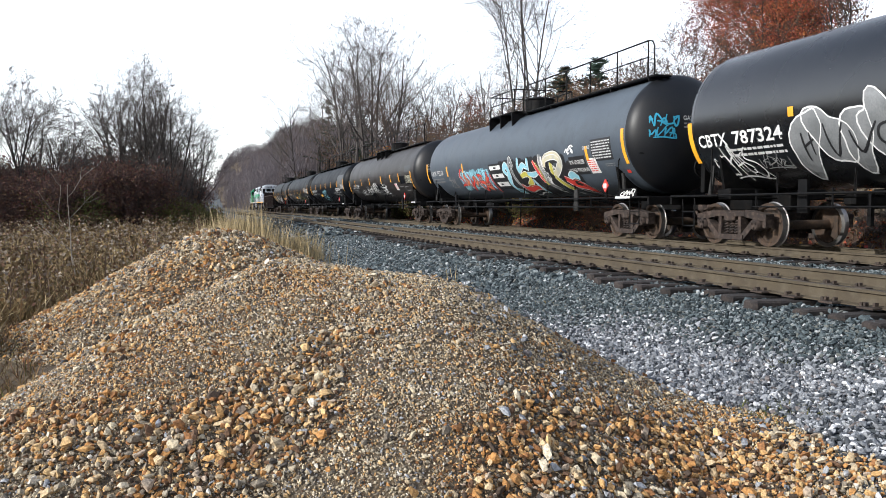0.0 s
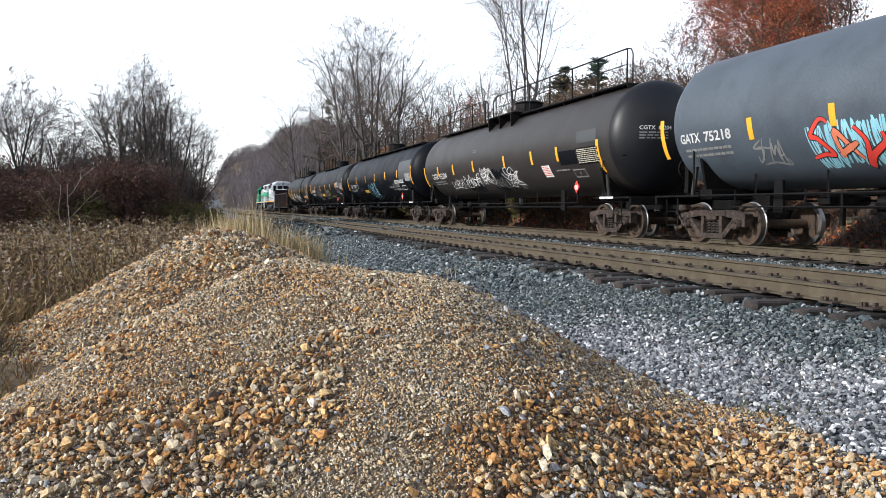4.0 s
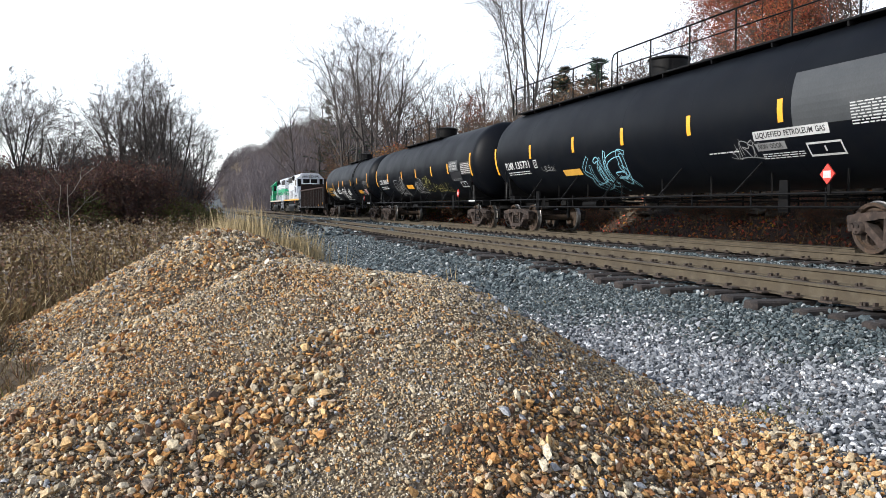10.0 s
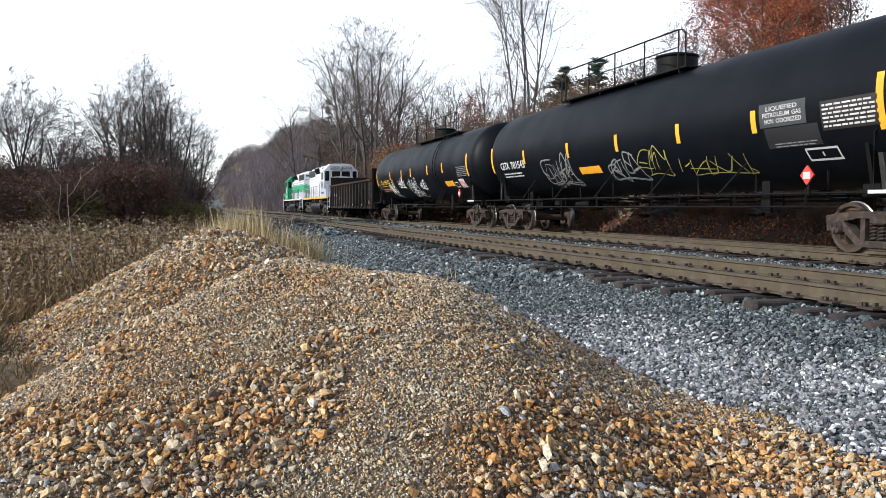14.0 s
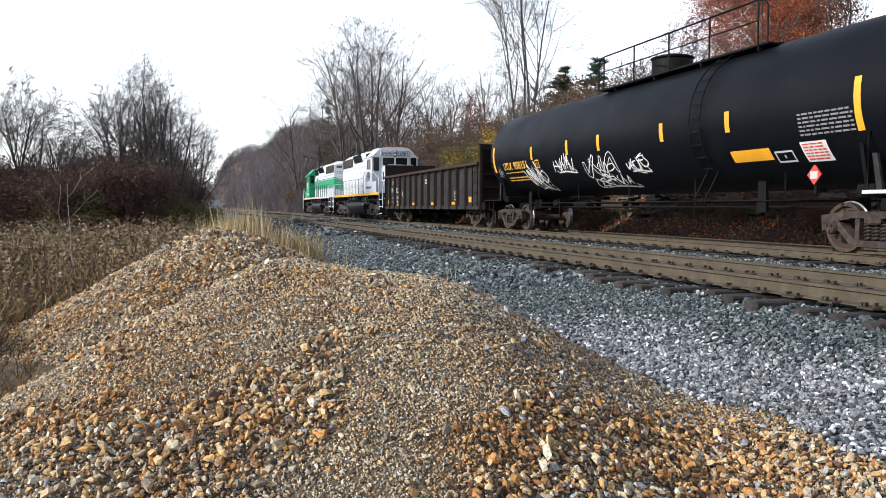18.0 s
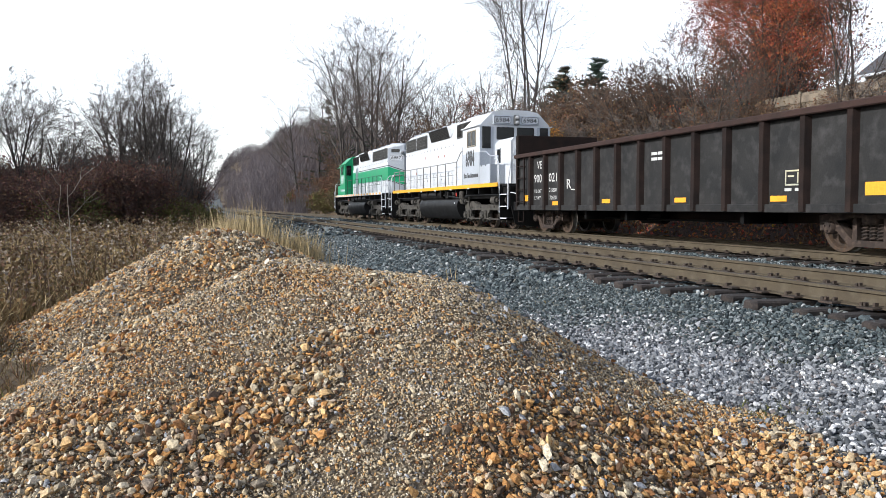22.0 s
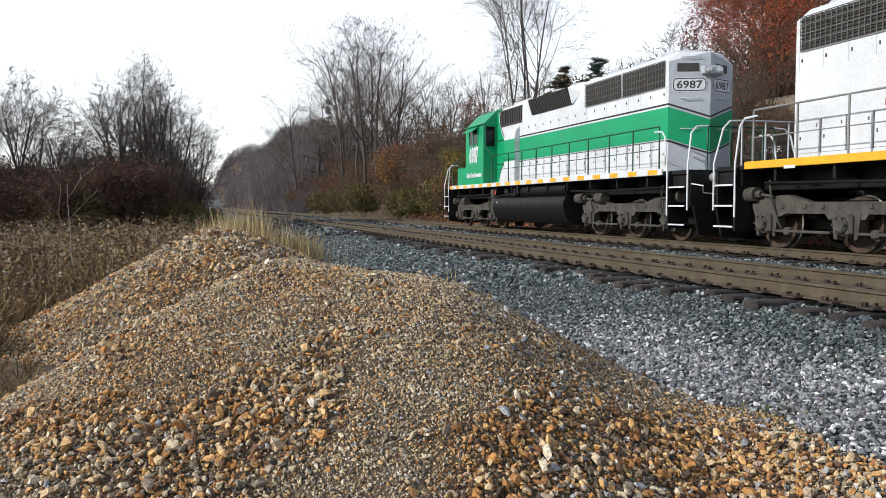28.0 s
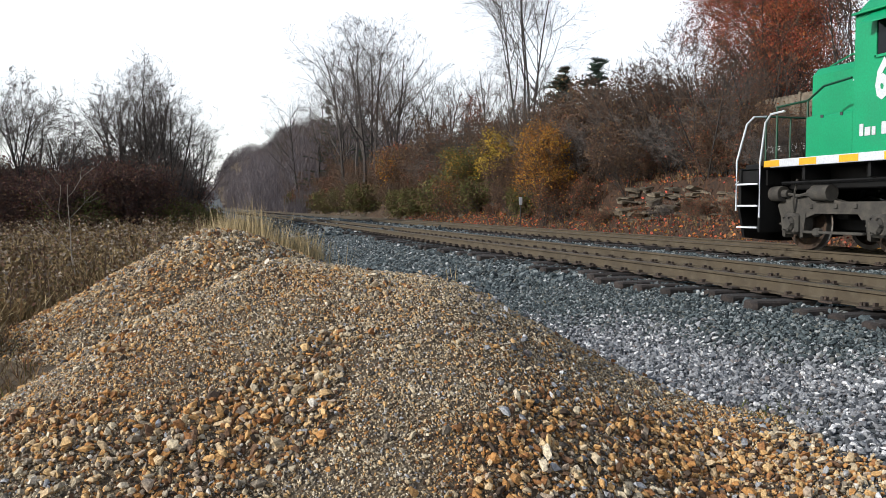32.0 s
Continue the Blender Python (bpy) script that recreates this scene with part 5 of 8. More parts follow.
def gondola(m):
    car = thing("gondola_car", m, "black ribbed gondola car with rust-brown top chord", "gondola", "freight train cars")
    L, W, zb, zt = 8.2, 1.5, 0.72, 2.52
    for s in (-1, 1):
        g = Geo().box((s * (W - 0.05), 0, (zb + zt) / 2), (0.03, 2 * L, zt - zb))
        g.box((s * (W - 0.02), 0, zb + 0.08), (0.12, 2 * L, 0.16), 0.01)
        part("side_panel", g, M["gondola_paint"], car, "scratched black side sheet")
        part("top_chord", Geo().box((s * (W + 0.01), 0, zt + 0.02), (0.24, 2 * L + 0.1, 0.13), 0.02), M["chord_rust"], car, "rust-brown top chord")
        for y in (7.0, 5.85, 4.7, 3.57, 2.45, 1.3, 0.15, -1.0, -2.15, -3.25, -4.4, -5.5, -6.6):
            r = Geo().prism([(s * (W - 0.035), y - 0.1), (s * (W + 0.09), y - 0.06), (s * (W + 0.09), y + 0.06), (s * (W - 0.035), y + 0.1)], "z", zb + 0.02, zt - 0.04)
            part("rib", r, M["gondola_rust"], car)
    for w in (-1, 1):
        e = part("bulkhead", Geo().box((0, w * L, (zb + 3.28) / 2), (2 * W, 0.07, 3.28 - zb), 0.01), M["gondola_rust"], car, "tall rust-brown end wall")
        for z in (1.1, 1.6, 2.1, 2.6, 3.1):
            part("stiffener", Geo().box((0, w * (L + 0.07), z), (2 * W - 0.1, 0.1, 0.1), 0.01), M["gondola_rust"], e)
        for s in (-1, 1):
            part("corner_post", Geo().box((s * (W - 0.06), w * (L + 0.05), (zb + 3.28) / 2), (0.16, 0.16, 3.28 - zb), 0.02), M["gondola_rust"], e)
        part("end_sill", Geo().box((0, w * (L + 0.25), 0.85), (2 * W - 0.1, 0.5, 0.3), 0.02).box((0, w * 8.0, 0.85), (0.36, 2.4, 0.32), 0.02), M["steel_black"], car)
        part("coupler", coupler_geo(w * 8.7, w), M["truck_iron"], car)
        car_truck(car, w * 6.59)
        for s in (-1, 1):
            l = Geo()
            for z in np.arange(1.0, 2.45, 0.4):
                l.tube([(s * (W + 0.08), w * 7.55, z), (s * (W + 0.08), w * 8.05, z)], 0.018, 5).tube([(s * (W - 0.03), w * 7.55, z), (s * (W + 0.08), w * 7.55, z)], 0.015, 4).tube([(s * (W - 0.03), w * 8.05, z), (s * (W + 0.08), w * 8.05, z)], 0.015, 4)
            l.box((s * (W + 0.05), w * 7.5, 1.65), (0.04, 0.06, 1.6)).box((s * (W + 0.05), w * 8.1, 1.65), (0.04, 0.06, 1.6))
            l.tube([(s * 1.48, w * 7.7, 0.7), (s * 1.48, w * 7.7, 0.32), (s * 1.48, w * 8.15, 0.32), (s * 1.48, w * 8.15, 0.7)], 0.02, 5)
            part("ladder", l, M["gondola_rust"], car)
    part("floor", Geo().box((0, 0, zb + 0.06), (2 * W - 0.14, 2 * L - 0.1, 0.08)).box((0, 0, 0.62), (0.4, 14, 0.24)), M["gondola_rust"], car)
    cyl = Geo().tube([(-0.5, 0.6, 0.55), (-0.5, 1.6, 0.55)], 0.17, 10).tube([(-0.7, -4, 0.5), (-0.7, 4, 0.5)], 0.025, 5)
    for y in (-3.5, 1.2, 3.5):
        cyl.box((0, y, 0.6), (2.6, 0.12, 0.24))
    part("brake_rigging", cyl, M["steel_black"], car)
    wp = M["white_paint"]
    for words, y0, y1, z, cap in (("VE", 6.62, 6.24, 2.06, 0.24), ("900", 6.84, 6.24, 1.62, 0.26), ("021", 5.7, 5.1, 1.62, 0.26), ("R_", 4.4, 3.85, 1.38, 0.28), ("LD LMT", 6.8, 6.26, 1.28, 0.11), ("LT WT", 6.8, 6.32, 1.06, 0.11), ("215600", 5.66, 5.12, 1.3, 0.12), ("70600", 5.62, 5.12, 1.06, 0.12)):
        me = text_mesh(words, 1.0, wp, bold=0.01)
        xs = [v.co.x for v in me.vertices]
        kx, ox = (y0 - y1) / (max(xs) - min(xs)), min(xs)
        place_flat(me, lambda a, b: Vector((-W + 0.03, y0 - (a - ox) * kx, z + b * cap / 0.69)))
        part("lettering", me, None, car, "white stencilled lettering")
    for y0, y1, z0, z1, rows in ((-0.25, -0.8, 1.92, 2.18, 2), (-4.95, -5.35, 1.1, 1.2, 1)):
        g = Geo()
        for r in range(rows):
            zc = z1 - (z1 - z0) * (r + 0.5) / rows
            g.box((-W + 0.029, (y0 + y1) / 2 + 0.12, zc), (0.006, (y0 - y1) * 0.45, (z1 - z0) / rows * 0.55)).box((-W + 0.029, (y0 + y1) / 2 - 0.15, zc), (0.006, (y0 - y1) * 0.42, (z1 - z0) / rows * 0.55))
        part("small_print", g, wp, car)
    for y0, y1, z0, z1 in ((-6.85, -7.3, 1.02, 1.24), (-4.55, -5.0, 0.93, 1.04), (-1.3, -1.75, 0.93, 1.04), (2.2, 1.75, 0.93, 1.04), (5.4, 4.95, 0.88, 1.0), (7.65, 7.3, 1.02, 1.22)):
        part("reflector_patch", Geo().box((-W + 0.028, (y0 + y1) / 2, (z0 + z1) / 2), (0.008, y0 - y1, z1 - z0)), M["yellow_tape"], car, "yellow reflective patch")
    bx = Geo()
    for c, s in (((-5.2, 1.5), (0.5, 0.03)), ((-5.2, 1.24), (0.5, 0.03)), ((-4.96, 1.37), (0.03, 0.28)), ((-5.44, 1.37), (0.03, 0.28)), ((-5.28, 1.37), (0.03, 0.2)), ((-5.1, 1.4), (0.16, 0.03))):
        bx.box((-W + 0.03, c[0], c[1]), (0.006, s[0], s[1]))
    part("stencil_box", bx, M["cream_paint"], car)
    return car


GONDOLA_Y = 129.48
gon = gondola(pose(FAR_TRACK, GONDOLA_Y, 0))
ROLLING.append((gon, GONDOLA_Y, 0))
# ---- locomotives ----
M["loco_white"] = material("white_loco_paint", (0.54, 0.57, 0.62), 0.5, second=(0.46, 0.485, 0.52), scale=0.9, fine=30, bump=0.03, third=(0.38, 0.36, 0.33), patch=0.3)
M["loco_grey"] = material("light_grey_loco_paint", (0.36, 0.39, 0.44), 0.5, second=(0.31, 0.335, 0.375), scale=0.9, fine=30, bump=0.03)
M["loco_green"] = material("bright_green_loco_paint", (0.0, 0.27, 0.115), 0.45, second=(0.0, 0.215, 0.09), scale=0.9, fine=30, bump=0.03, third=(0.02, 0.2, 0.1), patch=0.3)
M["loco_black"] = material("black_loco_steel", (0.0035, 0.0036, 0.0042), 0.55, second=(0.006, 0.006, 0.0062), scale=2, fine=30, bump=0.08, third=(0.012, 0.011, 0.0105), patch=0.35, spec=0.25)
M["loco_yellow"] = material("yellow_sill_paint", (0.7, 0.36, 0.015), 0.5, second=(0.55, 0.28, 0.015), scale=2, fine=30, bump=0.02)
M["grille"] = material("dark_grille", (0.045, 0.043, 0.042), 0.7, second=(0.025, 0.025, 0.025), scale=6, fine=60, bump=0.3)
M["screen_grey"] = material("weathered_grey_screen", (0.13, 0.13, 0.128), 0.8, second=(0.07, 0.068, 0.065), scale=4, fine=30, bump=0.1)
M["truck_grey"] = material("dusty_grey_truck", (0.058, 0.054, 0.047), 0.9, second=(0.028, 0.026, 0.024), scale=3, fine=40, bump=0.25, third=(0.085, 0.074, 0.062), patch=0.5)
M["dark_letter"] = material("dark_grey_lettering", (0.05, 0.052, 0.055), 0.6, fine=30, bump=0)
M["rail_green"] = material("dark_green_rail_paint", (0.004, 0.06, 0.03), 0.5, fine=30, bump=0)
M["lamp_glass"] = glossy("lamp_lens", (0.5, 0.5, 0.5), 0.12, 0.6)
M["cab_glass"] = material("dark_cab_glass", (0.006, 0.008, 0.01), 0.1, second=(0.004, 0.005, 0.006), scale=1.5, fine=30, bump=0.02, spec=0.22)
M["board_tan"] = material("tan_window_frame", (0.27, 0.24, 0.19), 0.7, fine=30, bump=0)
M["oxide"] = material("red_oxide_patch", (0.4, 0.09, 0.05), 0.7, fine=30, bump=0)


def loco_side_frame():
    g = Geo()
    out = [(-2.5, 0.86), (-2.35, 1.02), (-1.5, 1.06), (-0.9, 0.92), (0.9, 0.92), (1.5, 1.06), (2.35, 1.02), (2.5, 0.86), (2.42, 0.66), (1.75, 0.62), (1.5, 0.7), (0.5, 0.7), (0.42, 0.6), (-0.42, 0.6), (-0.5, 0.7), (-1.5, 0.7), (-1.75, 0.62), (-2.42, 0.66)]
    g.prism(out, "x", -0.09, 0.09)
    for y in (-2.07, 0, 2.07):
        g.prism([(y - 0.34, 0.72), (y + 0.34, 0.72), (y + 0.27, 0.26), (y + 0.2, 0.24), (y + 0.18, 0.5), (y - 0.18, 0.5), (y - 0.2, 0.24), (y - 0.27, 0.26)], "x", -0.1, 0.1)
    for y in (-1.6, -1.0, 1.0, 1.6, 0.55, -0.55):
        g.box((-0.1, y, 0.84), (0.03, 0.09, 0.09), 0.02)
    for y in (-1.05, 1.05):
        g.box((-0.12, y, 0.36), (0.1, 1.5, 0.05), 0.01).box((-0.12, y + 0.35, 0.36), (0.14, 0.16, 0.16), 0.03)
    return g.mesh("side_frame", [M["truck_grey"]])


def journal_mesh():
    g = Geo().box((0, 0, 0), (0.22, 0.4, 0.4), 0.05)
    g.lathe([(-0.19, 0.0), (-0.19, 0.11), (-0.14, 0.15), (-0.08, 0.16)], "x", 14)
    for k in range(6):
        t = k * 1.047
        g.box((-0.17, 0.13 * math.cos(t), 0.13 * math.sin(t)), (0.06, 0.035, 0.035))
    return g.mesh("journal_box", [M["truck_grey"]])


def brake_cyl_mesh():
    return Geo().tube([(0, -0.2, 0), (0, 0.22, 0)], 0.15, 12).tube([(0, 0.2, 0), (0, 0.36, 0)], 0.08, 8).tube([(0, 0.3, 0), (0, 0.7, -0.05)], 0.03, 6).mesh("brake_cylinder", [M["truck_grey"]], radians(40))


LOCO_FRAME, JOURNAL, BRAKE_CYL = loco_side_frame(), journal_mesh(), brake_cyl_mesh()
LOCO_TRANSOM = Geo().box((0, 0, 0.8), (1.9, 0.6, 0.3), 0.04).box((0, 1.15, 0.7), (1.7, 0.3, 0.22), 0.03).box((0, -1.15, 0.7), (1.7, 0.3, 0.22), 0.03).box((0, 0, 0.5), (1.0, 4.2, 0.3), 0.05).box((0, 0, 1.1), (0.8, 0.8, 0.3), 0.03).mesh("truck", [M["loco_black"]])


def loco_truck(parent, y):
    t = part("truck", LOCO_TRANSOM, None, parent, "dusty six-wheel locomotive truck", m=pose(0, y, 0))
    for s in (-1, 1):
        turn = 0 if s < 0 else 180
        part("side_frame", LOCO_FRAME, None, t, m=pose(s * 1.06, 0, 0, 0, 0, turn))
        for a in (-2.07, 0, 2.07):
            part("journal_box", JOURNAL, None, t, m=pose(s * 1.14, a, LOCO_WHEEL, 0, 0, turn))
        for a, w in ((-2.5, 0), (2.5, 180), (1.25, 0)):
            part("brake_cylinder", BRAKE_CYL, None, t, m=pose(s * 1.2, a, 1.08, 0, 0, w))
    for a in (-2.07, 0, 2.07):
        add_wheelset(LOCO_AXLE, t, 0, a, LOCO_WHEEL)


def plane_text(words, size_box, at, mat, bold=0.022):
    """Lettering stretched into a box (width, cap height), put in place by at(a, b)."""
    me = text_mesh(words, 1.0, mat, bold=bold)
    xs = [v.co.x for v in me.vertices]
    kx, ox, ky = size_box[0] / (max(xs) - min(xs)), min(xs), size_box[1] / 0.69
    place_flat(me, lambda a, b: Vector(at((a - ox) * kx, b * ky)))
    return me


def rounded_plate(g, at, w, h, r, mi, n=5):
    pts = []
    for cx, cy, t0 in ((w - r, h - r, 0), (r, h - r, 90), (r, r, 180), (w - r, r, 270)):
        for k in range(n + 1):
            t = radians(t0 + 90 * k / n)
            pts.append((cx + r * math.cos(t), cy + r * math.sin(t)))
    g.add([at(a, b) for a, b in pts], [tuple(range(len(pts)))], mi)


def locomotive(m, number, scheme, label):
    lo = thing("locomotive", m, label, "locomotive", "diesel locomotives")
    green = scheme == "green"
    body, cabp = M["loco_white"], M["loco_green"] if green else M["loco_white"]
    blk, wht = M["loco_black"], M["loco_white"]
    railp = M["rail_green"] if green else M["loco_grey"]
    # underframe and deck
    f = Geo().box((0, -0.1, 1.38), (1.7, 18.6, 0.44), 0.02).box((0, -0.1, 1.62), (2.9, 18.4, 0.1), 0.01)
    for y in np.arange(-7.5, 7.6, 1.5):
        f.box((0, y, 1.46), (2.86, 0.07, 0.26))
    part("underframe", f, blk, lo)
    for s in (-1, 1):
        part("deck_edge", Geo().box((s * 1.5, 0.0, 1.655), (0.05, 16.6, 0.15), 0.008), wht if green else M["loco_yellow"], lo, "white deck edge" if green else "yellow deck edge")
        if green:
            for y in np.arange(-7.9, 8.3, 0.95):
                part("reflector_strip", Geo().box((s * 1.527, y, 1.655), (0.006, 0.42, 0.12)), M["loco_yellow"], lo, "yellow reflective strip")
        else:
            for y in np.arange(-7.0, 7.3, 2.4):
                part("reflector_strip", Geo().box((s * 1.527, y, 1.575), (0.006, 0.3, 0.06)), wht, lo, "white reflective strip")
    # long hood with a pointed end
    def hood_ring(x_half, z_side, z_top, x_top):
        return [(-x_half, 1.69), (-x_half, z_side), (-x_top, z_top), (x_top, z_top), (x_half, z_side), (x_half, 1.69)]
    ring = hood_ring(0.92, 4.4, 4.66, 0.6)
    h = Geo()
    n = len(ring)
    ys = [4.25, -7.6]
    vs = [(px, y, pz) for y in ys for px, pz in ring]
    tipv = [(0, -8.0, 1.69), (0, -8.0, 4.62)]
    fs = [(i, i + 1, n + i + 1, n + i) for i in range(n - 1)]
    h.add(vs + tipv, fs + [tuple(range(n))])
    a, b = 2 * n, 2 * n + 1
    h.add([], [])
    h.f += [(n + 0, n + 1, b, a), (n + 5, a, b, n + 4), (n + 1, n + 2, b), (n + 2, n + 3, b), (n + 3, n + 4, b)]
    h.m += [1, 1, 0, 0, 0]
    part("long_hood", h, [body, M["loco_grey"]], lo, smooth=0.0)
    for s in (-1, 1):
        X = s * 0.92
        if green:
            band = Geo().box((X + s * 0.004, -1.68, 2.9), (0.008, 11.85, 0.78))
            part("stripe", band, M["loco_green"], lo, "broad green stripe")
            for z, mt in ((2.46, "black_ink"), (3.36, "black_ink")):
                part("stripe", Geo().box((X + s * 0.004, -1.68, z), (0.008, 11.85, 0.045)), M[mt], lo, "thin black line")
            d = Vector((-X, -0.4, 0)).normalized()
            nrm = Vector((s * 0.4, -0.92, 0)).normalized() * 0.006
            for z0, z1, mt, drop in ((2.51, 3.29, "loco_green", 0.32), (2.44, 2.485, "black_ink", 0.32), (3.34, 3.385, "black_ink", 0.32)):
                p, q = Vector((X, -7.6, 0)) + nrm, Vector((0, -8.0, 0)) + nrm
                g = Geo().add([(p.x, p.y, z0), (q.x, q.y, z0 - drop), (q.x, q.y, z1 - drop), (p.x, p.y, z1)], [(0, 1, 2, 3)])
                part("stripe", g, M[mt], lo, "chevron stripe")
        # doors and latches along the hood
        for k, y in enumerate(np.arange(-7.5, 1.6, 0.61)):
            part("hood_door", Geo().box((X + s * 0.006, y + 0.3, 2.16), (0.012, 0.57, 0.62), 0.004), body, lo)
            part("door_seam", Geo().box((X + s * 0.002, y, 2.16), (0.004, 0.03, 0.64)), M["dark_letter"], lo)
            part("door_seam", Geo().box((X + s * 0.002, y, 3.6), (0.004, 0.018, 0.34)), M["loco_grey"], lo)
            for z, dy in ((2.14, 0.08), (3.62, 0.08), (2.36, 0.5)):
                part("latch", Geo().box((X + s * 0.015, y + dy, z), (0.022, 0.03, 0.065), 0.006), M["screen_grey"], lo)
        # radiator shutters, brake vents and air filters
        for y0, y1 in ((-7.45, -5.38), (-5.28, -3.2)):
            shutter = part("radiator_shutter", Geo().box((X + s * 0.005, (y0 + y1) / 2, 4.12), (0.01, y1 - y0, 0.62)), M["grille"], lo, "dark radiator shutters")
            for z in np.arange(3.84, 4.42, 0.065):
                part("slat", Geo().box((X + s * 0.02, (y0 + y1) / 2, z), (0.03, y1 - y0, 0.016)), M["dusty_steel"], shutter)
            for y in np.arange(y0, y1 + 0.01, (y1 - y0) / 16):
                part("bar", Geo().box((X + s * 0.036, y, 4.12), (0.012, 0.018, 0.64)), M["screen_grey"], shutter)
            for z in (3.8, 3.96, 4.12, 4.28, 4.44):
                part("bar", Geo().box((X + s * 0.036, (y0 + y1) / 2, z), (0.012, y1 - y0, 0.018)), M["screen_grey"], shutter)
        filters = part("air_filter", Geo().box((X + s * 0.005, 2.77, 4.16), (0.03, 2.1, 0.62)), M["grille"], lo, "dark intake filter panel")
        for y in np.arange(1.75, 3.8, 0.17):
            part("rib", Geo().box((X + s * 0.03, y, 4.18), (0.03, 0.02, 0.52)), M["dusty_steel"], filters)
        v = Geo().prism([(X - s * 0.1, 3.98), (X + s * 0.05, 4.0), (X + s * 0.2, 4.5), (X - s * 0.1, 4.58)], "y", -2.35, 0.75)
        part("brake_vent", v, M["grille"], lo, "dark dynamic brake vent")
        for y in np.arange(-2.3, 0.75, 0.12):
            part("vent_slat", Geo().prism([(X + s * 0.05, 4.0), (X + s * 0.065, 4.0), (X + s * 0.215, 4.5), (X + s * 0.2, 4.5)], "y", y, y + 0.02), M["loco_black"], lo)
        for y0, y1 in ((-2.35, -2.9), (0.75, 1.3)):
            part("vent_cheek", Geo().add([(X - s * 0.1, y0, 3.98), (X + s * 0.05, y0, 4.0), (X + s * 0.2, y0, 4.5), (X - s * 0.1, y0, 4.6), (X - s * 0.02, y1, 4.3), (X - s * 0.12, y1, 4.6)], [(0, 1, 2, 3), (1, 4, 2), (2, 4, 5, 3), (0, 4, 1), (0, 3, 5, 4)]), body, lo)
        # blower bulge behind the cab
        bl = Geo().prism([(s * 0.9, 1.69), (s * 1.12, 1.69), (s * 1.12, 3.4), (s * 1.05, 3.62), (s * 0.9, 3.75)], "y", 1.95, 3.0)
        part("blower_duct", bl, body, lo)
        if green:
            part("stripe", Geo().box((s * 1.124, 2.475, 2.9), (0.008, 1.05, 0.78)), M["loco_green"], lo, "broad green stripe")
            # the green sweeps up behind the cab in a curve edged with white and black
            rise = bend([(3.0, 3.31), (3.45, 3.42), (3.75, 3.72), (3.95, 4.1), (4.02, 4.4)], 5)
            sweep = Geo()
            for (a, b), (c, d2) in zip(rise[:-1], rise[1:]):
                sweep.add([(X + s * 0.005, a, 3.28), (X + s * 0.005, c, 3.28), (X + s * 0.005, c, d2), (X + s * 0.005, a, b)], [(0, 1, 2, 3)])
            sweep.add([(X + s * 0.005, 4.02, 3.28), (X + s * 0.005, 4.24, 3.28), (X + s * 0.005, 4.24, 4.4), (X + s * 0.005, 4.02, 4.4)], [(0, 1, 2, 3)])
            part("stripe", sweep, M["loco_green"], lo, "green sweep behind the cab")
            for shift, mt in ((0.05, "black_ink"), (0.0, "loco_white")):
                vs, fs = ribbon([(a - shift, b + shift * 0.6) for a, b in rise], 0.05)
                part("stripe", Geo().add([(X + s * 0.009, a, b) for a, b in vs], fs), M[mt], lo, "thin curved line")
            fall = bend([(3.1, 2.48), (3.6, 2.38), (3.9, 2.1), (4.05, 1.72)], 5)
            sweep = Geo()
            for (a, b), (c, d2) in zip(fall[:-1], fall[1:]):
                sweep.add([(X + s * 0.005, a, b), (X + s * 0.005, c, d2), (X + s * 0.005, c, 2.52), (X + s * 0.005, a, 2.52)], [(0, 1, 2, 3)])
            sweep.add([(X + s * 0.005, 4.05, 1.7), (X + s * 0.005, 4.24, 1.7), (X + s * 0.005, 4.24, 2.52), (X + s * 0.005, 4.05, 2.52)], [(0, 1, 2, 3)])
            part("stripe", sweep, M["loco_green"], lo, "green sweep below the stripe")
            vs, fs = ribbon(fall, 0.05)
            part("stripe", Geo().add([(X + s * 0.009, a, b) for a, b in vs], fs), M["black_ink"], lo, "thin curved line")
        # rust-red primer dots on the white one
        if not green:
            for y, z in ((-1.3, 3.25), (-0.3, 3.22), (-3.6, 3.3), (2.2, 3.25), (-5.4, 2.6)):
                part("primer_patch", Geo().box((X + s * 0.004, y, z), (0.008, 0.1, 0.11)), M["oxide"], lo)
    # roof gear
    for y in (-4.1, -5.5, -6.9, -1.6, -0.2):
        fan = part("roof_fan", Geo().lathe([(4.6, 0.6), (4.72, 0.6), (4.75, 0.56), (4.75, 0.5), (4.73, 0.5), (4.73, 0.0)], "z", 24, (0, y, 0)), M["loco_grey"], lo, smooth=radians(35))
        for k in range(4):
            part("guard_bar", Geo().box((0, 0, 0), (1.1, 0.03, 0.02)), M["loco_grey"], fan, m=pose(0, y, 4.75, 0, 0, 45 * k))
    part("exhaust_stack", Geo().box((0, 1.1, 4.75), (0.5, 0.8, 0.22), 0.03), blk, lo)
    part("roof_hatch", Geo().box((0, 2.7, 4.7), (1.1, 1.6, 0.1), 0.02), body, lo)
    part("roof_hatch", Geo().box((0, -3.0, 4.68), (1.15, 0.5, 0.06), 0.02), body, lo)
    # cab with chamfered roof
    cr = [(-1.5, 1.69), (-1.5, 3.98), (-1.42, 4.1), (-0.95, 4.56), (-0.5, 4.64), (0.5, 4.64), (0.95, 4.56), (1.42, 4.1), (1.5, 3.98), (1.5, 1.69)]
    c = Geo().prism(cr, "y", 4.2, 6.3)
    part("cab", c, cabp, lo)
    for s in (-1, 1):
        part("drip_rail", Geo().box((s * 1.53, 5.25, 4.02), (0.1, 2.12, 0.035)), cabp, lo)
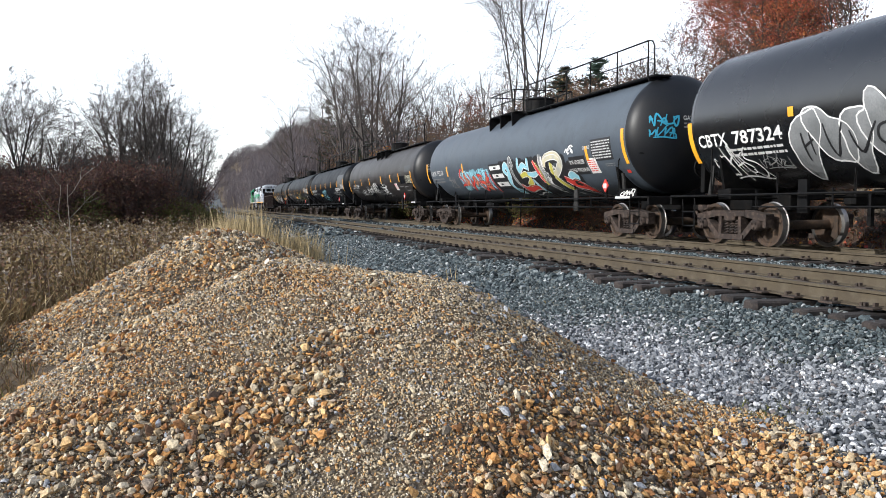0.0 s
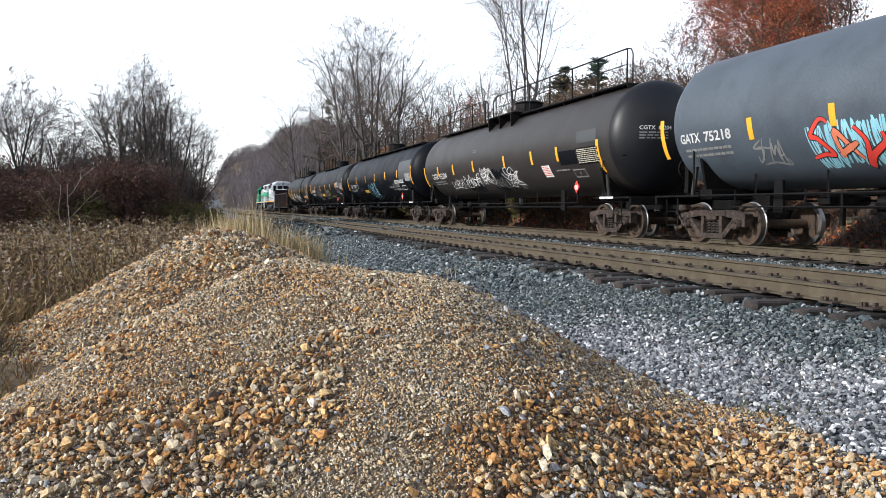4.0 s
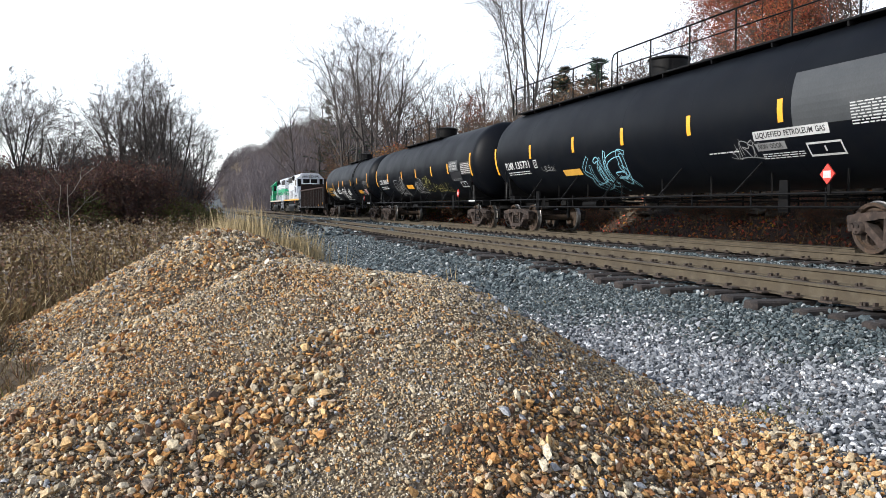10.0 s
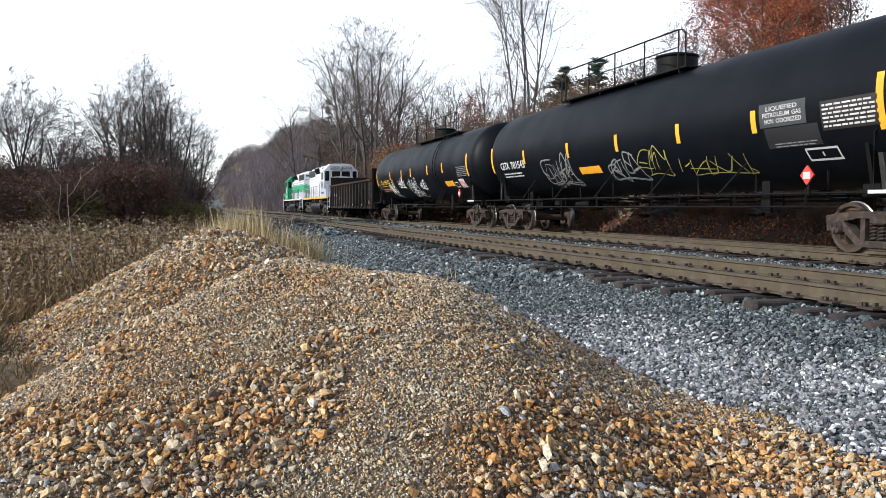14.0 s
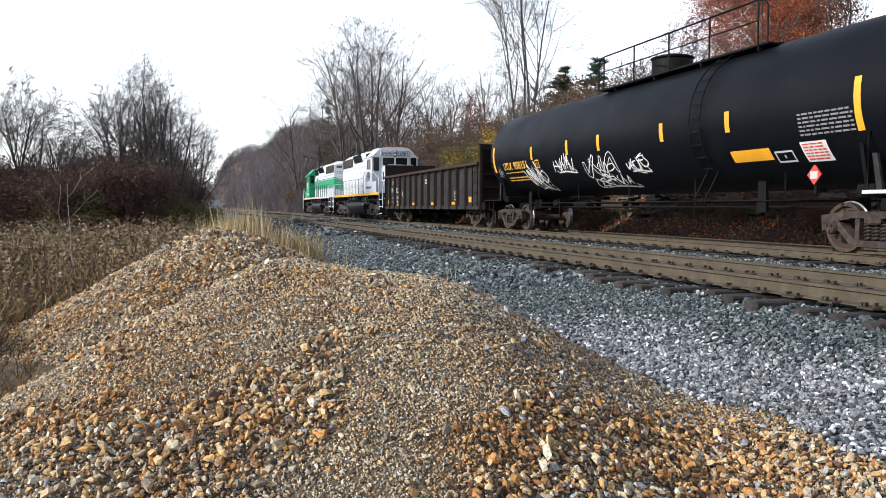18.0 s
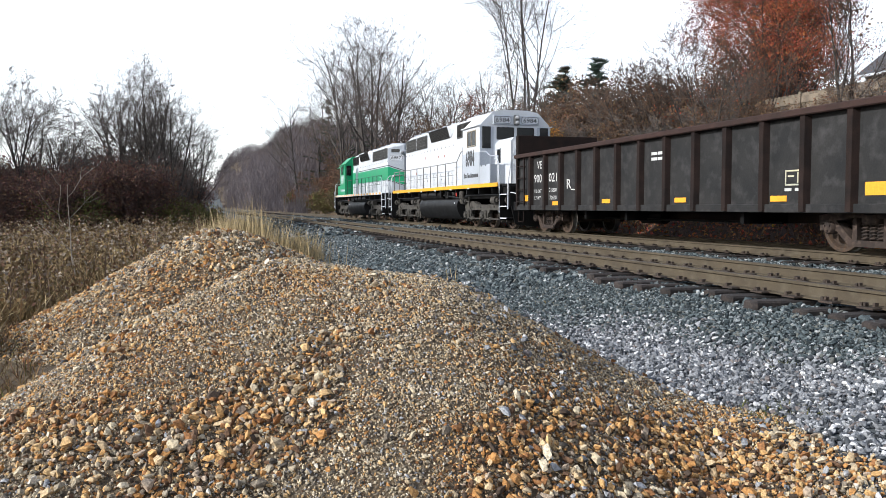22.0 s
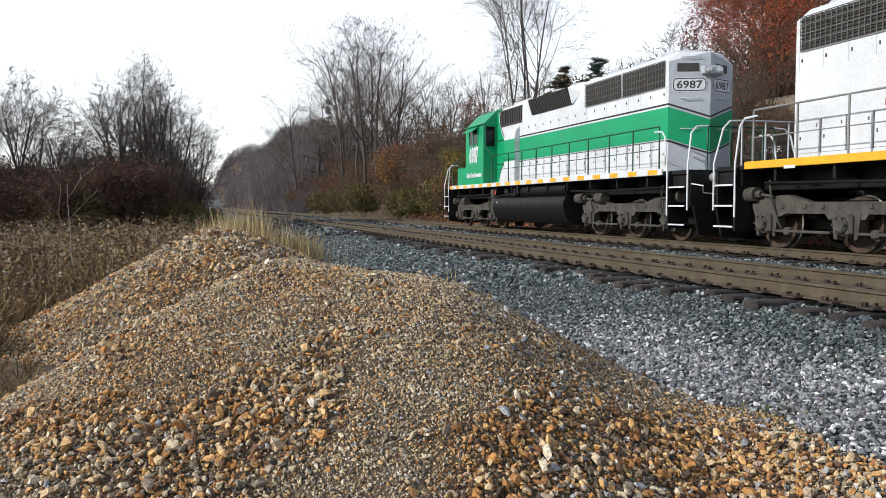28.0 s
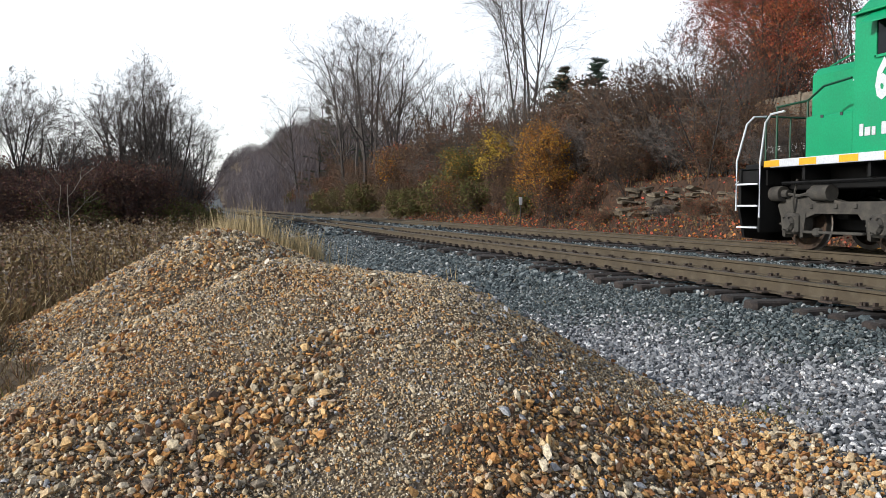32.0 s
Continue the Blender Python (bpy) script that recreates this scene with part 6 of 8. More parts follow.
    for s in (-1, 1):
        X = s * 1.5
        if not green:
            part("cab_panel", Geo().box((X + s * 0.003, 5.25, 2.35), (0.006, 2.08, 1.28)), M["loco_grey"], lo, "light grey cab side panel")
        # side window with two panes, frame and sunshade
        fr = Geo()
        for cy, cz, sy, sz in ((5.35, 3.86, 1.04, 0.05), (5.35, 3.26, 1.04, 0.05), (5.85, 3.56, 0.05, 0.64), (4.85, 3.56, 0.05, 0.64), (5.35, 3.56, 0.05, 0.6)):
            fr.box((X + s * 0.012, cy, cz), (0.035, sy, sz), 0.005)
        w = part("side_window", fr, M["board_tan"] if not green else cabp, lo)
        for y in (5.1, 5.6):
            part("pane", Geo().box((X + s * 0.004, y, 3.56), (0.01, 0.44, 0.55)), M["cab_glass"], w)
        if green:
            part("sunshade", Geo().prism([(X + s * 0.01, 3.98), (X + s * 0.28, 3.78), (X + s * 0.28, 3.76), (X + s * 0.01, 3.94)], "y", 4.75, 5.95), cabp, lo)
        low, back = (2.6, 0.0) if green else (2.5, 0.18)
        at = (lambda a, b: (X + s * 0.009, 5.85 - back - a, low + b)) if s < 0 else (lambda a, b: (X + s * 0.009, 4.8 - back + a, low + b))
        part("lettering", plane_text(number, (1.08, 0.58), at, wht if green else M["dark_letter"], 0.045), None, lo, "large road number")
        g = Geo()
        rr = random.Random(3)
        y = 0.0
        while y < 1.75:
            wd = rr.uniform(0.07, 0.12)
            tall = rr.choice((0.14, 0.14, 0.2))
            y0 = (6.15 - y) if s < 0 else (4.4 + y)
            g.box((X + s * 0.008, y0 - wd / 2 if s < 0 else y0 + wd / 2, 2.0 + tall / 2), (0.006, wd, tall))
            y += wd + (0.03 if rr.random() < 0.8 else 0.12)
        tagged(part("railroad_name", g, wht if green else M["dark_letter"], lo), "row of plain letter-sized bars", kind="stuff")
        # rear cab door window, on the cab's back wall beside the hood
        part("door_window", Geo().box((s * 1.22, 4.19, 3.55), (0.36, 0.03, 0.75), 0.04), M["cab_glass"], lo)
        part("front_door_window", Geo().box((s * 1.22, 6.31, 3.55), (0.36, 0.03, 0.85), 0.06), M["cab_glass"], lo)
        if not green:
            part("front_panel", Geo().box((s * 1.2, 6.303, 3.1), (0.56, 0.008, 1.75)), M["loco_grey"], lo)
        # box beside the nose
        part("battery_box", Geo().box((s * 1.17, 6.85, 2.08), (0.66, 1.1, 0.74), 0.02), cabp if green else M["loco_grey"], lo)
        for y in (6.55, 7.0):
            part("hinge", Geo().box((s * 1.505, y, 2.42), (0.02, 0.06, 0.05)), M["dark_letter"], lo)
        # flat black plate stands in for the darkness inside an opening
        part("sand_hatch", Geo().box((s * 0.853, 6.72, 2.78), (0.02, 0.36, 0.52), 0.008), M["loco_black"], lo, "black plate for the dark of a recess in the nose side")
        part("rain_ledge", Geo().box((s * 0.87, 6.72, 3.08), (0.05, 0.46, 0.03)), wht, lo)
        fl = Geo().prism([(s * 1.2, 1.2), (s * 1.36, 1.14), (s * 1.44, 1.0), (s * 1.46, 0.85), (s * 1.42, 0.66), (s * 1.3, 0.42), (s * 1.1, 0.28), (0, 0.25), (0, 1.2)], "y", -2.8, 3.3)
        part("fuel_tank", fl, blk, lo, "black fuel tank", smooth=radians(35))
        part("air_reservoir", Geo().tube([(s * 1.18, -2.75, 1.38), (s * 1.18, 0.8, 1.38)], 0.2, 14), blk, lo, smooth=radians(40))
        part("tank_gauge", Geo().box((s * 1.43, 2.9, 0.95), (0.03, 0.14, 0.14), 0.02), wht, lo)
        part("piping", Geo().tube([(s * 1.3, 0.9, 1.35), (s * 1.3, 3.2, 1.2), (s * 1.2, 4.2, 1.25)], 0.04, 6), blk, lo)
        part("piping", Geo().tube([(s * 1.35, -3.1, 1.3), (s * 1.3, -5, 1.25), (s * 1.25, -8, 1.3)], 0.03, 6), blk, lo)
        part("piping", Geo().tube([(s * 1.3, 4.0, 1.3), (s * 1.3, 8.2, 1.28)], 0.03, 6), blk, lo)
        part("air_valve", Geo().box((s * 1.25, 1.5, 1.35), (0.25, 0.35, 0.3), 0.03), blk, lo)
        part("air_valve", Geo().box((s * 1.25, 2.3, 1.4), (0.2, 0.25, 0.25), 0.06), blk, lo)
        part("filter_drum", Geo().lathe([(1.16, 0.0), (1.16, 0.11), (1.2, 0.13), (1.46, 0.13), (1.5, 0.1), (1.5, 0.0)], "z", 12, (s * 1.3, 3.55, 0)), M["truck_grey"], lo, smooth=radians(40))
        part("emergency_handle", Geo().box((s * 1.42, 3.1, 1.36), (0.03, 0.07, 0.16), 0.01), M["red_paint"], lo, "red fuel cut-off handle")
        for y in (-7.9, -4.3, 4.2, 7.9):
            part("sand_hose", Geo().tube([(s * 1.22, y, 1.35), (s * 1.24, y + 0.08, 0.95), (s * 1.12, y + 0.16, 0.5), (s * 0.95, y + 0.2, 0.25)], 0.022, 6), M["truck_grey"], lo)
        part("deck_bracket", Geo().box((s * 1.44, 0.85, 1.42), (0.06, 0.12, 0.36), 0.01), blk, lo)
    # windscreen, boards, lamps
    ws = Geo()
    for x in (-0.43, 0.43):
        ws.box((x, 6.315, 3.72), (0.74, 0.03, 0.48), 0.05)
    part("windscreen", ws, M["cab_glass"], lo)
    board = Geo().box((0, 6.34, 4.24), (1.95, 0.1, 0.38), 0.03)
    # on the white engine the board is greyed to carry the front's shade
    part("number_board", board, M["loco_grey"] if not green else cabp, lo)
    for s in (-1, 1):
        cx = s * 0.58
        pg = Geo()
        rounded_plate(pg, lambda a, b: (cx - 0.36 + a, 6.395, 4.1 + b), 0.72, 0.28, 0.08, 0)
        part("number_plate", pg, M["dark_letter"], lo)
        pg = Geo()
        rounded_plate(pg, lambda a, b: (cx - 0.34 + a, 6.398, 4.12 + b), 0.68, 0.24, 0.07, 0)
        part("number_plate", pg, wht, lo)
        part("lettering", plane_text(number, (0.58, 0.17), lambda a, b: (cx + 0.29 - a, 6.402, 4.155 + b), M["dark_letter"]), None, lo)
        # long-hood end boards on the two slanting faces
        p, q = Vector((s * 0.92, -7.6, 0)), Vector((0, -8.0, 0))
        d = (q - p).normalized() if s < 0 else (p - q).normalized()
        st = p if s < 0 else q
        nrm = Vector((s * 0.4, -0.92, 0)).normalized()
        for off, w, hh, r, mt in ((0.010, 0.84, 0.36, 0.11, "loco_white"), (0.012, 0.80, 0.32, 0.1, "dark_letter"), (0.014, 0.75, 0.27, 0.08, "loco_white")):
            pg = Geo()
            rounded_plate(pg, lambda a, b: tuple(st + d * (0.5 - w / 2 + a) + nrm * off + Vector((0, 0, 3.83 - hh / 2 + b))), w, hh, r, 0)
            part("number_plate", pg, M[mt], lo)
        part("lettering", plane_text(number, (0.62, 0.18), lambda a, b: tuple(st + d * (0.19 + a) + nrm * 0.017 + Vector((0, 0, 3.74 + b))), M["dark_letter"]), None, lo)
        part("vent_louvre", Geo().add([tuple(st + d * a + nrm * 0.01 + Vector((0, 0, z))) for a, z in ((0.2, 4.15), (0.72, 4.15), (0.72, 4.35), (0.2, 4.35))], [(0, 1, 2, 3)]), M["grille"], lo)
        for z in (4.5, 3.5, 2.75):
            a, b = st + d * 0.3 + nrm * 0.07 + Vector((0, 0, z)), st + d * 0.7 + nrm * 0.07 + Vector((0, 0, z))
            part("grab_iron", Geo().tube([a - nrm * 0.07, a, b, b - nrm * 0.07], 0.012, 5), M["loco_white"], lo)
    for y, z, way in ((6.42, 4.24, 1), (-8.05, 4.15, -1)):
        hl = Geo().box((0, y, z), (0.24 if way > 0 else 0.6, 0.16, 0.42 if way > 0 else 0.26), 0.05)
        hd = part("headlight", hl, M["dark_letter"] if not green and way > 0 else M["loco_grey"] if way < 0 else cabp, lo)
        for k in (-1, 1):
            c = (0, z + k * 0.1) if way > 0 else (k * 0.15, z)
            part("lens", Geo().lathe([(y + way * 0.13, 0.0), (y + way * 0.12, 0.075), (y + way * 0.07, 0.085), (y + way * 0.05, 0.09)], "y", 14, (c[0], 0, c[1])), M["lamp_glass"], hd)
    # low nose
    nz = [(-0.85, 1.69), (-0.85, 3.3), (-0.72, 3.44), (0.72, 3.44), (0.85, 3.3), (0.85, 1.69)]
    g = Geo().prism(nz, "y", 6.3, 7.95)
    g.prism([(-0.72, 3.44), (-0.85, 3.3), (-0.85, 1.69), (0.85, 1.69), (0.85, 3.3), (0.72, 3.44)], "y", 7.95, 7.98)
    g.add([(-0.85, 7.96, 1.69), (-0.85, 7.96, 3.3), (0, 8.22, 3.36), (0, 8.22, 1.69), (0.85, 7.96, 1.69), (0.85, 7.96, 3.3), (0, 7.9, 3.44)], [(0, 1, 2, 3), (3, 2, 5, 4), (1, 6, 2), (2, 6, 5), (0, 3, 4)])
    part("short_hood", g, cabp if green else body, lo)
    if not green:
        for s in (-1, 1):
            for k in range(3):
                a, b = 0.1 + 0.28 * k, 0.24 + 0.28 * k
                y_of = lambda x: 8.23 - (abs(x) / 0.85) * 0.26
                q = Geo().add([(s * a, y_of(a), 2.2 + 0.25 * k), (s * b, y_of(b), 2.2 + 0.25 * k), (s * (b - 0.1), y_of(b - 0.1), 3.0), (s * max(0, a - 0.1), y_of(max(0, a - 0.1)), 3.0)], [(0, 1, 2, 3)])
                part("nose_stripe", q, M["loco_grey"], lo, "faded grey nose stripe")
    part("nose_light", Geo().lathe([(8.25, 0.0), (8.26, 0.1), (8.15, 0.13), (8.1, 0.13)], "y", 14, (-0.0, 0, 2.2)), M["lamp_glass"], lo)
    # pilots, steps and end rails
    for w in (-1, 1):
        e = w * 9.3
        p = Geo().box((0, e, 1.2), (2.9, 0.08, 0.8), 0.02)
        p.prism([(-1.4, 0.85), (1.4, 0.85), (1.25, 0.2), (0.5, 0.12), (-0.5, 0.12), (-1.25, 0.2)], "y", e + w * 0.05, e + w * 0.12)
        p.box((0, e - w * 0.4, 1.4), (2.8, 0.8, 0.3))
        part("pilot", p, blk, lo)
        part("coupler", coupler_geo(w * 9.75, w), M["truck_iron"], lo)
        part("ditch_lamp", Geo().lathe([(e + w * 0.2, 0.0), (e + w * 0.19, 0.09), (e + w * 0.1, 0.11), (e + w * 0.02, 0.1)], "y", 12, (-0.85, 0, 1.5)), M["lamp_glass"], lo)
        part("ditch_lamp", Geo().lathe([(e + w * 0.2, 0.0), (e + w * 0.19, 0.09), (e + w * 0.1, 0.11), (e + w * 0.02, 0.1)], "y", 12, (0.85, 0, 1.5)), M["lamp_glass"], lo)
        hose = Geo()
        for x in (-0.6, -0.4, 0.4, 0.6):
            hose.tube([(x, e + w * 0.08, 1.0), (x, e + w * 0.2, 0.85), (x * 0.9, e + w * 0.26, 0.55)], 0.025, 6)
        part("air_hose", hose, blk, lo)
        for s in (-1, 1):
            st = Geo().box((s * 1.22, e - w * 0.72, 0.98), (0.62, 0.05, 1.3)).box((s * 0.95, e - w * 0.35, 0.98), (0.05, 0.75, 1.3))
            for z in (0.42, 0.85, 1.28):
                st.box((s * 1.22, e - w * 0.36, z), (0.6, 0.66, 0.035))
            well = part("step_well", st, blk, lo)
            for z in (0.42, 0.85, 1.28):
                part("step_edge", Geo().box((s * 1.53, e - w * 0.36, z), (0.025, 0.62, 0.035)), wht, well, "white step edge")
            hr = Geo().tube([(s * 1.54, e - w * 0.74, 0.62), (s * 1.54, e - w * 0.74, 1.7), (s * 1.53, e - w * 0.86, 2.45), (s * 1.52, e - w * 1.0, 2.6), (s * 1.5, e - w * 1.35, 2.62)], 0.022, 6)
            part("grab_rail", hr, wht, lo, "white step handrail")
            hr = Geo().tube([(s * 1.5, e + w * 0.02, 0.75), (s * 1.5, e + w * 0.02, 1.75), (s * 1.35, e - w * 0.08, 2.5), (s * 1.2, e - w * 0.1, 2.65), (s * 0.9, e - w * 0.1, 2.67)], 0.022, 6)
            part("grab_rail", hr, wht, lo, "white step handrail")
            part("cut_lever", Geo().tube([(s * 1.42, e + w * 0.05, 1.35), (s * 1.3, e + w * 0.32, 1.3), (s * 1.1, e + w * 0.05, 1.15), (s * 0.2, e + w * 0.08, 1.05)], 0.014, 5), wht, lo)
        er = Geo().tube([(-0.9, e - w * 0.1, 2.67), (0.9, e - w * 0.1, 2.67)], 0.02, 6)
        for x in (-0.9, -0.3, 0.3, 0.9):
            er.tube([(x, e - w * 0.1, 1.65), (x, e - w * 0.1, 2.67)], 0.02, 6)
        part("end_rail", er, railp, lo)
    # side handrails
    for s in (-1, 1):
        for y in list(np.arange(-8.1, 2.0, 1.22)) + [3.3]:
            part("handrail_post", Geo().tube([(s * 1.47, y, 1.6), (s * 1.47, y, 2.74)], 0.022, 6), railp if green else M["dull_paint"], lo)
        part("handrail", Geo().tube([(s * 1.47, -8.1, 2.74), (s * 1.47, 3.3, 2.74), (s * 1.49, 3.9, 3.1), (s * 1.5, 4.15, 3.15)], 0.02, 6), railp if green else M["dull_paint"], lo)
        part("handrail", Geo().tube([(s * 1.47, -8.1, 2.2), (s * 1.47, 3.3, 2.2)], 0.012, 5), railp if green else M["dull_paint"], lo)
        nr = Geo().tube([(s * 1.5, 6.35, 3.0), (s * 1.48, 7.0, 2.95), (s * 1.46, 7.4, 2.75), (s * 1.46, 8.2, 2.72)], 0.022, 6)
        for y in (7.4, 8.2):
            nr.tube([(s * 1.46, y, 1.65), (s * 1.46, y, 2.74)], 0.022, 6)
        part("nose_rail", nr, railp, lo)
        if green:
            part("top_grab", Geo().tube([(s * 0.7, 6.35, 3.62), (s * 0.7, 7.2, 3.58), (s * 0.7, 7.7, 3.45)], 0.018, 5), cabp, lo)
    for y in (-6.0, 6.0):
        loco_truck(lo, y)
    return lo


WHITE_Y, GREEN_Y = 147.9, 167.5
white_loco = locomotive(pose(FAR_TRACK, WHITE_Y, 0, 0, 0, 180), "6984", "white", "white and grey diesel locomotive with yellow deck stripe")
green_loco = locomotive(pose(FAR_TRACK, GREEN_Y, 0), "6987", "green", "green and white diesel locomotive with chevron end")
ROLLING += [(white_loco, WHITE_Y, 180), (green_loco, GREEN_Y, 0)]
# ---- rock ledge, leaf litter, fence, houses, marker post ----
M["ledge"] = material("tan_grey_ledge_rock", (0.15, 0.12, 0.085), 0.95, second=(0.06, 0.048, 0.038), scale=1.4, fine=14, bump=0.7, third=(0.06, 0.065, 0.035), patch=0.5, per_piece=0.3, bump_dist=0.03)
M["board"] = material("weathered_fence_board", (0.20, 0.165, 0.125), 0.9, second=(0.13, 0.105, 0.08), scale=3, fine=30, bump=0.3, per_piece=0.2)
M["post_dark"] = material("dark_post", (0.03, 0.027, 0.025), 0.8, fine=30, bump=0.1)
M["shingle"] = material("grey_shingle_roof", (0.075, 0.075, 0.085), 0.9, second=(0.055, 0.055, 0.062), scale=2, fine=20, bump=0.4)
M["siding"] = material("cream_siding", (0.5, 0.46, 0.38), 0.8, second=(0.44, 0.4, 0.33), scale=1, fine=20, bump=0.1)


def bank_shift(y):
    return (float(fbm(np.array([y * 0.11]), np.array([3.1]), 2)[0]) - 0.5) * 2.2


rk = random.Random(17)
ledge = thing("rock_ledge", pose(0, 0, 0), "layered tan-grey rock ledge in the railway cutting", "rock ledge", kind="structure")
slab_meshes = []
for k in range(8):
    r = random.Random(200 + k)
    g = Geo().box((0, 0, 0), (1, 1, 1), 0.12)
    g.v = [(p[0] + r.uniform(-0.08, 0.08), p[1] + r.uniform(-0.1, 0.1), p[2] + r.uniform(-0.12, 0.12)) for p in g.v]
    slab_meshes.append(g.mesh("rock_slab", [M["ledge"]]))
count = 0
for course in (0, 5, 1, 4, 2, 3):
    y = 13.5 + rk.uniform(0, 1)
    while y < 37 and count < 295:
        w = rk.uniform(0.25, 0.95)
        if rk.random() < (0.82 if y < 34 else 0.5) and float(fbm(np.array([y * 0.4]), np.array([course * 0.5]), 71)[0]) > 0.3:
            tall = rk.uniform(0.05, 0.2)
            z = 0.2 + course * 0.24 + rk.uniform(-0.08, 0.08) + 0.15 * math.sin(y * 0.5)
            x = 16.5 + 0.14 * course - bank_shift(y) + rk.uniform(-0.1, 0.22)
            s = part("rock_slab", slab_meshes[rk.randrange(8)], None, ledge)
            s.matrix_basis = Matrix.LocRotScale((x + 0.25, y, z), Euler((rk.gauss(0.05, 0.07), rk.gauss(0, 0.14), rk.gauss(0, 0.3))), (rk.uniform(0.5, 0.8), w, tall))
            count += 1
        y += w * rk.uniform(0.75, 1.2)
# loose rocks at the foot of the cutting, far down the line
far_rocks = Geo()
for _ in range(120):
    y = rk.uniform(48, 150)
    x, z = 14.9 + rk.uniform(0, 1.3), 0
    z = float(height(np.array([x]), np.array([y]))[0])
    s = rk.uniform(0.1, 0.45)
    g = Geo().box((x, y, z + s * 0.1), (s, s * rk.uniform(1, 2), s * 0.7), s * 0.15, rot=Euler((rk.gauss(0, 0.3), rk.gauss(0, 0.3), rk.uniform(0, 3))).to_matrix())
    far_rocks.add(g.v, g.f)
ob = part("loose_rocks", far_rocks, M["ledge"], ledge)
tagged(ob, "loose rocks at the foot of the bank", kind="stuff")

# fence of upright boards on top of the bank
FENCE_X = 21.0
fence = thing("board_fence", pose(FENCE_X, 0, 0), "weathered grey-brown board fence on top of the bank", "fence")
board = Geo().box((0, 0, 0.9), (0.025, 0.142, 1.8), 0.006).mesh("board", [M["board"]])
y, k = 5.0, 0
while y < 29.0:
    z = float(base_height(np.array([FENCE_X]), np.array([y]))[0])
    part("board", board, None, fence, m=Matrix.Translation((0, y, 3.15 + rk.uniform(-0.015, 0.015))))
    if k % 16 == 0:
        part("post", Geo().box((-0.07, 0, 0.4), (0.1, 0.1, 2.9), 0.01).mesh("post", [M["board"]]), None, fence, m=Matrix.Translation((0, y, 3.15)))
    y += 0.15
    k += 1
for z in (3.5, 4.72):
    part("rail", Geo().box((-0.035, 17.0, z), (0.04, 24.0, 0.1 if z < 4 else 0.26), 0.01), M["board"], fence)

# marker post beside the far track
sign = thing("marker_post", pose(14.6, 35.3, float(height(np.array([14.6]), np.array([35.3]))[0])), "dark lineside marker post with a white top", "marker post")
part("pole", Geo().tube([(0, 0, -0.1), (0.03, 0, 1.72)], 0.035, 8), M["post_dark"], sign)
part("plate", Geo().box((0.0, -0.05, 1.62), (0.17, 0.02, 0.36), 0.008), M["loco_white"], sign, "white plate")


def house(name, m, w, d, eave, ridge, wall, label, windows):
    """w along x, d along y; the ridge runs along y."""
    h = thing(name, m, label, "house")
    part("wall", Geo().prism([(-w / 2, -0.5), (w / 2, -0.5), (w / 2, eave), (0, ridge), (-w / 2, eave)], "y", -d / 2, d / 2), M[wall], h)
    for s in (-1, 1):
        part("roof", Geo().prism([(0, ridge + 0.18), (s * (w / 2 + 0.4), eave - 0.02), (s * (w / 2 + 0.4), eave - 0.18), (0, ridge + 0.02)], "y", -d / 2 - 0.4, d / 2 + 0.4), M["shingle"], h, "dark shingle roof")
        part("gutter", Geo().box((s * (w / 2 + 0.42), 0, eave - 0.1), (0.12, d + 0.8, 0.14), 0.02), M["loco_white"], h, "white gutter")
    for y, z in windows:
        win = part("window", Geo().box((-w / 2 - 0.03, y, z), (0.08, 1.0, 1.3), 0.01), M["loco_white"], h)
        part("pane", Geo().box((-w / 2 - 0.08, y, z), (0.02, 0.84, 1.14)), M["cab_glass"], win)
    return h


def lot(x, y):
    return float(height(np.array([x]), np.array([y]))[0])


house("house", pose(40, 29, lot(40, 29), 0, 0, 0), 9, 14, 4.3, 7.6, "siding", "cream house with grey shingle roof behind the fence", [(-4, 2.4), (0, 2.4), (4, 2.4)])
house("house", pose(30.5, 69, lot(30.5, 69), 0, 0, 0), 6, 7, 2.6, 4.1, "siding", "small cream outbuilding among the trees", [(0, 1.4)])
# ---- stones ----
def octa():
    v = np.array([(1, 0, 0), (-1, 0, 0), (0, 1, 0), (0, -1, 0), (0, 0, 1), (0, 0, -1)], float)
    return v, np.array([(0, 2, 4), (2, 1, 4), (1, 3, 4), (3, 0, 4), (2, 0, 5), (1, 2, 5), (3, 1, 5), (0, 3, 5)])


def block():
    v = np.array([(x, y, z) for z in (-1, 1) for x, y in ((-1, -1), (1, -1), (1, 1), (-1, 1))], float) * 0.62
    return v, np.array([(0, 2, 1), (0, 3, 2), (4, 5, 6), (4, 6, 7), (0, 1, 5), (0, 5, 4), (1, 2, 6), (1, 6, 5), (2, 3, 7), (2, 7, 6), (3, 0, 4), (3, 4, 7)])


def crag():
    """A twenty-sided stone, to be cut flat on some sides."""
    g = (1 + 5 ** 0.5) / 2
    v = np.array([(-1, g, 0), (1, g, 0), (-1, -g, 0), (1, -g, 0), (0, -1, g), (0, 1, g), (0, -1, -g), (0, 1, -g), (g, 0, -1), (g, 0, 1), (-g, 0, -1), (-g, 0, 1)], float)
    f = np.array([(0, 11, 5), (0, 5, 1), (0, 1, 7), (0, 7, 10), (0, 10, 11), (1, 5, 9), (5, 11, 4), (11, 10, 2), (10, 7, 6), (7, 1, 8), (3, 9, 4), (3, 4, 2), (3, 2, 6), (3, 6, 8), (3, 8, 9), (4, 9, 5), (2, 4, 11), (6, 2, 10), (8, 6, 7), (9, 8, 1)])
    return v / np.linalg.norm(v[0]), f


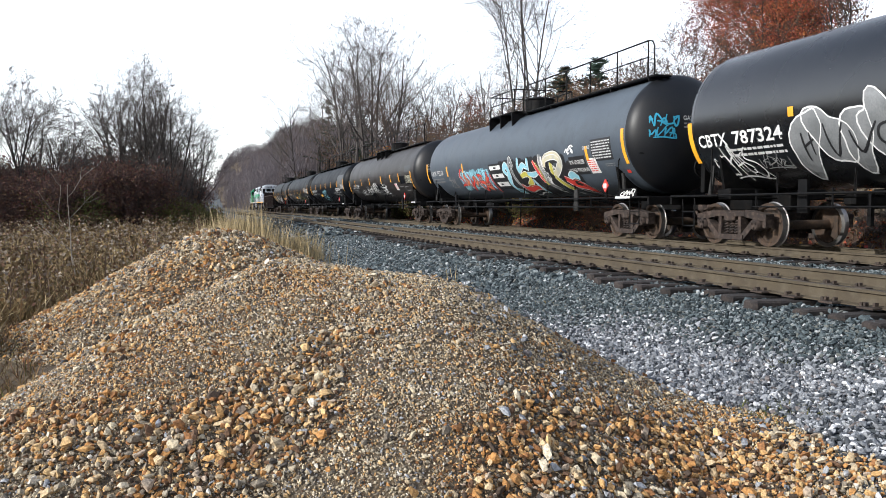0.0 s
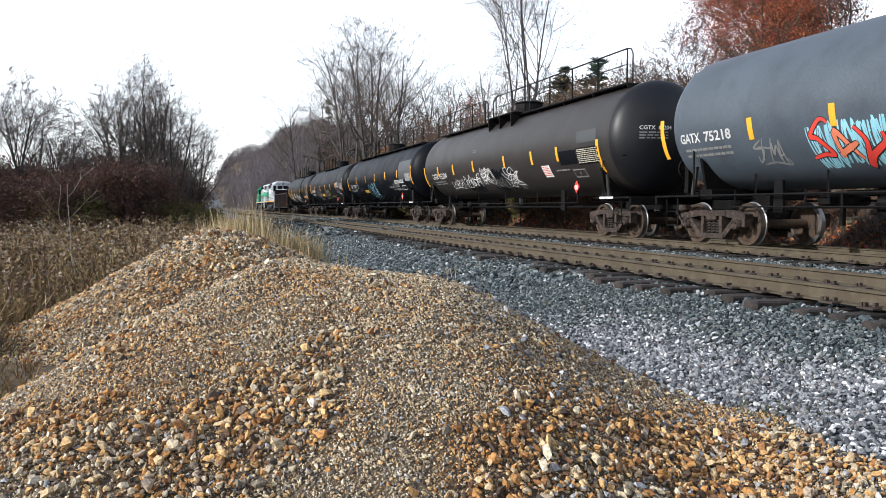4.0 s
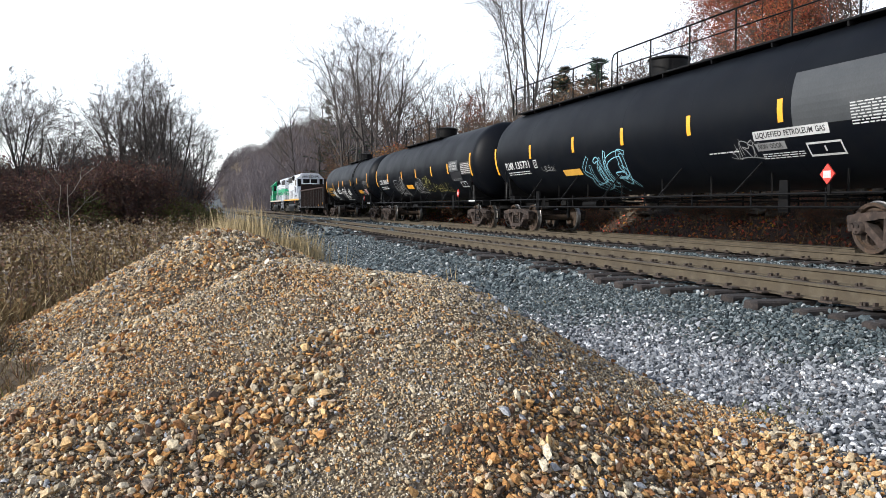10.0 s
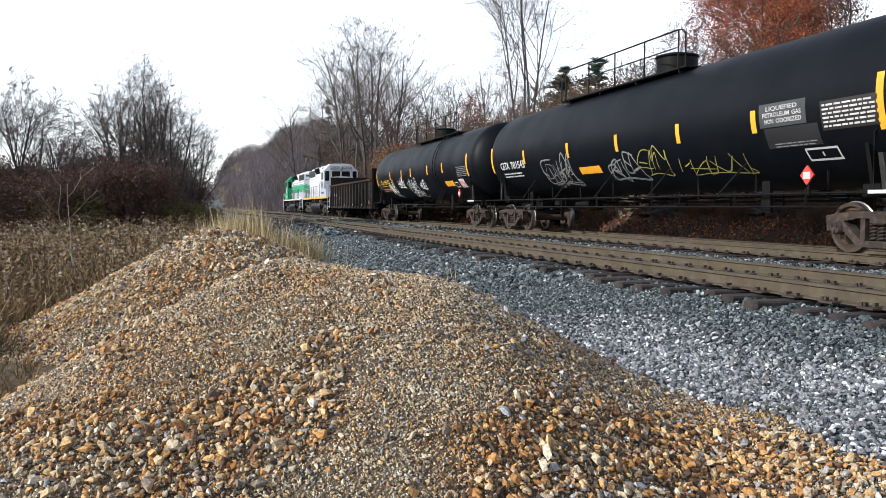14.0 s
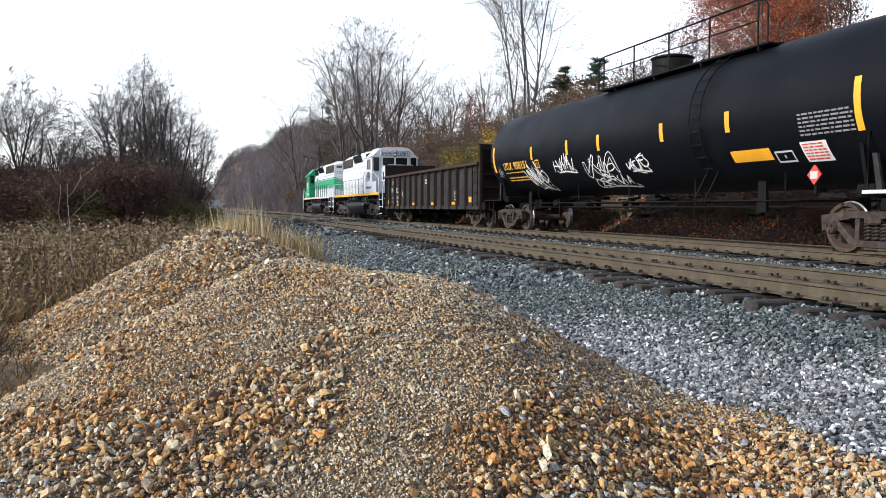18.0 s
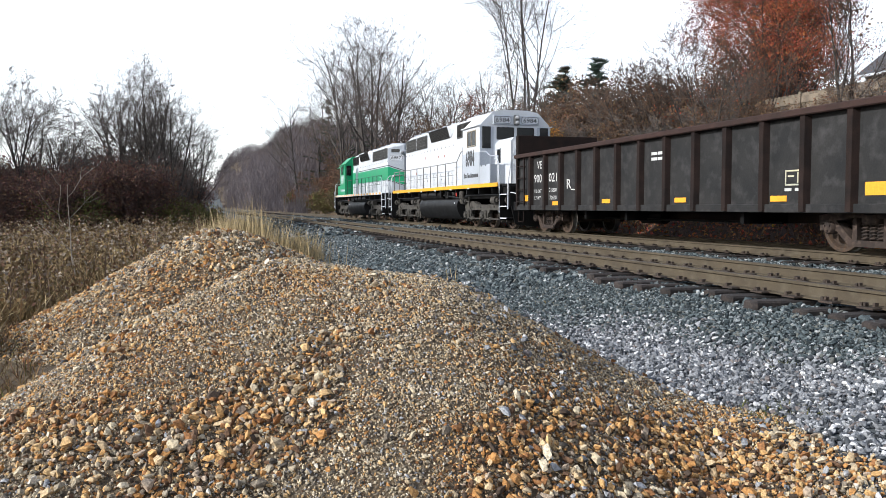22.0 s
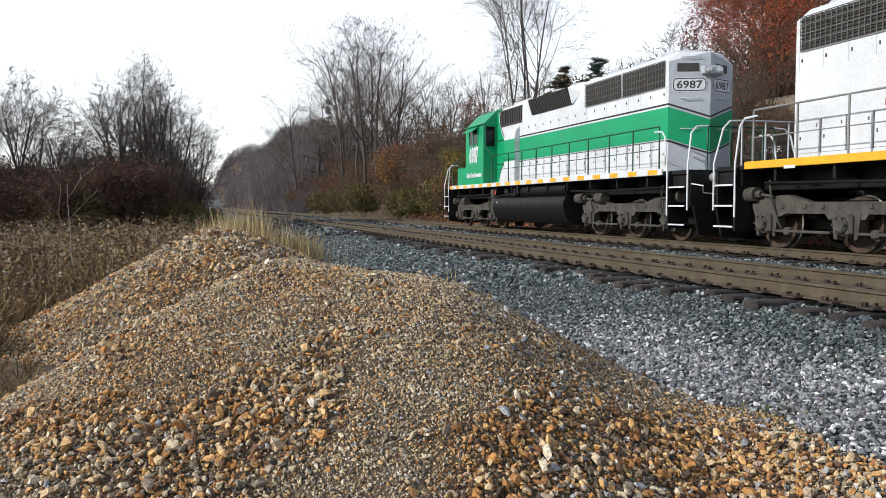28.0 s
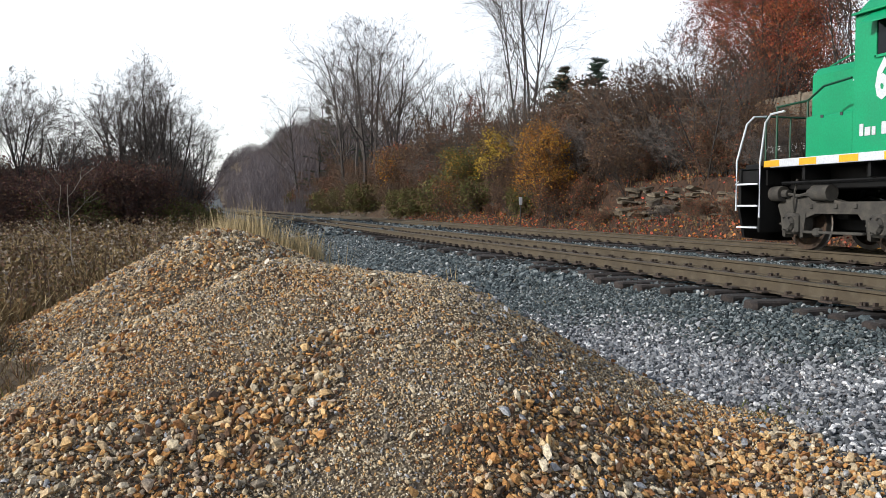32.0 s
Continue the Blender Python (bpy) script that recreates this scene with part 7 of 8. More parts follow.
def stone_shapes(base, count, seed, flat=(0.42, 0.85)):
    """Broken stones: uneven corners, and for the many-sided ones a few flat split faces."""
    r = np.random.RandomState(seed)
    v, f = base
    out = []
    for _ in range(count):
        w = v * r.uniform(0.8, 1.18, (len(v), 1)) + r.normal(0, 0.09, v.shape)
        if len(v) > 8:
            for _ in range(7):
                n = r.normal(0, 1, 3)
                n /= np.linalg.norm(n)
                over = np.maximum(w @ n - r.uniform(0.34, 0.66), 0)
                w = w - over[:, None] * n
        out.append(w * np.array([1.15, r.uniform(0.62, 1.0), r.uniform(*flat)]))
    return out, f


def random_turns(n, r, tilt=0.5):
    """Rotation matrices: any heading, a limited tilt."""
    a, b, c = r.uniform(0, 6.283, n), r.normal(0, tilt, n), r.normal(0, tilt, n)
    ca, sa, cb, sb, cc, sc = np.cos(a), np.sin(a), np.cos(b), np.sin(b), np.cos(c), np.sin(c)
    z = np.zeros(n)
    o = np.ones(n)
    A = np.stack([ca, -sa, z, sa, ca, z, z, z, o], 1).reshape(n, 3, 3)
    B = np.stack([o, z, z, z, cb, -sb, z, sb, cb], 1).reshape(n, 3, 3)
    C = np.stack([cc, z, sc, z, o, z, -sc, z, cc], 1).reshape(n, 3, 3)
    return A @ B @ C


def scatter(name, base, x, y, size, mi, mats, seed, sink=0.25, tilt=0.5, surface=height, stack=0.0):
    """Stones on the ground: one mesh, each stone its own island."""
    r = np.random.RandomState(seed)
    shapes, f = stone_shapes(base, 24, seed)
    n, nv, nf = len(x), len(shapes[0]), len(f)
    e = 0.08
    z = surface(x, y)
    gx_, gy_ = (surface(x + e, y) - z) / e, (surface(x, y + e) - z) / e
    R = random_turns(n, r, tilt)
    pick = r.randint(0, 24, n)
    V = np.array(shapes)[pick] * size[:, None, None]
    V = np.einsum("nij,nkj->nki", R, V)
    V[:, :, 2] += V[:, :, 0] * gx_[:, None] * 0.4 + V[:, :, 1] * gy_[:, None] * 0.4
    V += np.stack([x, y, z + size * (0.55 - sink + stack * r.uniform(0, 1, n))], 1)[:, None, :]
    F = f[None] + (np.arange(n) * nv)[:, None, None]
    return new(name, big_mesh(name, V.reshape(-1, 3), F.reshape(-1, 3), mats, np.repeat(mi, nf)))


def spots(x, y, places):
    return sum(np.exp(-(((x - a) ** 2 + (y - b) ** 2) / (r * r))) for a, b, r in places)


LOOSE = [(1.62, 3.72, 0.42), (1.25, 3.4, 0.36), (0.3, 4.2, 0.36), (-0.12, 3.85, 0.42), (-0.6, 4.2, 0.4), (1.9, 3.3, 0.4), (2.6, 3.7, 0.6), (3.4, 3.9, 0.6), (0.75, 4.75, 0.16), (0.62, 5.5, 0.22)]
RUSTY = [(0.78, 4.64, 0.25), (0.62, 5.5, 0.3), (0.66, 5.0, 0.18), (-0.31, 5.1, 0.3), (-0.62, 4.5, 0.42), (2.5, 4.1, 0.6), (3.4, 4.0, 0.7), (0.25, 4.2, 0.35), (1.55, 3.6, 0.38), (0.0, 3.7, 0.4)]


def coarse_map(x, y):
    """Where the big stones lie: slides on the front slope, the foot, and the rear heap."""
    foot = 0.35 * smooth(0.3, 0.08, pile_height(x, y))
    n = fbm(x * 1.7 + 4, y * 1.7, 21) - 0.47
    left = 0.3 * smooth(0.5, -0.6, x - 0.12 * (y - 5))
    m = 0.85 * spots(x, y, LOOSE) + foot + left + 0.55 * smooth(7.2, 8.5, y) + 2.0 * n
    return smooth(0.3, 0.85, m)


def orange_map(x, y):
    n = fbm(x * 1.9 + 1.7, y * 1.9 + 3.3, 33, 3) - 0.45
    left = smooth(0.8, -1.2, x - 0.15 * (y - 5))
    return np.clip(0.24 + 0.5 * spots(x, y, RUSTY) + 1.5 * n + 0.16 * left + 0.2 * smooth(7.6, 9.0, y), 0.06, 0.9)


rs = np.random.RandomState(11)
pile = thing("gravel_pile", pose(0, 0, 0), "heap of mixed grey and orange-brown gravel beside the track", "gravel pile", data=None)


def gravel_edge(x, y):
    """True where the spilled gravel lies, as against the ballast beside it."""
    wob = fbm(y * 0.8, x * 0.8, 44) - 0.5
    apron = x < 2.95 + 0.5 * wob + 0.85 * smooth(5.6, 4.4, y)
    return (pile_height(x, y) > 0.05 + 0.08 * wob) | (apron & (y < 5.8))


def pile_points(n, seed, lo=(-4.7, 1.5), hi=(4.1, 13.2)):
    r = np.random.RandomState(seed)
    x, y = r.uniform(lo[0], hi[0], n), r.uniform(lo[1], hi[1], n)
    ok = gravel_edge(x, y) & spread_of_gravel(x, y)
    return x[ok], y[ok]


# fine gravel
near_xy, far_xy = pile_points(185000, 1, (-1.9, 2.6), (3.95, 6.9)), pile_points(95000, 6, (-4.2, 6.9), (3.6, 13.2))
x, y = np.concatenate([near_xy[0], far_xy[0]]), np.concatenate([near_xy[1], far_xy[1]])
keep = rs.uniform(0, 1, len(x)) < np.clip(1.1 - 0.6 * coarse_map(x, y), 0, 1)
x, y = x[keep], y[keep]
size = np.clip(rs.lognormal(math.log(0.0068), 0.34, len(x)), 0.0035, 0.015) * (1 + 0.6 * smooth(6.6, 8.5, y))
mi = (rs.uniform(0, 1, len(x)) < orange_map(x, y) * 0.75).astype(int)
ob = scatter("gravel", octa(), x, y, size, mi, [M["grey_stone"], M["orange_stone"]], 2, 0.2, 0.8, stack=0.5)
ob.parent = pile
tagged(ob, "fine grey-brown gravel", kind="stuff")
# coarse gravel
x, y = pile_points(190000, 3)
keep = rs.uniform(0, 1, len(x)) < np.clip(0.055 + 0.9 * coarse_map(x, y), 0, 1) * (1 - 0.3 * smooth(6, 10, y))
x, y = x[keep], y[keep]
near_c = coarse_map(x, y)
size = np.clip(rs.lognormal(math.log(0.016), 0.38, len(x)), 0.008, 0.042) * (0.85 + 0.2 * near_c) * (1 - 0.12 * smooth(-0.2, -0.9, x))
mi = (rs.uniform(0, 1, len(x)) < orange_map(x, y) + 0.12).astype(int)
ob = scatter("gravel", crag(), x, y, size, mi, [M["grey_stone"], M["orange_stone"]], 4, 0.2, 0.6, stack=0.9)
ob.parent = pile
tagged(ob, "coarse orange and grey gravel", kind="stuff")
# the largest stones, one by one
shapes, ico_f = stone_shapes(crag(), 10, 77)
stone_meshes = [[big_mesh("stone", s, ico_f, [M[k]]) for s in shapes] for k in ("grey_stone", "orange_stone")]
x, y = pile_points(900, 5, (-1.6, 2.9), (3.3, 6.2))
for k in range(min(290, len(x))):
    s = rs.uniform(0.016, 0.025)
    o = int(rs.uniform() < float(orange_map(x[k:k + 1], y[k:k + 1])[0]))
    st = part("stone", stone_meshes[o][k % 10], None, pile)
    st.matrix_basis = Matrix.LocRotScale((x[k], y[k], float(height(x[k:k + 1], y[k:k + 1])[0]) + s * 0.3), Euler((rs.normal(0, 0.4), rs.normal(0, 0.4), rs.uniform(0, 6.28))), (s, s, s))

# ballast: dark crushed stone on the shoulder, paler gravel below it
bed = thing("ballast_bed", pose(0, 0, 0), "bed of grey crushed stone ballast along the tracks", "ballast", kind="structure")


def ballast_points(n, seed, lo, hi):
    r = np.random.RandomState(seed)
    x, y = r.uniform(lo[0], hi[0], n), r.uniform(lo[1], hi[1], n)
    clear = np.ones(n, bool)
    for c in (NEAR_TRACK, FAR_TRACK):
        for s in (-1, 1):
            clear &= np.abs(x - c - s * GAUGE / 2) > 0.11
    return x[clear], y[clear]


def pale(x, y):
    return smooth(5.2, 4.2, x + 0.16 * (y - 6) + 1.6 * (fbm(x * 0.6, y * 0.6, 55) - 0.5)) * smooth(10.5, 8.0, y)


for k, (n, lo, hi, s0, s1, kind_of) in enumerate([(62000, (1.6, 2.4), (5.9, 11.5), 0.013, 0.031, "crag"), (36000, (0.6, 11.5), (5.95, 32), 0.027, 0.048, "block"), (10000, (5.8, 3.5), (8.4, 26), 0.028, 0.046, "octa"), (18000, (8.3, 5), (11.2, 34), 0.027, 0.046, "octa"), (6000, (11.2, 8), (14.4, 36), 0.035, 0.05, "octa"), (9000, (0.2, 32), (14.4, 90), 0.07, 0.12, "octa")]):
    x, y = ballast_points(n, 100 + k, lo, hi)
    if k < 2:
        out = ~gravel_edge(x, y) | (rs.uniform(0, 1, len(x)) < 0.04)
        x, y = x[out], y[out]
    size = rs.uniform(s0, s1, len(x)) * (1 + 0.35 * (rs.uniform(0, 1, len(x)) > 0.9))
    mi = (rs.uniform(0, 1, len(x)) < pale(x, y)).astype(int)
    ob = scatter("ballast", {"crag": crag, "block": block, "octa": octa}[kind_of](), x, y, size, mi, [M["ballast"], M["pale_gravel"]], 200 + k, 0.2, 0.6, stack=0.5)
    ob.parent = bed
    tagged(ob, "loose grey crushed stone", kind="stuff")
shapes, ico_f = stone_shapes(crag(), 10, 78)
stone_meshes = [[big_mesh("stone", s, ico_f, [M[k]]) for s in shapes] for k in ("ballast", "pale_gravel")]
x, y = ballast_points(420, 300, (3.1, 3.6), (5.8, 11.0))
x, y = x[x > 3.3], y[x > 3.3]
for k in range(min(280, len(x))):
    s = rs.uniform(0.028, 0.05)
    o = int(rs.uniform() < float(pale(x[k:k + 1], y[k:k + 1])[0]) + 0.1)
    st = part("stone", stone_meshes[o][k % 10], None, bed)
    st.matrix_basis = Matrix.LocRotScale((x[k], y[k], float(height(x[k:k + 1], y[k:k + 1])[0]) + s * 0.3), Euler((rs.normal(0, 0.4), rs.normal(0, 0.4), rs.uniform(0, 6.28))), (s, s, s))
# ---- plants ----
M["bark_grey"] = material("grey_bark", (0.07, 0.06, 0.055), 0.95, second=(0.035, 0.03, 0.028), scale=3, fine=25, bump=0.5)
M["bark_pale"] = material("pale_bark", (0.30, 0.27, 0.235), 0.9, second=(0.16, 0.14, 0.12), scale=3, fine=25, bump=0.4)
M["bark_dark"] = material("dark_bark", (0.05, 0.042, 0.038), 0.95, second=(0.03, 0.025, 0.022), scale=3, fine=25, bump=0.4)
M["twig_grey"] = material("grey_twigs", (0.125, 0.108, 0.098), 0.95, fine=10, bump=0, per_piece=0.3)
M["twig_brown"] = material("brown_twigs", (0.115, 0.075, 0.054), 0.95, fine=10, bump=0, per_piece=0.35)
M["twig_dark"] = material("dark_red_twigs", (0.085, 0.054, 0.048), 0.95, fine=10, bump=0, per_piece=0.4)
# distant twigs: lighter and bluer than bark, distance haze mixed into the colour
M["hazed_wood"] = material("hazed_wood_twigs", (0.17, 0.15, 0.16), 0.95, second=(0.105, 0.09, 0.096), scale=0.05, fine=2, bump=0, per_piece=0.35, third=(0.17, 0.115, 0.085), patch=0.5)


def leaf(name, a, b, per=0.35, hue=0.02):
    return material(name, a, 0.7, second=b, scale=0.9, fine=8, bump=0, per_piece=per, hue=hue, spec=0.25)


M["leaf_rust"] = leaf("rust_red_leaves", (0.4, 0.115, 0.045), (0.22, 0.055, 0.03))
M["leaf_brown"] = leaf("dead_brown_leaves", (0.15, 0.086, 0.044), (0.08, 0.046, 0.027))
M["leaf_gold"] = leaf("golden_leaves", (0.42, 0.21, 0.022), (0.27, 0.11, 0.018))
M["leaf_yellow"] = leaf("yellow_leaves", (0.46, 0.32, 0.03), (0.3, 0.2, 0.03))
M["leaf_green"] = leaf("dull_green_leaves", (0.12, 0.12, 0.03), (0.06, 0.066, 0.02))
M["leaf_dark"] = leaf("dark_maroon_leaves", (0.13, 0.054, 0.042), (0.075, 0.04, 0.032))
M["needle"] = leaf("dark_green_needles", (0.036, 0.062, 0.044), (0.018, 0.034, 0.024))
M["dry_grass"] = material("dry_brown_grass", (0.21, 0.14, 0.06), 0.9, second=(0.085, 0.06, 0.028), scale=0.35, fine=6, bump=0, per_piece=0.45, hue=0.015)
M["straw"] = material("pale_straw", (0.42, 0.335, 0.19), 0.9, second=(0.3, 0.23, 0.12), scale=0.8, fine=6, bump=0, per_piece=0.35)
M["fluff"] = material("pale_seed_heads", (0.27, 0.23, 0.18), 0.95, second=(0.17, 0.13, 0.1), scale=0.8, fine=6, bump=0, per_piece=0.3)


def seg_mesh(name, segs, mats, sides=3, mi=None):
    """Tapered bars from rows of x0 y0 z0 x1 y1 z1 r0 r1."""
    s = np.array(segs, float)
    a, b, r0, r1 = s[:, 0:3], s[:, 3:6], s[:, 6], s[:, 7]
    d = b - a
    d /= np.maximum(np.linalg.norm(d, axis=1, keepdims=True), 1e-6)
    ref = np.where(np.abs(d[:, 2:3]) > 0.9, np.array([[1.0, 0, 0]]), np.array([[0, 0, 1.0]]))
    u = np.cross(d, ref)
    u /= np.linalg.norm(u, axis=1, keepdims=True)
    w = np.cross(d, u)
    n = len(s)
    V = np.zeros((n, 2 * sides, 3))
    for k in range(sides):
        t = 2 * math.pi * k / sides
        o = u * math.cos(t) + w * math.sin(t)
        V[:, k] = a + o * r0[:, None]
        V[:, sides + k] = b + o * r1[:, None]
    F = np.array([(k, (k + 1) % sides, sides + (k + 1) % sides, sides + k) for k in range(sides)])
    F = (F[None] + (np.arange(n) * 2 * sides)[:, None, None]).reshape(-1, 4)
    return big_mesh(name, V.reshape(-1, 3), F, mats, None if mi is None else np.repeat(mi, sides))


def grow(seed, tall, levels=4, stems=1, spread=0.5, rise=0.35, base_r=None, start=0.3, counts=(11, 8, 6, 4), fan=0.16, twig_r=0.006):
    """A bare tree as thick limbs, fine twigs and the twigs' tips."""
    rng = random.Random(seed)
    limbs, twigs, tips = [], [], []

    def branch(p, d, length, r, level):
        steps = (9, 6, 3, 2, 2)[min(level, 4)]
        kids = counts[level] if level < levels and level < len(counts) else 0
        step = length / steps
        marks = sorted(rng.uniform(start if level == 0 else 0.2, 1.0) for _ in range(kids))
        k = 0
        for i in range(steps):
            f0, f1 = i / steps, (i + 1) / steps
            wob = (0.05, 0.11, 0.17, 0.22, 0.25)[min(level, 4)]
            d = (d + Vector((rng.gauss(0, wob), rng.gauss(0, wob), rng.gauss(0, wob * 0.6) + rise * (0, 0.22, 0.1, 0.05, 0.03)[min(level, 4)]))).normalized()
            q = p + d * step
            ra, rb = max(twig_r, r * (1 - 0.82 * f0)), max(twig_r * 0.8, r * (1 - 0.82 * f1))
            (limbs if level < 2 else twigs).append((*p, *q, ra, rb))
            while k < kids and marks[k] <= f1:
                t = (marks[k] - f0) / (f1 - f0)
                o = p.lerp(q, max(0, min(1, t)))
                side = Vector((rng.gauss(0, 1), rng.gauss(0, 1), rng.gauss(0, 0.35))).normalized()
                side = (side - d * side.dot(d)).normalized()
                cd = (d * (1 - spread) + side * spread + Vector((0, 0, rise * (0.5, 0.3, 0.15, 0.1)[min(level, 3)]))).normalized()
                branch(o, cd, length * (1.05 - 0.62 * marks[k]) * rng.uniform(0.48, 0.74), max(twig_r, ra * rng.uniform(0.42, 0.62)), level + 1)
                k += 1
            p = q
        if level >= levels - 1:
            tips.append(tuple(p))

    for s in range(stems):
        a = rng.uniform(0, 6.28)
        off = 0.0
        lean = fan * (1 if stems > 1 else 0.4)
        branch(Vector((off * math.cos(a), off * math.sin(a), -0.25)), Vector((lean * math.cos(a), lean * math.sin(a), 1)).normalized(), tall * rng.uniform(0.85, 1.0), base_r or tall * 0.013, 0)
    return limbs, twigs, tips


def leaf_mesh(name, tips, per_tip, reach, size, mats, seed, weights=None, hang=0.0):
    """Small bent leaves round the tips."""
    r = np.random.RandomState(seed)
    c = np.repeat(np.array(tips, float), per_tip, 0)
    n = len(c)
    c = c + r.normal(0, reach, (n, 3)) - np.array([0, 0, hang])
    s = r.uniform(0.6, 1.3, n) * size
    base = np.array([(0, 0, 0), (0.5, 0.38, 0.12), (1.0, 0, 0.0), (0.5, -0.38, 0.12)])
    R = random_turns(n, r, 0.9)
    V = np.einsum("nij,kj->nki", R, base) * s[:, None, None] + c[:, None, :]
    F = np.arange(n * 4).reshape(n, 4)
    mi = None if len(mats) == 1 else r.choice(len(mats), n, p=weights)
    return big_mesh(name, V.reshape(-1, 3), F, mats, mi)


def plant(name, m, label, category, seed, tall, bark, twig, group="", leaves=None, **kw):
    """A tree or bush: trunk with limbs, and a crown of twigs and leaves."""
    limbs, twigs, tips = grow(seed, tall, **kw)
    t = thing(name, m, label, category, group)
    part("trunk", seg_mesh("trunk", limbs, [M[bark]], 5), None, t)
    if twigs:
        part("crown", seg_mesh("crown", twigs, [M[twig]], 3), None, t, "fine bare twigs")
    if leaves:
        per, reach, size, mats, weights = leaves
        part("leaves", leaf_mesh("leaves", tips, per, reach, size, [M[k] for k in mats], seed + 1, weights), None, t, "autumn leaves")
    return t


def ground_at(x, y, sink=0.05):
    return float(height(np.array([x]), np.array([y]))[0]) - sink


def stand(x, y, turn=0, scale=1.0):
    return pose(x, y, ground_at(x, y), 0, 0, turn)


def put(src, x, y, turn, k=1.0):
    """A copy of a plant at another place and size."""
    ob = copy_thing(src, stand(x, y, turn))
    ob.scale = (k, k, k)
    return ob


rp = random.Random(5)
# bare trees, three habits
TREES = [
    plant("bare_tree", stand(17.0, 92.0), "tall bare grey-barked tree on the wooded bank", "tree", 21, 19.5, "bark_grey", "twig_grey", "bare woodland trees", levels=4, counts=(15, 8, 4, 2), spread=0.52, rise=0.2, start=0.3, twig_r=0.009),
    plant("bare_tree", stand(18.5, 91.0), "tall slender bare tree on the wooded bank", "tree", 22, 19.5, "bark_grey", "twig_grey", "bare woodland trees", levels=4, counts=(15, 8, 4, 2), spread=0.52, rise=0.2, start=0.3, twig_r=0.009),
    plant("bare_tree", stand(19.0, 80.6), "spreading bare tree with grey twigs on the bank", "tree", 23, 14.5, "bark_grey", "twig_brown", "bare woodland trees", levels=4, counts=(15, 8, 4, 2), spread=0.5, rise=0.3, start=0.2, twig_r=0.008),
]
BANK_TREES = [(0, 16.9, 98, 40, 1.08), (1, 17.6, 80, 120, 0.9), (2, 20.2, 80, 200, 0.7), (2, 22.6, 82, 10, 0.72), (0, 23.3, 78, 80, 0.58), (1, 18.2, 128, 60, 0.97), (0, 17.2, 142, 150, 1.0), (2, 19.5, 110, 300, 1.15), (1, 21, 118, 33, 0.9), (0, 24, 100, 77, 0.8),
              (1, 16.9, 84, 250, 0.98), (2, 25, 92, 140, 0.75), (1, 27, 84, 190, 0.6), (0, 30, 96, 220, 0.7), (2, 17.5, 160, 20, 1.2), (1, 17.5, 185, 70, 0.9), (2, 27.5, 70, 95, 0.75), (2, 24.0, 66, 300, 0.7), (1, 33, 75, 15, 0.6), (0, 31, 62, 115, 0.5)]
for k, x, y, turn, s in BANK_TREES:
    put(TREES[k], x, y, turn, s)
# across the meadow
LEFT = [plant("bare_tree", stand(-3.2, 51.7), "bare many-stemmed tree at the meadow's edge", "tree", 31, 9.8, "bark_dark", "twig_grey", "bare trees by the meadow", levels=4, stems=3, counts=(11, 6, 4, 2), spread=0.52, rise=0.2, start=0.24, fan=0.2, twig_r=0.0075),
        plant("bare_tree", stand(-8.2, 46.8), "bare crooked tree at the meadow's edge", "tree", 32, 7.6, "bark_dark", "twig_grey", "bare trees by the meadow", levels=4, stems=2, counts=(11, 8, 5, 2), spread=0.5, rise=0.3, start=0.25, fan=0.25, twig_r=0.006)]
for k, x, y, turn, s in [(0, -5.0, 52.2, 60, 0.92), (0, -4.2, 54.1, 130, 1.0), (0, -2.2, 53.6, 200, 1.0), (0, -1.5, 50.5, 280, 0.84), (0, -0.4, 53, 330, 0.72), (1, -7.6, 48.7, 100, 0.85), (1, -9.2, 44.9, 220, 1.12), (1, -8.9, 47.4, 70, 1.15), (1, -6.5, 50.4, 300, 0.75), (1, -1.4, 48.4, 20, 0.62), (1, -11.3, 45.5, 150, 0.85), (1, -14, 48, 45, 1.1), (0, -17, 52, 90, 0.9), (1, -5.9, 47.5, 250, 0.7), (0, -3.6, 75, 45, 0.9), (1, -3.2, 95, 80, 1.1), (0, -3.0, 125, 10, 1.0)]:
    put(LEFT[k], x, y, turn, s)
# the pale tall tree on top of the bank
plant("bare_tree", stand(19.2, 45.6), "tall bare tree with several upright stems", "tree", 41, 13.8, "bark_grey", "twig_grey", levels=4, stems=4, counts=(12, 7, 5, 2), spread=0.5, rise=0.2, start=0.26, fan=0.2, base_r=0.1, twig_r=0.006)
# the rust-leaved oak above the fence
plant("oak_tree", stand(24.6, 29.0), "oak tree with rust-red autumn leaves above the fence", "tree", 51, 9.4, "bark_dark", "twig_dark", levels=3, stems=3, counts=(17, 10, 7), spread=0.55, rise=0.2, start=0.04, fan=0.22, leaves=(26, 0.26, 0.07, ("leaf_rust", "leaf_brown"), (0.72, 0.28)))
plant("oak_tree", stand(24.6, 32.0), "oak tree with rust-brown autumn leaves behind the fence", "tree", 52, 6.2, "bark_dark", "twig_dark", levels=3, stems=2, counts=(16, 9, 7), spread=0.5, rise=0.2, start=0.05, fan=0.15, leaves=(22, 0.25, 0.07, ("leaf_rust", "leaf_brown"), (0.55, 0.45)))
plant("bare_tree", stand(19.2, 20.2), "bare sapling with curled dead leaves by the fence", "tree", 53, 5.5, "bark_dark", "twig_dark", levels=3, stems=2, counts=(9, 7, 4), spread=0.4, rise=0.5, leaves=(1, 0.05, 0.1, ("leaf_brown",), None))
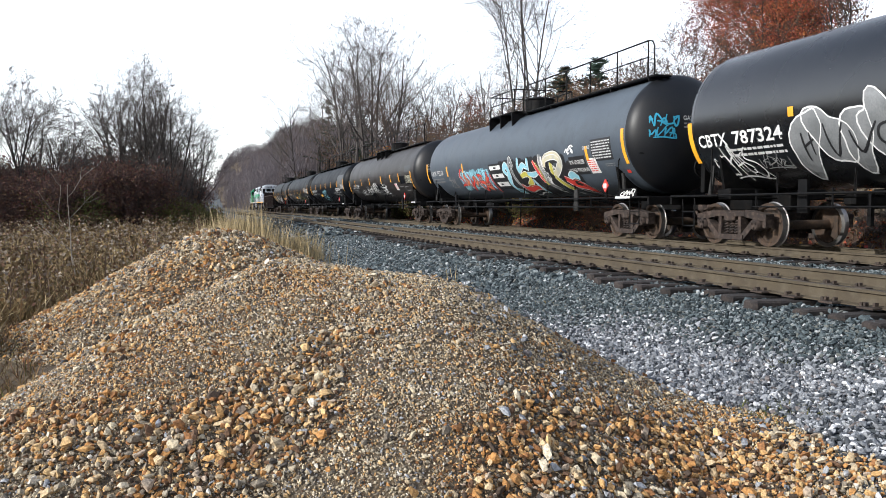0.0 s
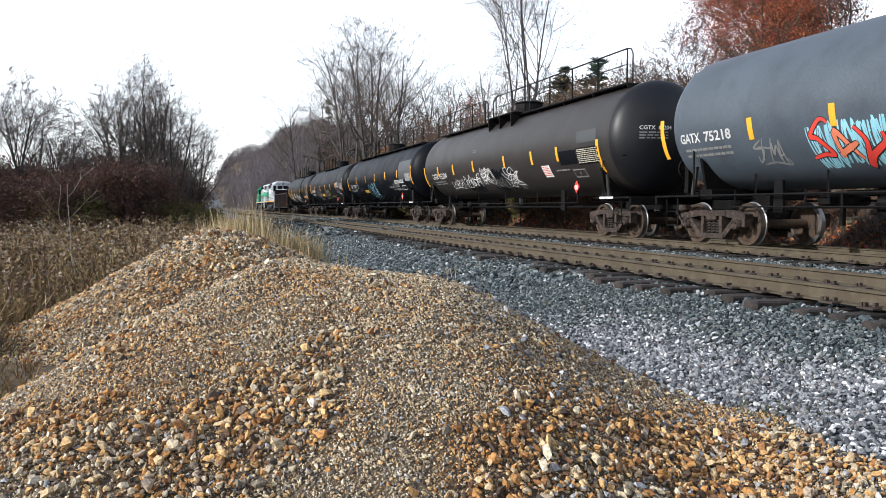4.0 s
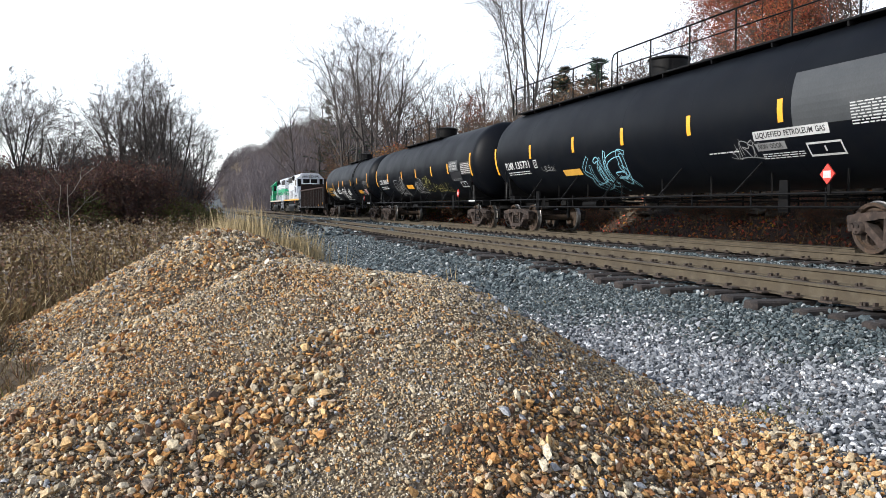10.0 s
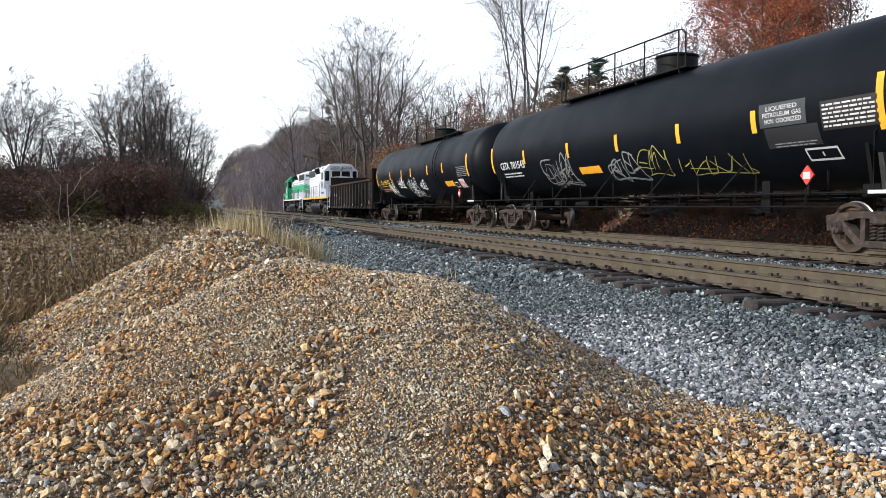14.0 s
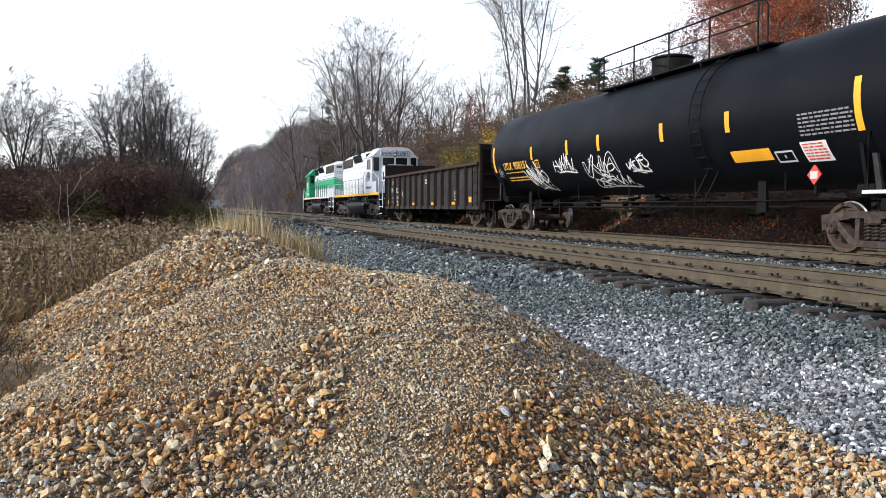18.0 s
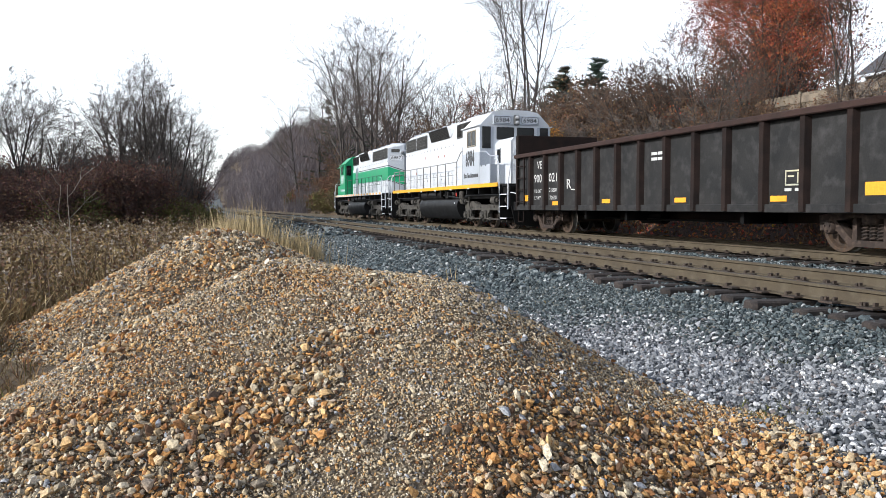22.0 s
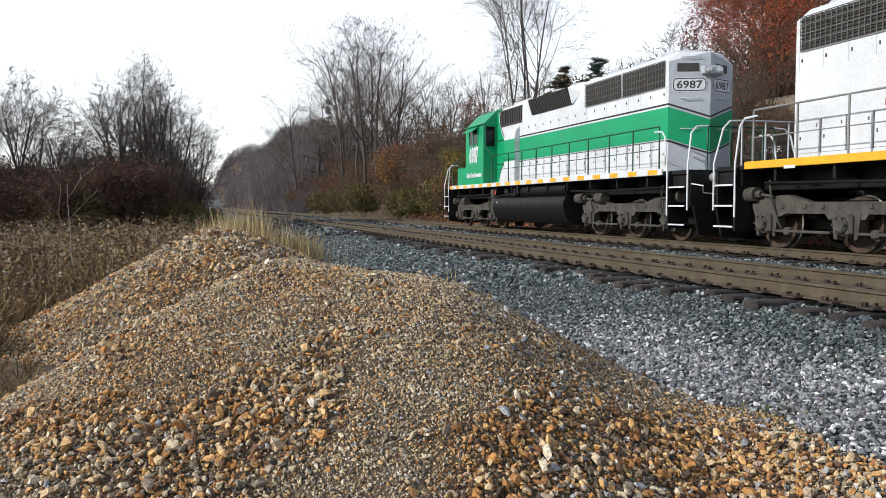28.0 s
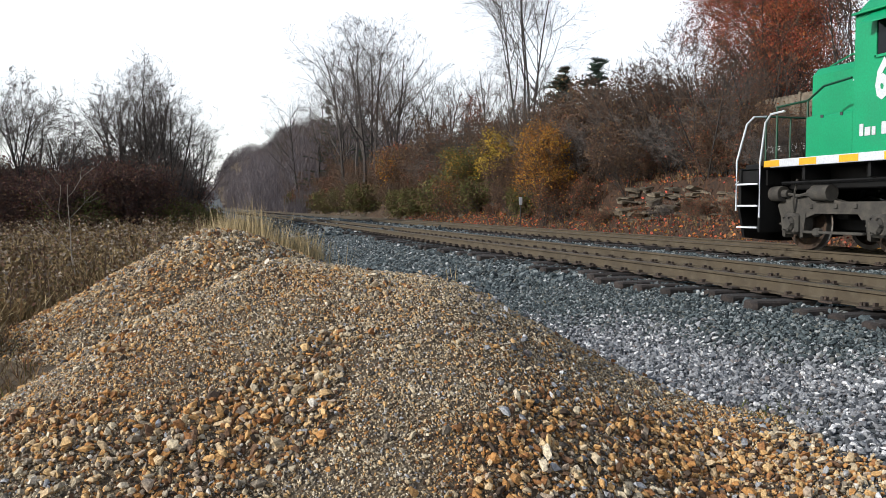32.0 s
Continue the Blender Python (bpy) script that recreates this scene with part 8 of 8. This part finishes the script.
plant("red_sapling", stand(18.9, 57.5), "thin sapling with a few dull red leaves", "tree", 54, 6.5, "bark_grey", "twig_brown", levels=3, stems=2, counts=(11, 8, 5), spread=0.45, rise=0.4, leaves=(1, 0.2, 0.12, ("leaf_dark", "leaf_rust"), (0.7, 0.3)))
# conifers
def conifer(m, tall, seed, label, wide=0.3, top=0.98, low=0.12, dry=0.0):
    """Whorls of uneven boughs with sprays of needles."""
    rng = random.Random(seed)
    t = thing("conifer", m, label, "conifer")
    segs, ndl, brown = [(0, 0, -0.2, 0, 0, tall, 0.2, 0.03)], [], []
    z = tall * low
    while z < tall * top:
        for _ in range(6):
            reach = ((tall - z) * wide + 0.3) * rng.uniform(0.2, 1.3)
            a = rng.uniform(0, 6.28)
            ex, ey, ez = reach * math.cos(a), reach * math.sin(a), z + reach * rng.uniform(-0.05, 0.4)
            segs.append((0, 0, z, ex, ey, ez, 0.035, 0.012))
            for k in range(int(16 + reach * 44)):
                f = rng.uniform(0.12, 1.05)
                px, py, pz = ex * f, ey * f, z + (ez - z) * f
                (brown if rng.random() < dry else ndl).append((px, py, pz, px + rng.gauss(0, 0.22), py + rng.gauss(0, 0.22), pz + rng.gauss(0.1, 0.12), 0.032, 0.006))
        z += tall * rng.uniform(0.022, 0.05)
    part("trunk", seg_mesh("trunk", segs, [M["bark_dark"]], 5), None, t)
    part("crown", seg_mesh("crown", ndl, [M["needle"]], 3), None, t, "dark green needles")
    if brown:
        part("crown", seg_mesh("crown", brown, [M["leaf_brown"]], 3), None, t, "browned needles")
    return t


conifer(stand(29.9, 56.5), 9.4, 3, "dark green pine above the bank", 0.5)
conifer(stand(27.6, 57.6), 8.8, 4, "broad browning pine half hidden by bare trees", 0.6, 0.99, 0.3, 0.35)
conifer(stand(20, 128), 16.5, 5, "dark evergreen among the bare trees", 0.3, 0.95, 0.1, 0.3)
conifer(stand(24, 122), 14.5, 6, "dark evergreen among the bare trees", 0.32, 0.95, 0.1, 0.2)

# bushes on the bank and along the meadow
BUSH = [
    plant("bare_bush", stand(17.8, 31), "tangled bare brown bush on the bank", "bush", 61, 3.0, "bark_grey", "twig_brown", "bushes on the bank", levels=3, stems=9, counts=(8, 6, 4), spread=0.5, rise=0.3, start=0.1, fan=0.65, base_r=0.022, twig_r=0.005, leaves=(1, 0.1, 0.08, ("leaf_brown",), None)),
    plant("bare_bush", stand(18.6, 27), "arching bare grey bush on the bank", "bush", 62, 3.2, "bark_dark", "twig_grey", "bushes on the bank", levels=3, stems=10, counts=(8, 6, 4), spread=0.55, rise=0.2, start=0.1, fan=0.75, base_r=0.022, twig_r=0.005),
    plant("bare_bush", stand(16.4, 48), "brown bush with withered leaves on the bank", "bush", 63, 2.6, "bark_grey", "twig_brown", "bushes on the bank", levels=3, stems=9, counts=(8, 6, 4), spread=0.55, rise=0.25, start=0.1, fan=0.7, base_r=0.02, twig_r=0.006, leaves=(2, 0.18, 0.08, ("leaf_brown", "leaf_rust"), (0.85, 0.15))),
    plant("green_bush", stand(16.6, 60), "low bush with dull green and brown leaves", "bush", 64, 2.2, "bark_grey", "twig_brown", "bushes on the bank", levels=3, stems=9, counts=(7, 6, 4), spread=0.6, rise=0.2, start=0.1, fan=0.7, base_r=0.02, twig_r=0.006, leaves=(4, 0.16, 0.11, ("leaf_green", "leaf_brown"), (0.7, 0.3))),
    plant("maroon_bush", stand(-3.0, 44), "dense dark maroon bush at the meadow's edge", "bush", 65, 3.9, "bark_dark", "twig_dark", "bushes by the meadow", levels=3, stems=11, counts=(9, 7, 5), spread=0.55, rise=0.25, start=0.05, fan=0.6, base_r=0.025, twig_r=0.009, leaves=(1, 0.25, 0.10, ("leaf_dark", "leaf_brown"), (0.6, 0.4))),
]
rb = random.Random(9)
for y in np.arange(15, 68, 1.55):
    for lane, (xa, xb) in enumerate(((17.3, 18.4), (18.8, 20.4), (20.6, 22.5))):
        if lane == 2 and 14 < y < 30:
            continue
        if rb.random() < (0.4 if y < 37 else 0.85, 0.95, 0.85)[lane]:
            k = rb.choice((0, 1, 1, 0, 2)) if lane else rb.choice((0, 1, 2))
            put(BUSH[k], rb.uniform(xa, xb) + (0.7 if lane == 0 and y < 37 else 0), y + rb.uniform(-0.7, 0.7), rb.uniform(0, 360), rb.uniform(0.75, 1.2) * ((0.8, 1.25, 1.45) if y > 30 else (0.6, 0.95, 0.95) if y < 25 else (0.65, 1.15, 1.25))[lane] * (1.1 if y > 40 else 1))
for y in np.arange(34, 150, 2.3):
    put(BUSH[rb.choice((2, 2, 3, 0))], rb.uniform(16.3, 17.3), y, rb.uniform(0, 360), rb.uniform(0.5, 0.9) * (1 + y / 220))
    put(BUSH[rb.choice((0, 2, 1))], rb.uniform(17.5, 20), y + 1, rb.uniform(0, 360), rb.uniform(0.9, 1.5))
    if y > 55:
        put(BUSH[rb.choice((0, 2, 1))], rb.uniform(18, 26), y + 2, rb.uniform(0, 360), rb.uniform(1.3, 2.1))
for k in range(46):
    y = rb.uniform(41, 52)
    x = -14.0 + 11.9 * (k / 45) + rb.uniform(-0.8, 0.8)
    put(BUSH[4 if k % 3 else rb.choice((0, 1))], x, y, rb.uniform(0, 360), rb.uniform(0.72, 1.08) * (1.3 - 0.3 * smooth(0, 22, k)))
for k in range(16):
    put(BUSH[4], -30 + k * 1.2, rb.uniform(42, 56), rb.uniform(0, 360), rb.uniform(1.2, 1.6))
for y in np.arange(55, 220, 5.5):
    put(BUSH[4], rb.uniform(-3.6, -1.9), y, rb.uniform(0, 360), rb.uniform(0.7, 1.1))
    put(BUSH[4], rb.uniform(-7, -4), y, rb.uniform(0, 360), rb.uniform(1.0, 1.6))
for x, y, s in ((-6.1, 41.5, 1.0), (-7.3, 42.5, 0.85), (-1.2, 44.0, 0.85), (0.2, 47, 0.7), (-5.2, 42.0, 0.8)):
    put(BUSH[3], x, y, rb.uniform(0, 360), s * 1.15)
plant("golden_bush", stand(15.95, 35.4), "tall bush with golden-orange autumn leaves", "bush", 71, 4.2, "bark_grey", "twig_brown", levels=3, stems=6, counts=(10, 7, 5), spread=0.42, rise=0.3, start=0.03, fan=0.07, base_r=0.03, leaves=(5, 0.16, 0.075, ("leaf_gold", "leaf_brown"), (0.75, 0.25)))
plant("yellow_sapling", stand(16.6, 44.5), "small sapling with bright yellow leaves", "tree", 72, 4.0, "bark_grey", "twig_brown", levels=3, stems=3, counts=(8, 6, 4), spread=0.45, rise=0.3, fan=0.25, leaves=(4, 0.16, 0.11, ("leaf_yellow",), None))
plant("green_bush", stand(16.5, 48.5), "bush with dull green leaves on the bank", "bush", 73, 4.0, "bark_grey", "twig_brown", levels=3, stems=5, counts=(9, 7, 5), spread=0.5, rise=0.3, start=0.05, fan=0.4, leaves=(7, 0.2, 0.09, ("leaf_green", "leaf_gold"), (0.8, 0.2)))
plant("golden_bush", stand(16.9, 71), "bush with orange-brown leaves on the bank", "bush", 74, 5.0, "bark_grey", "twig_brown", levels=3, stems=5, counts=(9, 6, 4), spread=0.5, rise=0.3, fan=0.35, leaves=(3, 0.22, 0.14, ("leaf_gold", "leaf_brown"), (0.4, 0.6)))
# sapling in the meadow
plant("bare_sapling", stand(-1.95, 15.2), "thin pale bare sapling in the dry grass", "sapling", 81, 2.5, "bark_pale", "bark_pale", levels=2, counts=(4, 2), spread=0.5, rise=0.1, start=0.4, base_r=0.018, twig_r=0.004)

# ---- far wood on the hill ----
rw = np.random.RandomState(8)
far = []
for k in range(1150):
    y = rw.uniform(125, 520) if k % 4 else rw.uniform(400, 1000)
    x = 16 + abs(rw.normal(0, 1)) * (6 + 0.12 * (y - 100))
    z = float(height(np.array([x]), np.array([y]))[0])
    tall = rw.uniform(8, 13)
    far.append((x, y, z, x, y, z + tall * 0.7, 0.18, 0.05))
    for _ in range(78):
        a, h = rw.uniform(0, 6.283), rw.uniform(0.05, 0.9)
        rr = tall * 0.30 * math.sin(min(1, h + 0.15) * 2.4) * rw.uniform(0.1, 1)
        px, py, pz = x + rr * math.cos(a), y + rr * math.sin(a), z + tall * h
        far.append((px, py, pz, px + rw.normal(0, 0.5), py + rw.normal(0, 0.5), pz + rw.uniform(0.6, 2.2), 0.02 + 0.00018 * y, 0.008))
for _ in range(700):
    y = 120 + 460 * rw.uniform(0, 1) ** 1.6
    x = 14.6 + rw.uniform(0, 1) * (4 + 0.05 * y)
    z = float(height(np.array([x]), np.array([y]))[0])
    for _ in range(26):
        px, py = x + rw.normal(0, 0.9), y + rw.normal(0, 1.5)
        far.append((px, py, z + rw.uniform(-0.2, 1.2), px + rw.normal(0, 0.4), py + rw.normal(0, 0.4), z + rw.uniform(0.8, 3.2), 0.02 + 0.0002 * y, 0.01))
for _ in range(330):
    y = rw.uniform(560, 880)
    x = y * rw.uniform(0.0, 0.16)
    z = float(height(np.array([x]), np.array([y]))[0])
    tall = rw.uniform(9, 14)
    for _ in range(40):
        a, h = rw.uniform(0, 6.283), rw.uniform(0.0, 0.9)
        rr = tall * 0.34 * rw.uniform(0.1, 1)
        px, py, pz = x + rr * math.cos(a), y + rr * math.sin(a), z + tall * h
        far.append((px, py, pz, px + rw.normal(0, 0.5), py + rw.normal(0, 0.5), pz + rw.uniform(0.8, 2.4), 0.2, 0.05))
for _ in range(260):
    y = rw.uniform(110, 700)
    x = -1.5 - abs(rw.normal(0, 1)) * 25
    z = float(height(np.array([x]), np.array([y]))[0])
    tall = rw.uniform(7, 11)
    for _ in range(50):
        a, h = rw.uniform(0, 6.283), rw.uniform(0.0, 0.9)
        rr = tall * 0.3 * rw.uniform(0.1, 1)
        px, py, pz = x + rr * math.cos(a), y + rr * math.sin(a), z + tall * h
        far.append((px, py, pz, px + rw.normal(0, 0.5), py + rw.normal(0, 0.5), pz + rw.uniform(0.6, 2.2), 0.05 + 0.0003 * y, 0.02))
wood = new("far_woods", seg_mesh("far_woods", far, [M["hazed_wood"]], 3))
tagged(wood, "leafless woods on the far hill, paled to mauve-brown for haze", "woods", kind="stuff")

# ---- meadow ----
rm = np.random.RandomState(14)


def blades(name, x, y, tall, lean, width, mats, mi, label, seed):
    r = np.random.RandomState(seed)
    n = len(x)
    z = height(x, y) - 0.03
    a = r.uniform(0, 6.283, n)
    dx, dy = np.cos(a) * lean, np.sin(a) * lean
    b = r.uniform(0, 6.283, n)
    wx, wy = np.cos(b) * width, np.sin(b) * width
    V = np.zeros((n, 5, 3))
    V[:, 0] = np.stack([x - wx, y - wy, z], 1)
    V[:, 1] = np.stack([x + wx, y + wy, z], 1)
    V[:, 2] = np.stack([x + wx * 0.8 + dx * 0.35, y + wy * 0.8 + dy * 0.35, z + tall * 0.55], 1)
    V[:, 3] = np.stack([x - wx * 0.8 + dx * 0.35, y - wy * 0.8 + dy * 0.35, z + tall * 0.55], 1)
    V[:, 4] = np.stack([x + dx, y + dy, z + tall], 1)
    idx = np.arange(n) * 5
    tri = np.concatenate([np.stack([idx, idx + 1, idx + 2], 1), np.stack([idx, idx + 2, idx + 3], 1), np.stack([idx + 3, idx + 2, idx + 4], 1)])
    ob = new(name, big_mesh(name, V.reshape(-1, 3), tri, mats, None if mi is None else np.tile(mi, 3)))
    return tagged(ob, label, "grass", kind="stuff")


n = 46000
y = 9.0 + 36 * rm.uniform(0, 1, n) ** 1.5
x = 0.3 - rm.uniform(0, 1, n) * (2.5 + 0.42 * y)
ok = (pile_height(x, y) < 0.07) & ((x < -1.6) | (y > 12.5))
x, y = x[ok], y[ok]
clump = fbm(x * 0.8, y * 0.8, 61)
tall = rm.uniform(0.25, 0.85, len(x)) * (0.45 + 1.1 * clump) * (0.55 + 0.45 * smooth(9, 16, y))
blades("dry_grass", x, y, tall, rm.uniform(0.05, 0.5, len(x)), rm.uniform(0.004, 0.010, len(x)) * (1 + y / 30), [M["dry_grass"], M["straw"]], (rm.uniform(0, 1, len(x)) < 0.12 + 0.16 * (clump > 0.55)).astype(int), "dry brown meadow grass and weeds", 3)
# tufts of withered leaves and seed heads on the weeds
k = rm.choice(len(x), 16000)
tips = np.stack([x[k], y[k], height(x[k], y[k]) + tall[k] * rm.uniform(0.25, 1.0, 16000)], 1)
tagged(new("weed_leaves", leaf_mesh("weed_leaves", tips, 2, 0.06, 0.065, [M["dry_grass"], M["leaf_brown"], M["fluff"]], 5, (0.52, 0.32, 0.16))), "withered weed leaves and pale seed heads", "weeds", kind="stuff")
# pale straw behind the second heap and short stubble
n = 9000
x = np.concatenate([rm.normal(0.6, 0.24, n // 2), rm.normal(1.3, 0.26, n // 2)])
y = np.concatenate([rm.normal(13.2, 0.35, n // 2), rm.normal(12.9, 0.35, n // 2)])
blades("straw_tuft", x, y, rm.uniform(0.55, 1.0, n) * np.where(x < 0.95, 1.45, 1.12), rm.uniform(0.02, 0.3, n), rm.uniform(0.004, 0.009, n), [M["straw"]], None, "tall pale straw-coloured grass behind the heap", 6)
n = 16000
x, y = rm.uniform(-5.6, -0.7, n), rm.uniform(3.8, 12.5, n)
ok = (x < -0.9 - 0.25 * (y - 5) + 0.5 * fbm(x, y, 77)) & (pile_height(x, y) < 0.16)
blades("stubble", x[ok], y[ok], rm.uniform(0.05, 0.24, ok.sum()), rm.uniform(0.02, 0.2, ok.sum()), rm.uniform(0.003, 0.007, ok.sum()), [M["dry_grass"], M["leaf_green"], M["leaf_brown"]], rm.choice(3, ok.sum(), p=(0.6, 0.08, 0.32)), "short dry grass beside the heaps", 7)


def weed(x, y, tall, mat, label, n=40, r=0.08, seed=1):
    rr = np.random.RandomState(seed)
    xs, ys = x + rr.normal(0, r, n), y + rr.normal(0, r, n)
    ob = blades("weed", xs, ys, rr.uniform(0.4, 1.0, n) * tall, rr.uniform(0.02, 0.12, n), rr.uniform(0.003, 0.008, n), [M[mat]], None, label, seed)
    ob["kind"] = ""
    del ob["kind"]
    tagged(ob, label, "weed", "weeds in the ballast")


for i, (x, y, tall, mat, nn, r, label) in enumerate([(3.83, 4.5, 0.09, "leaf_green", 170, 0.15, "small dark green weed in the gravel"), (4.75, 5.55, 0.08, "leaf_green", 80, 0.09, "small dark green weed in the gravel"), (5.0, 7.2, 0.07, "leaf_yellow", 25, 0.07, "small yellowing weed in the ballast"),
                                              (3.3, 13.4, 0.36, "leaf_green", 45, 0.05, "upright green weed in the ballast"), (4.1, 12.9, 0.5, "straw", 14, 0.05, "dry pale stalk in the ballast"), (2.2, 11.8, 0.3, "straw", 12, 0.06, "dry pale stalk in the ballast"), (4.6, 10.2, 0.1, "leaf_yellow", 22, 0.08, "small yellowing weed in the ballast"),
                                              (-0.62, 3.6, 0.28, "dry_grass", 8, 0.05, "thin dead stalk on the heap"), (-1.0, 4.0, 0.3, "dry_grass", 8, 0.05, "thin dead stalk on the heap")]):
    weed(x, y, tall, mat, label, nn, r, 40 + i)

# fallen leaves on the cutting
n = 24000
y = 11 + 55 * rm.uniform(0, 1, n) ** 1.3
x = 14.4 + rm.uniform(0, 1, n) ** 1.5 * 6.5
tips = np.stack([x, y, height(x, y) + 0.025], 1)
tagged(new("fallen_leaves", leaf_mesh("fallen_leaves", tips, 1, 0.015, 0.12, [M["leaf_rust"], M["leaf_brown"], M["leaf_gold"]], 15, (0.5, 0.4, 0.1))), "fallen rust-brown leaves on the bank", "leaves", kind="stuff")
n = 9000
y = 12 + 70 * rm.uniform(0, 1, n) ** 1.4
x = 15.4 + rm.uniform(0, 1, n) * 5.5
blades("bank_grass", x, y, rm.uniform(0.15, 0.6, n), rm.uniform(0.05, 0.4, n), rm.uniform(0.005, 0.012, n), [M["dry_grass"], M["twig_brown"]], (rm.uniform(0, 1, n) < 0.5).astype(int), "dead brown stalks on the bank", 16)
for y in np.arange(14, 60, 2.1):
    if rb.random() < 0.75:
        put(BUSH[rb.choice((0, 1, 2))], rb.uniform(16.2, 17.2), y, rb.uniform(0, 360), rb.uniform(0.2, 0.42))
plant("bare_tree", stand(18.0, 25.5), "leaning bare sumac on the bank", "tree", 91, 4.6, "bark_dark", "twig_grey", levels=3, stems=4, counts=(7, 5, 3), spread=0.5, rise=0.3, start=0.3, fan=0.6, base_r=0.05)
plant("bare_tree", stand(18.6, 30.5), "leaning bare sumac on the bank", "tree", 92, 4.8, "bark_dark", "twig_brown", levels=3, stems=4, counts=(7, 5, 3), spread=0.5, rise=0.3, start=0.3, fan=0.5, base_r=0.05)

for x, y, tall, seed in ((20.0, 28.2, 5.2, 93), (19.6, 30.4, 4.8, 94), (20.3, 25.8, 4.9, 95), (19.3, 33.2, 4.6, 96)):
    plant("bare_tree", stand(x, y), "spreading bare sumac with stubby twigs on the bank", "tree", seed, tall, "bark_dark", "twig_brown", levels=3, stems=5, counts=(8, 6, 4), spread=0.5, rise=0.25, start=0.25, fan=0.5, base_r=0.05, twig_r=0.008)
# tall weeds standing over the meadow
n = 1500
y = 11 + 30 * rm.uniform(0, 1, n) ** 1.4
x = 0.2 - rm.uniform(0, 1, n) * (2.0 + 0.42 * y)
ok = (pile_height(x, y) < 0.05) & ((x < -2.0) | (y > 13))
x, y = x[ok], y[ok]
n = len(x)
tall = rm.uniform(0.7, 1.25, n)
blades("tall_weeds", x, y, tall, rm.uniform(0.02, 0.25, n), rm.uniform(0.006, 0.011, n), [M["twig_brown"], M["dry_grass"]], (rm.uniform(0, 1, n) < 0.5).astype(int), "tall dead brown weed stalks", 31)
tips = np.concatenate([np.stack([x + rm.normal(0, 0.05, n), y + rm.normal(0, 0.05, n), height(x, y) + tall * f], 1) for f in (0.5, 0.65, 0.8, 0.92, 1.0)])
tagged(new("weed_heads", leaf_mesh("weed_heads", tips, 4, 0.055, 0.06, [M["dry_grass"], M["leaf_brown"], M["fluff"]], 32, (0.35, 0.3, 0.35))), "withered flower heads of the tall weeds", "weeds", kind="stuff")
for x, y, s in ((16.7, 52, 1.25), (16.9, 55, 1.3), (17.6, 50, 1.2), (16.3, 78, 1.4), (16.2, 90, 1.4), (16.4, 105, 1.5)):
    put(BUSH[3], x, y, rb.uniform(0, 360), s)


def motions():
    """The train backs past at a steady pace; its wheels turn with it."""
    for ob, y0, turn in ROLLING:
        walk(ob, [(t, pose(FAR_TRACK, y0 - SPEED * t, 0, 0, 0, turn)) for t in (0, 8, 16, 24, 32)])
    step = 4 / FPS
    for ob, y, r in SPINNING:
        base = Vector((0, y, r))
        flip = 1
        o = ob
        while o.parent:
            o = o.parent
        for thing_ob, _, turn in ROLLING:
            if thing_ob == o and turn == 180:
                flip = -1
        rate = flip * math.degrees(SPEED / r)
        walk(ob, [(k * step, pose(base.x, base.y, base.z, rate * k * step)) for k in range(241)])


motions()
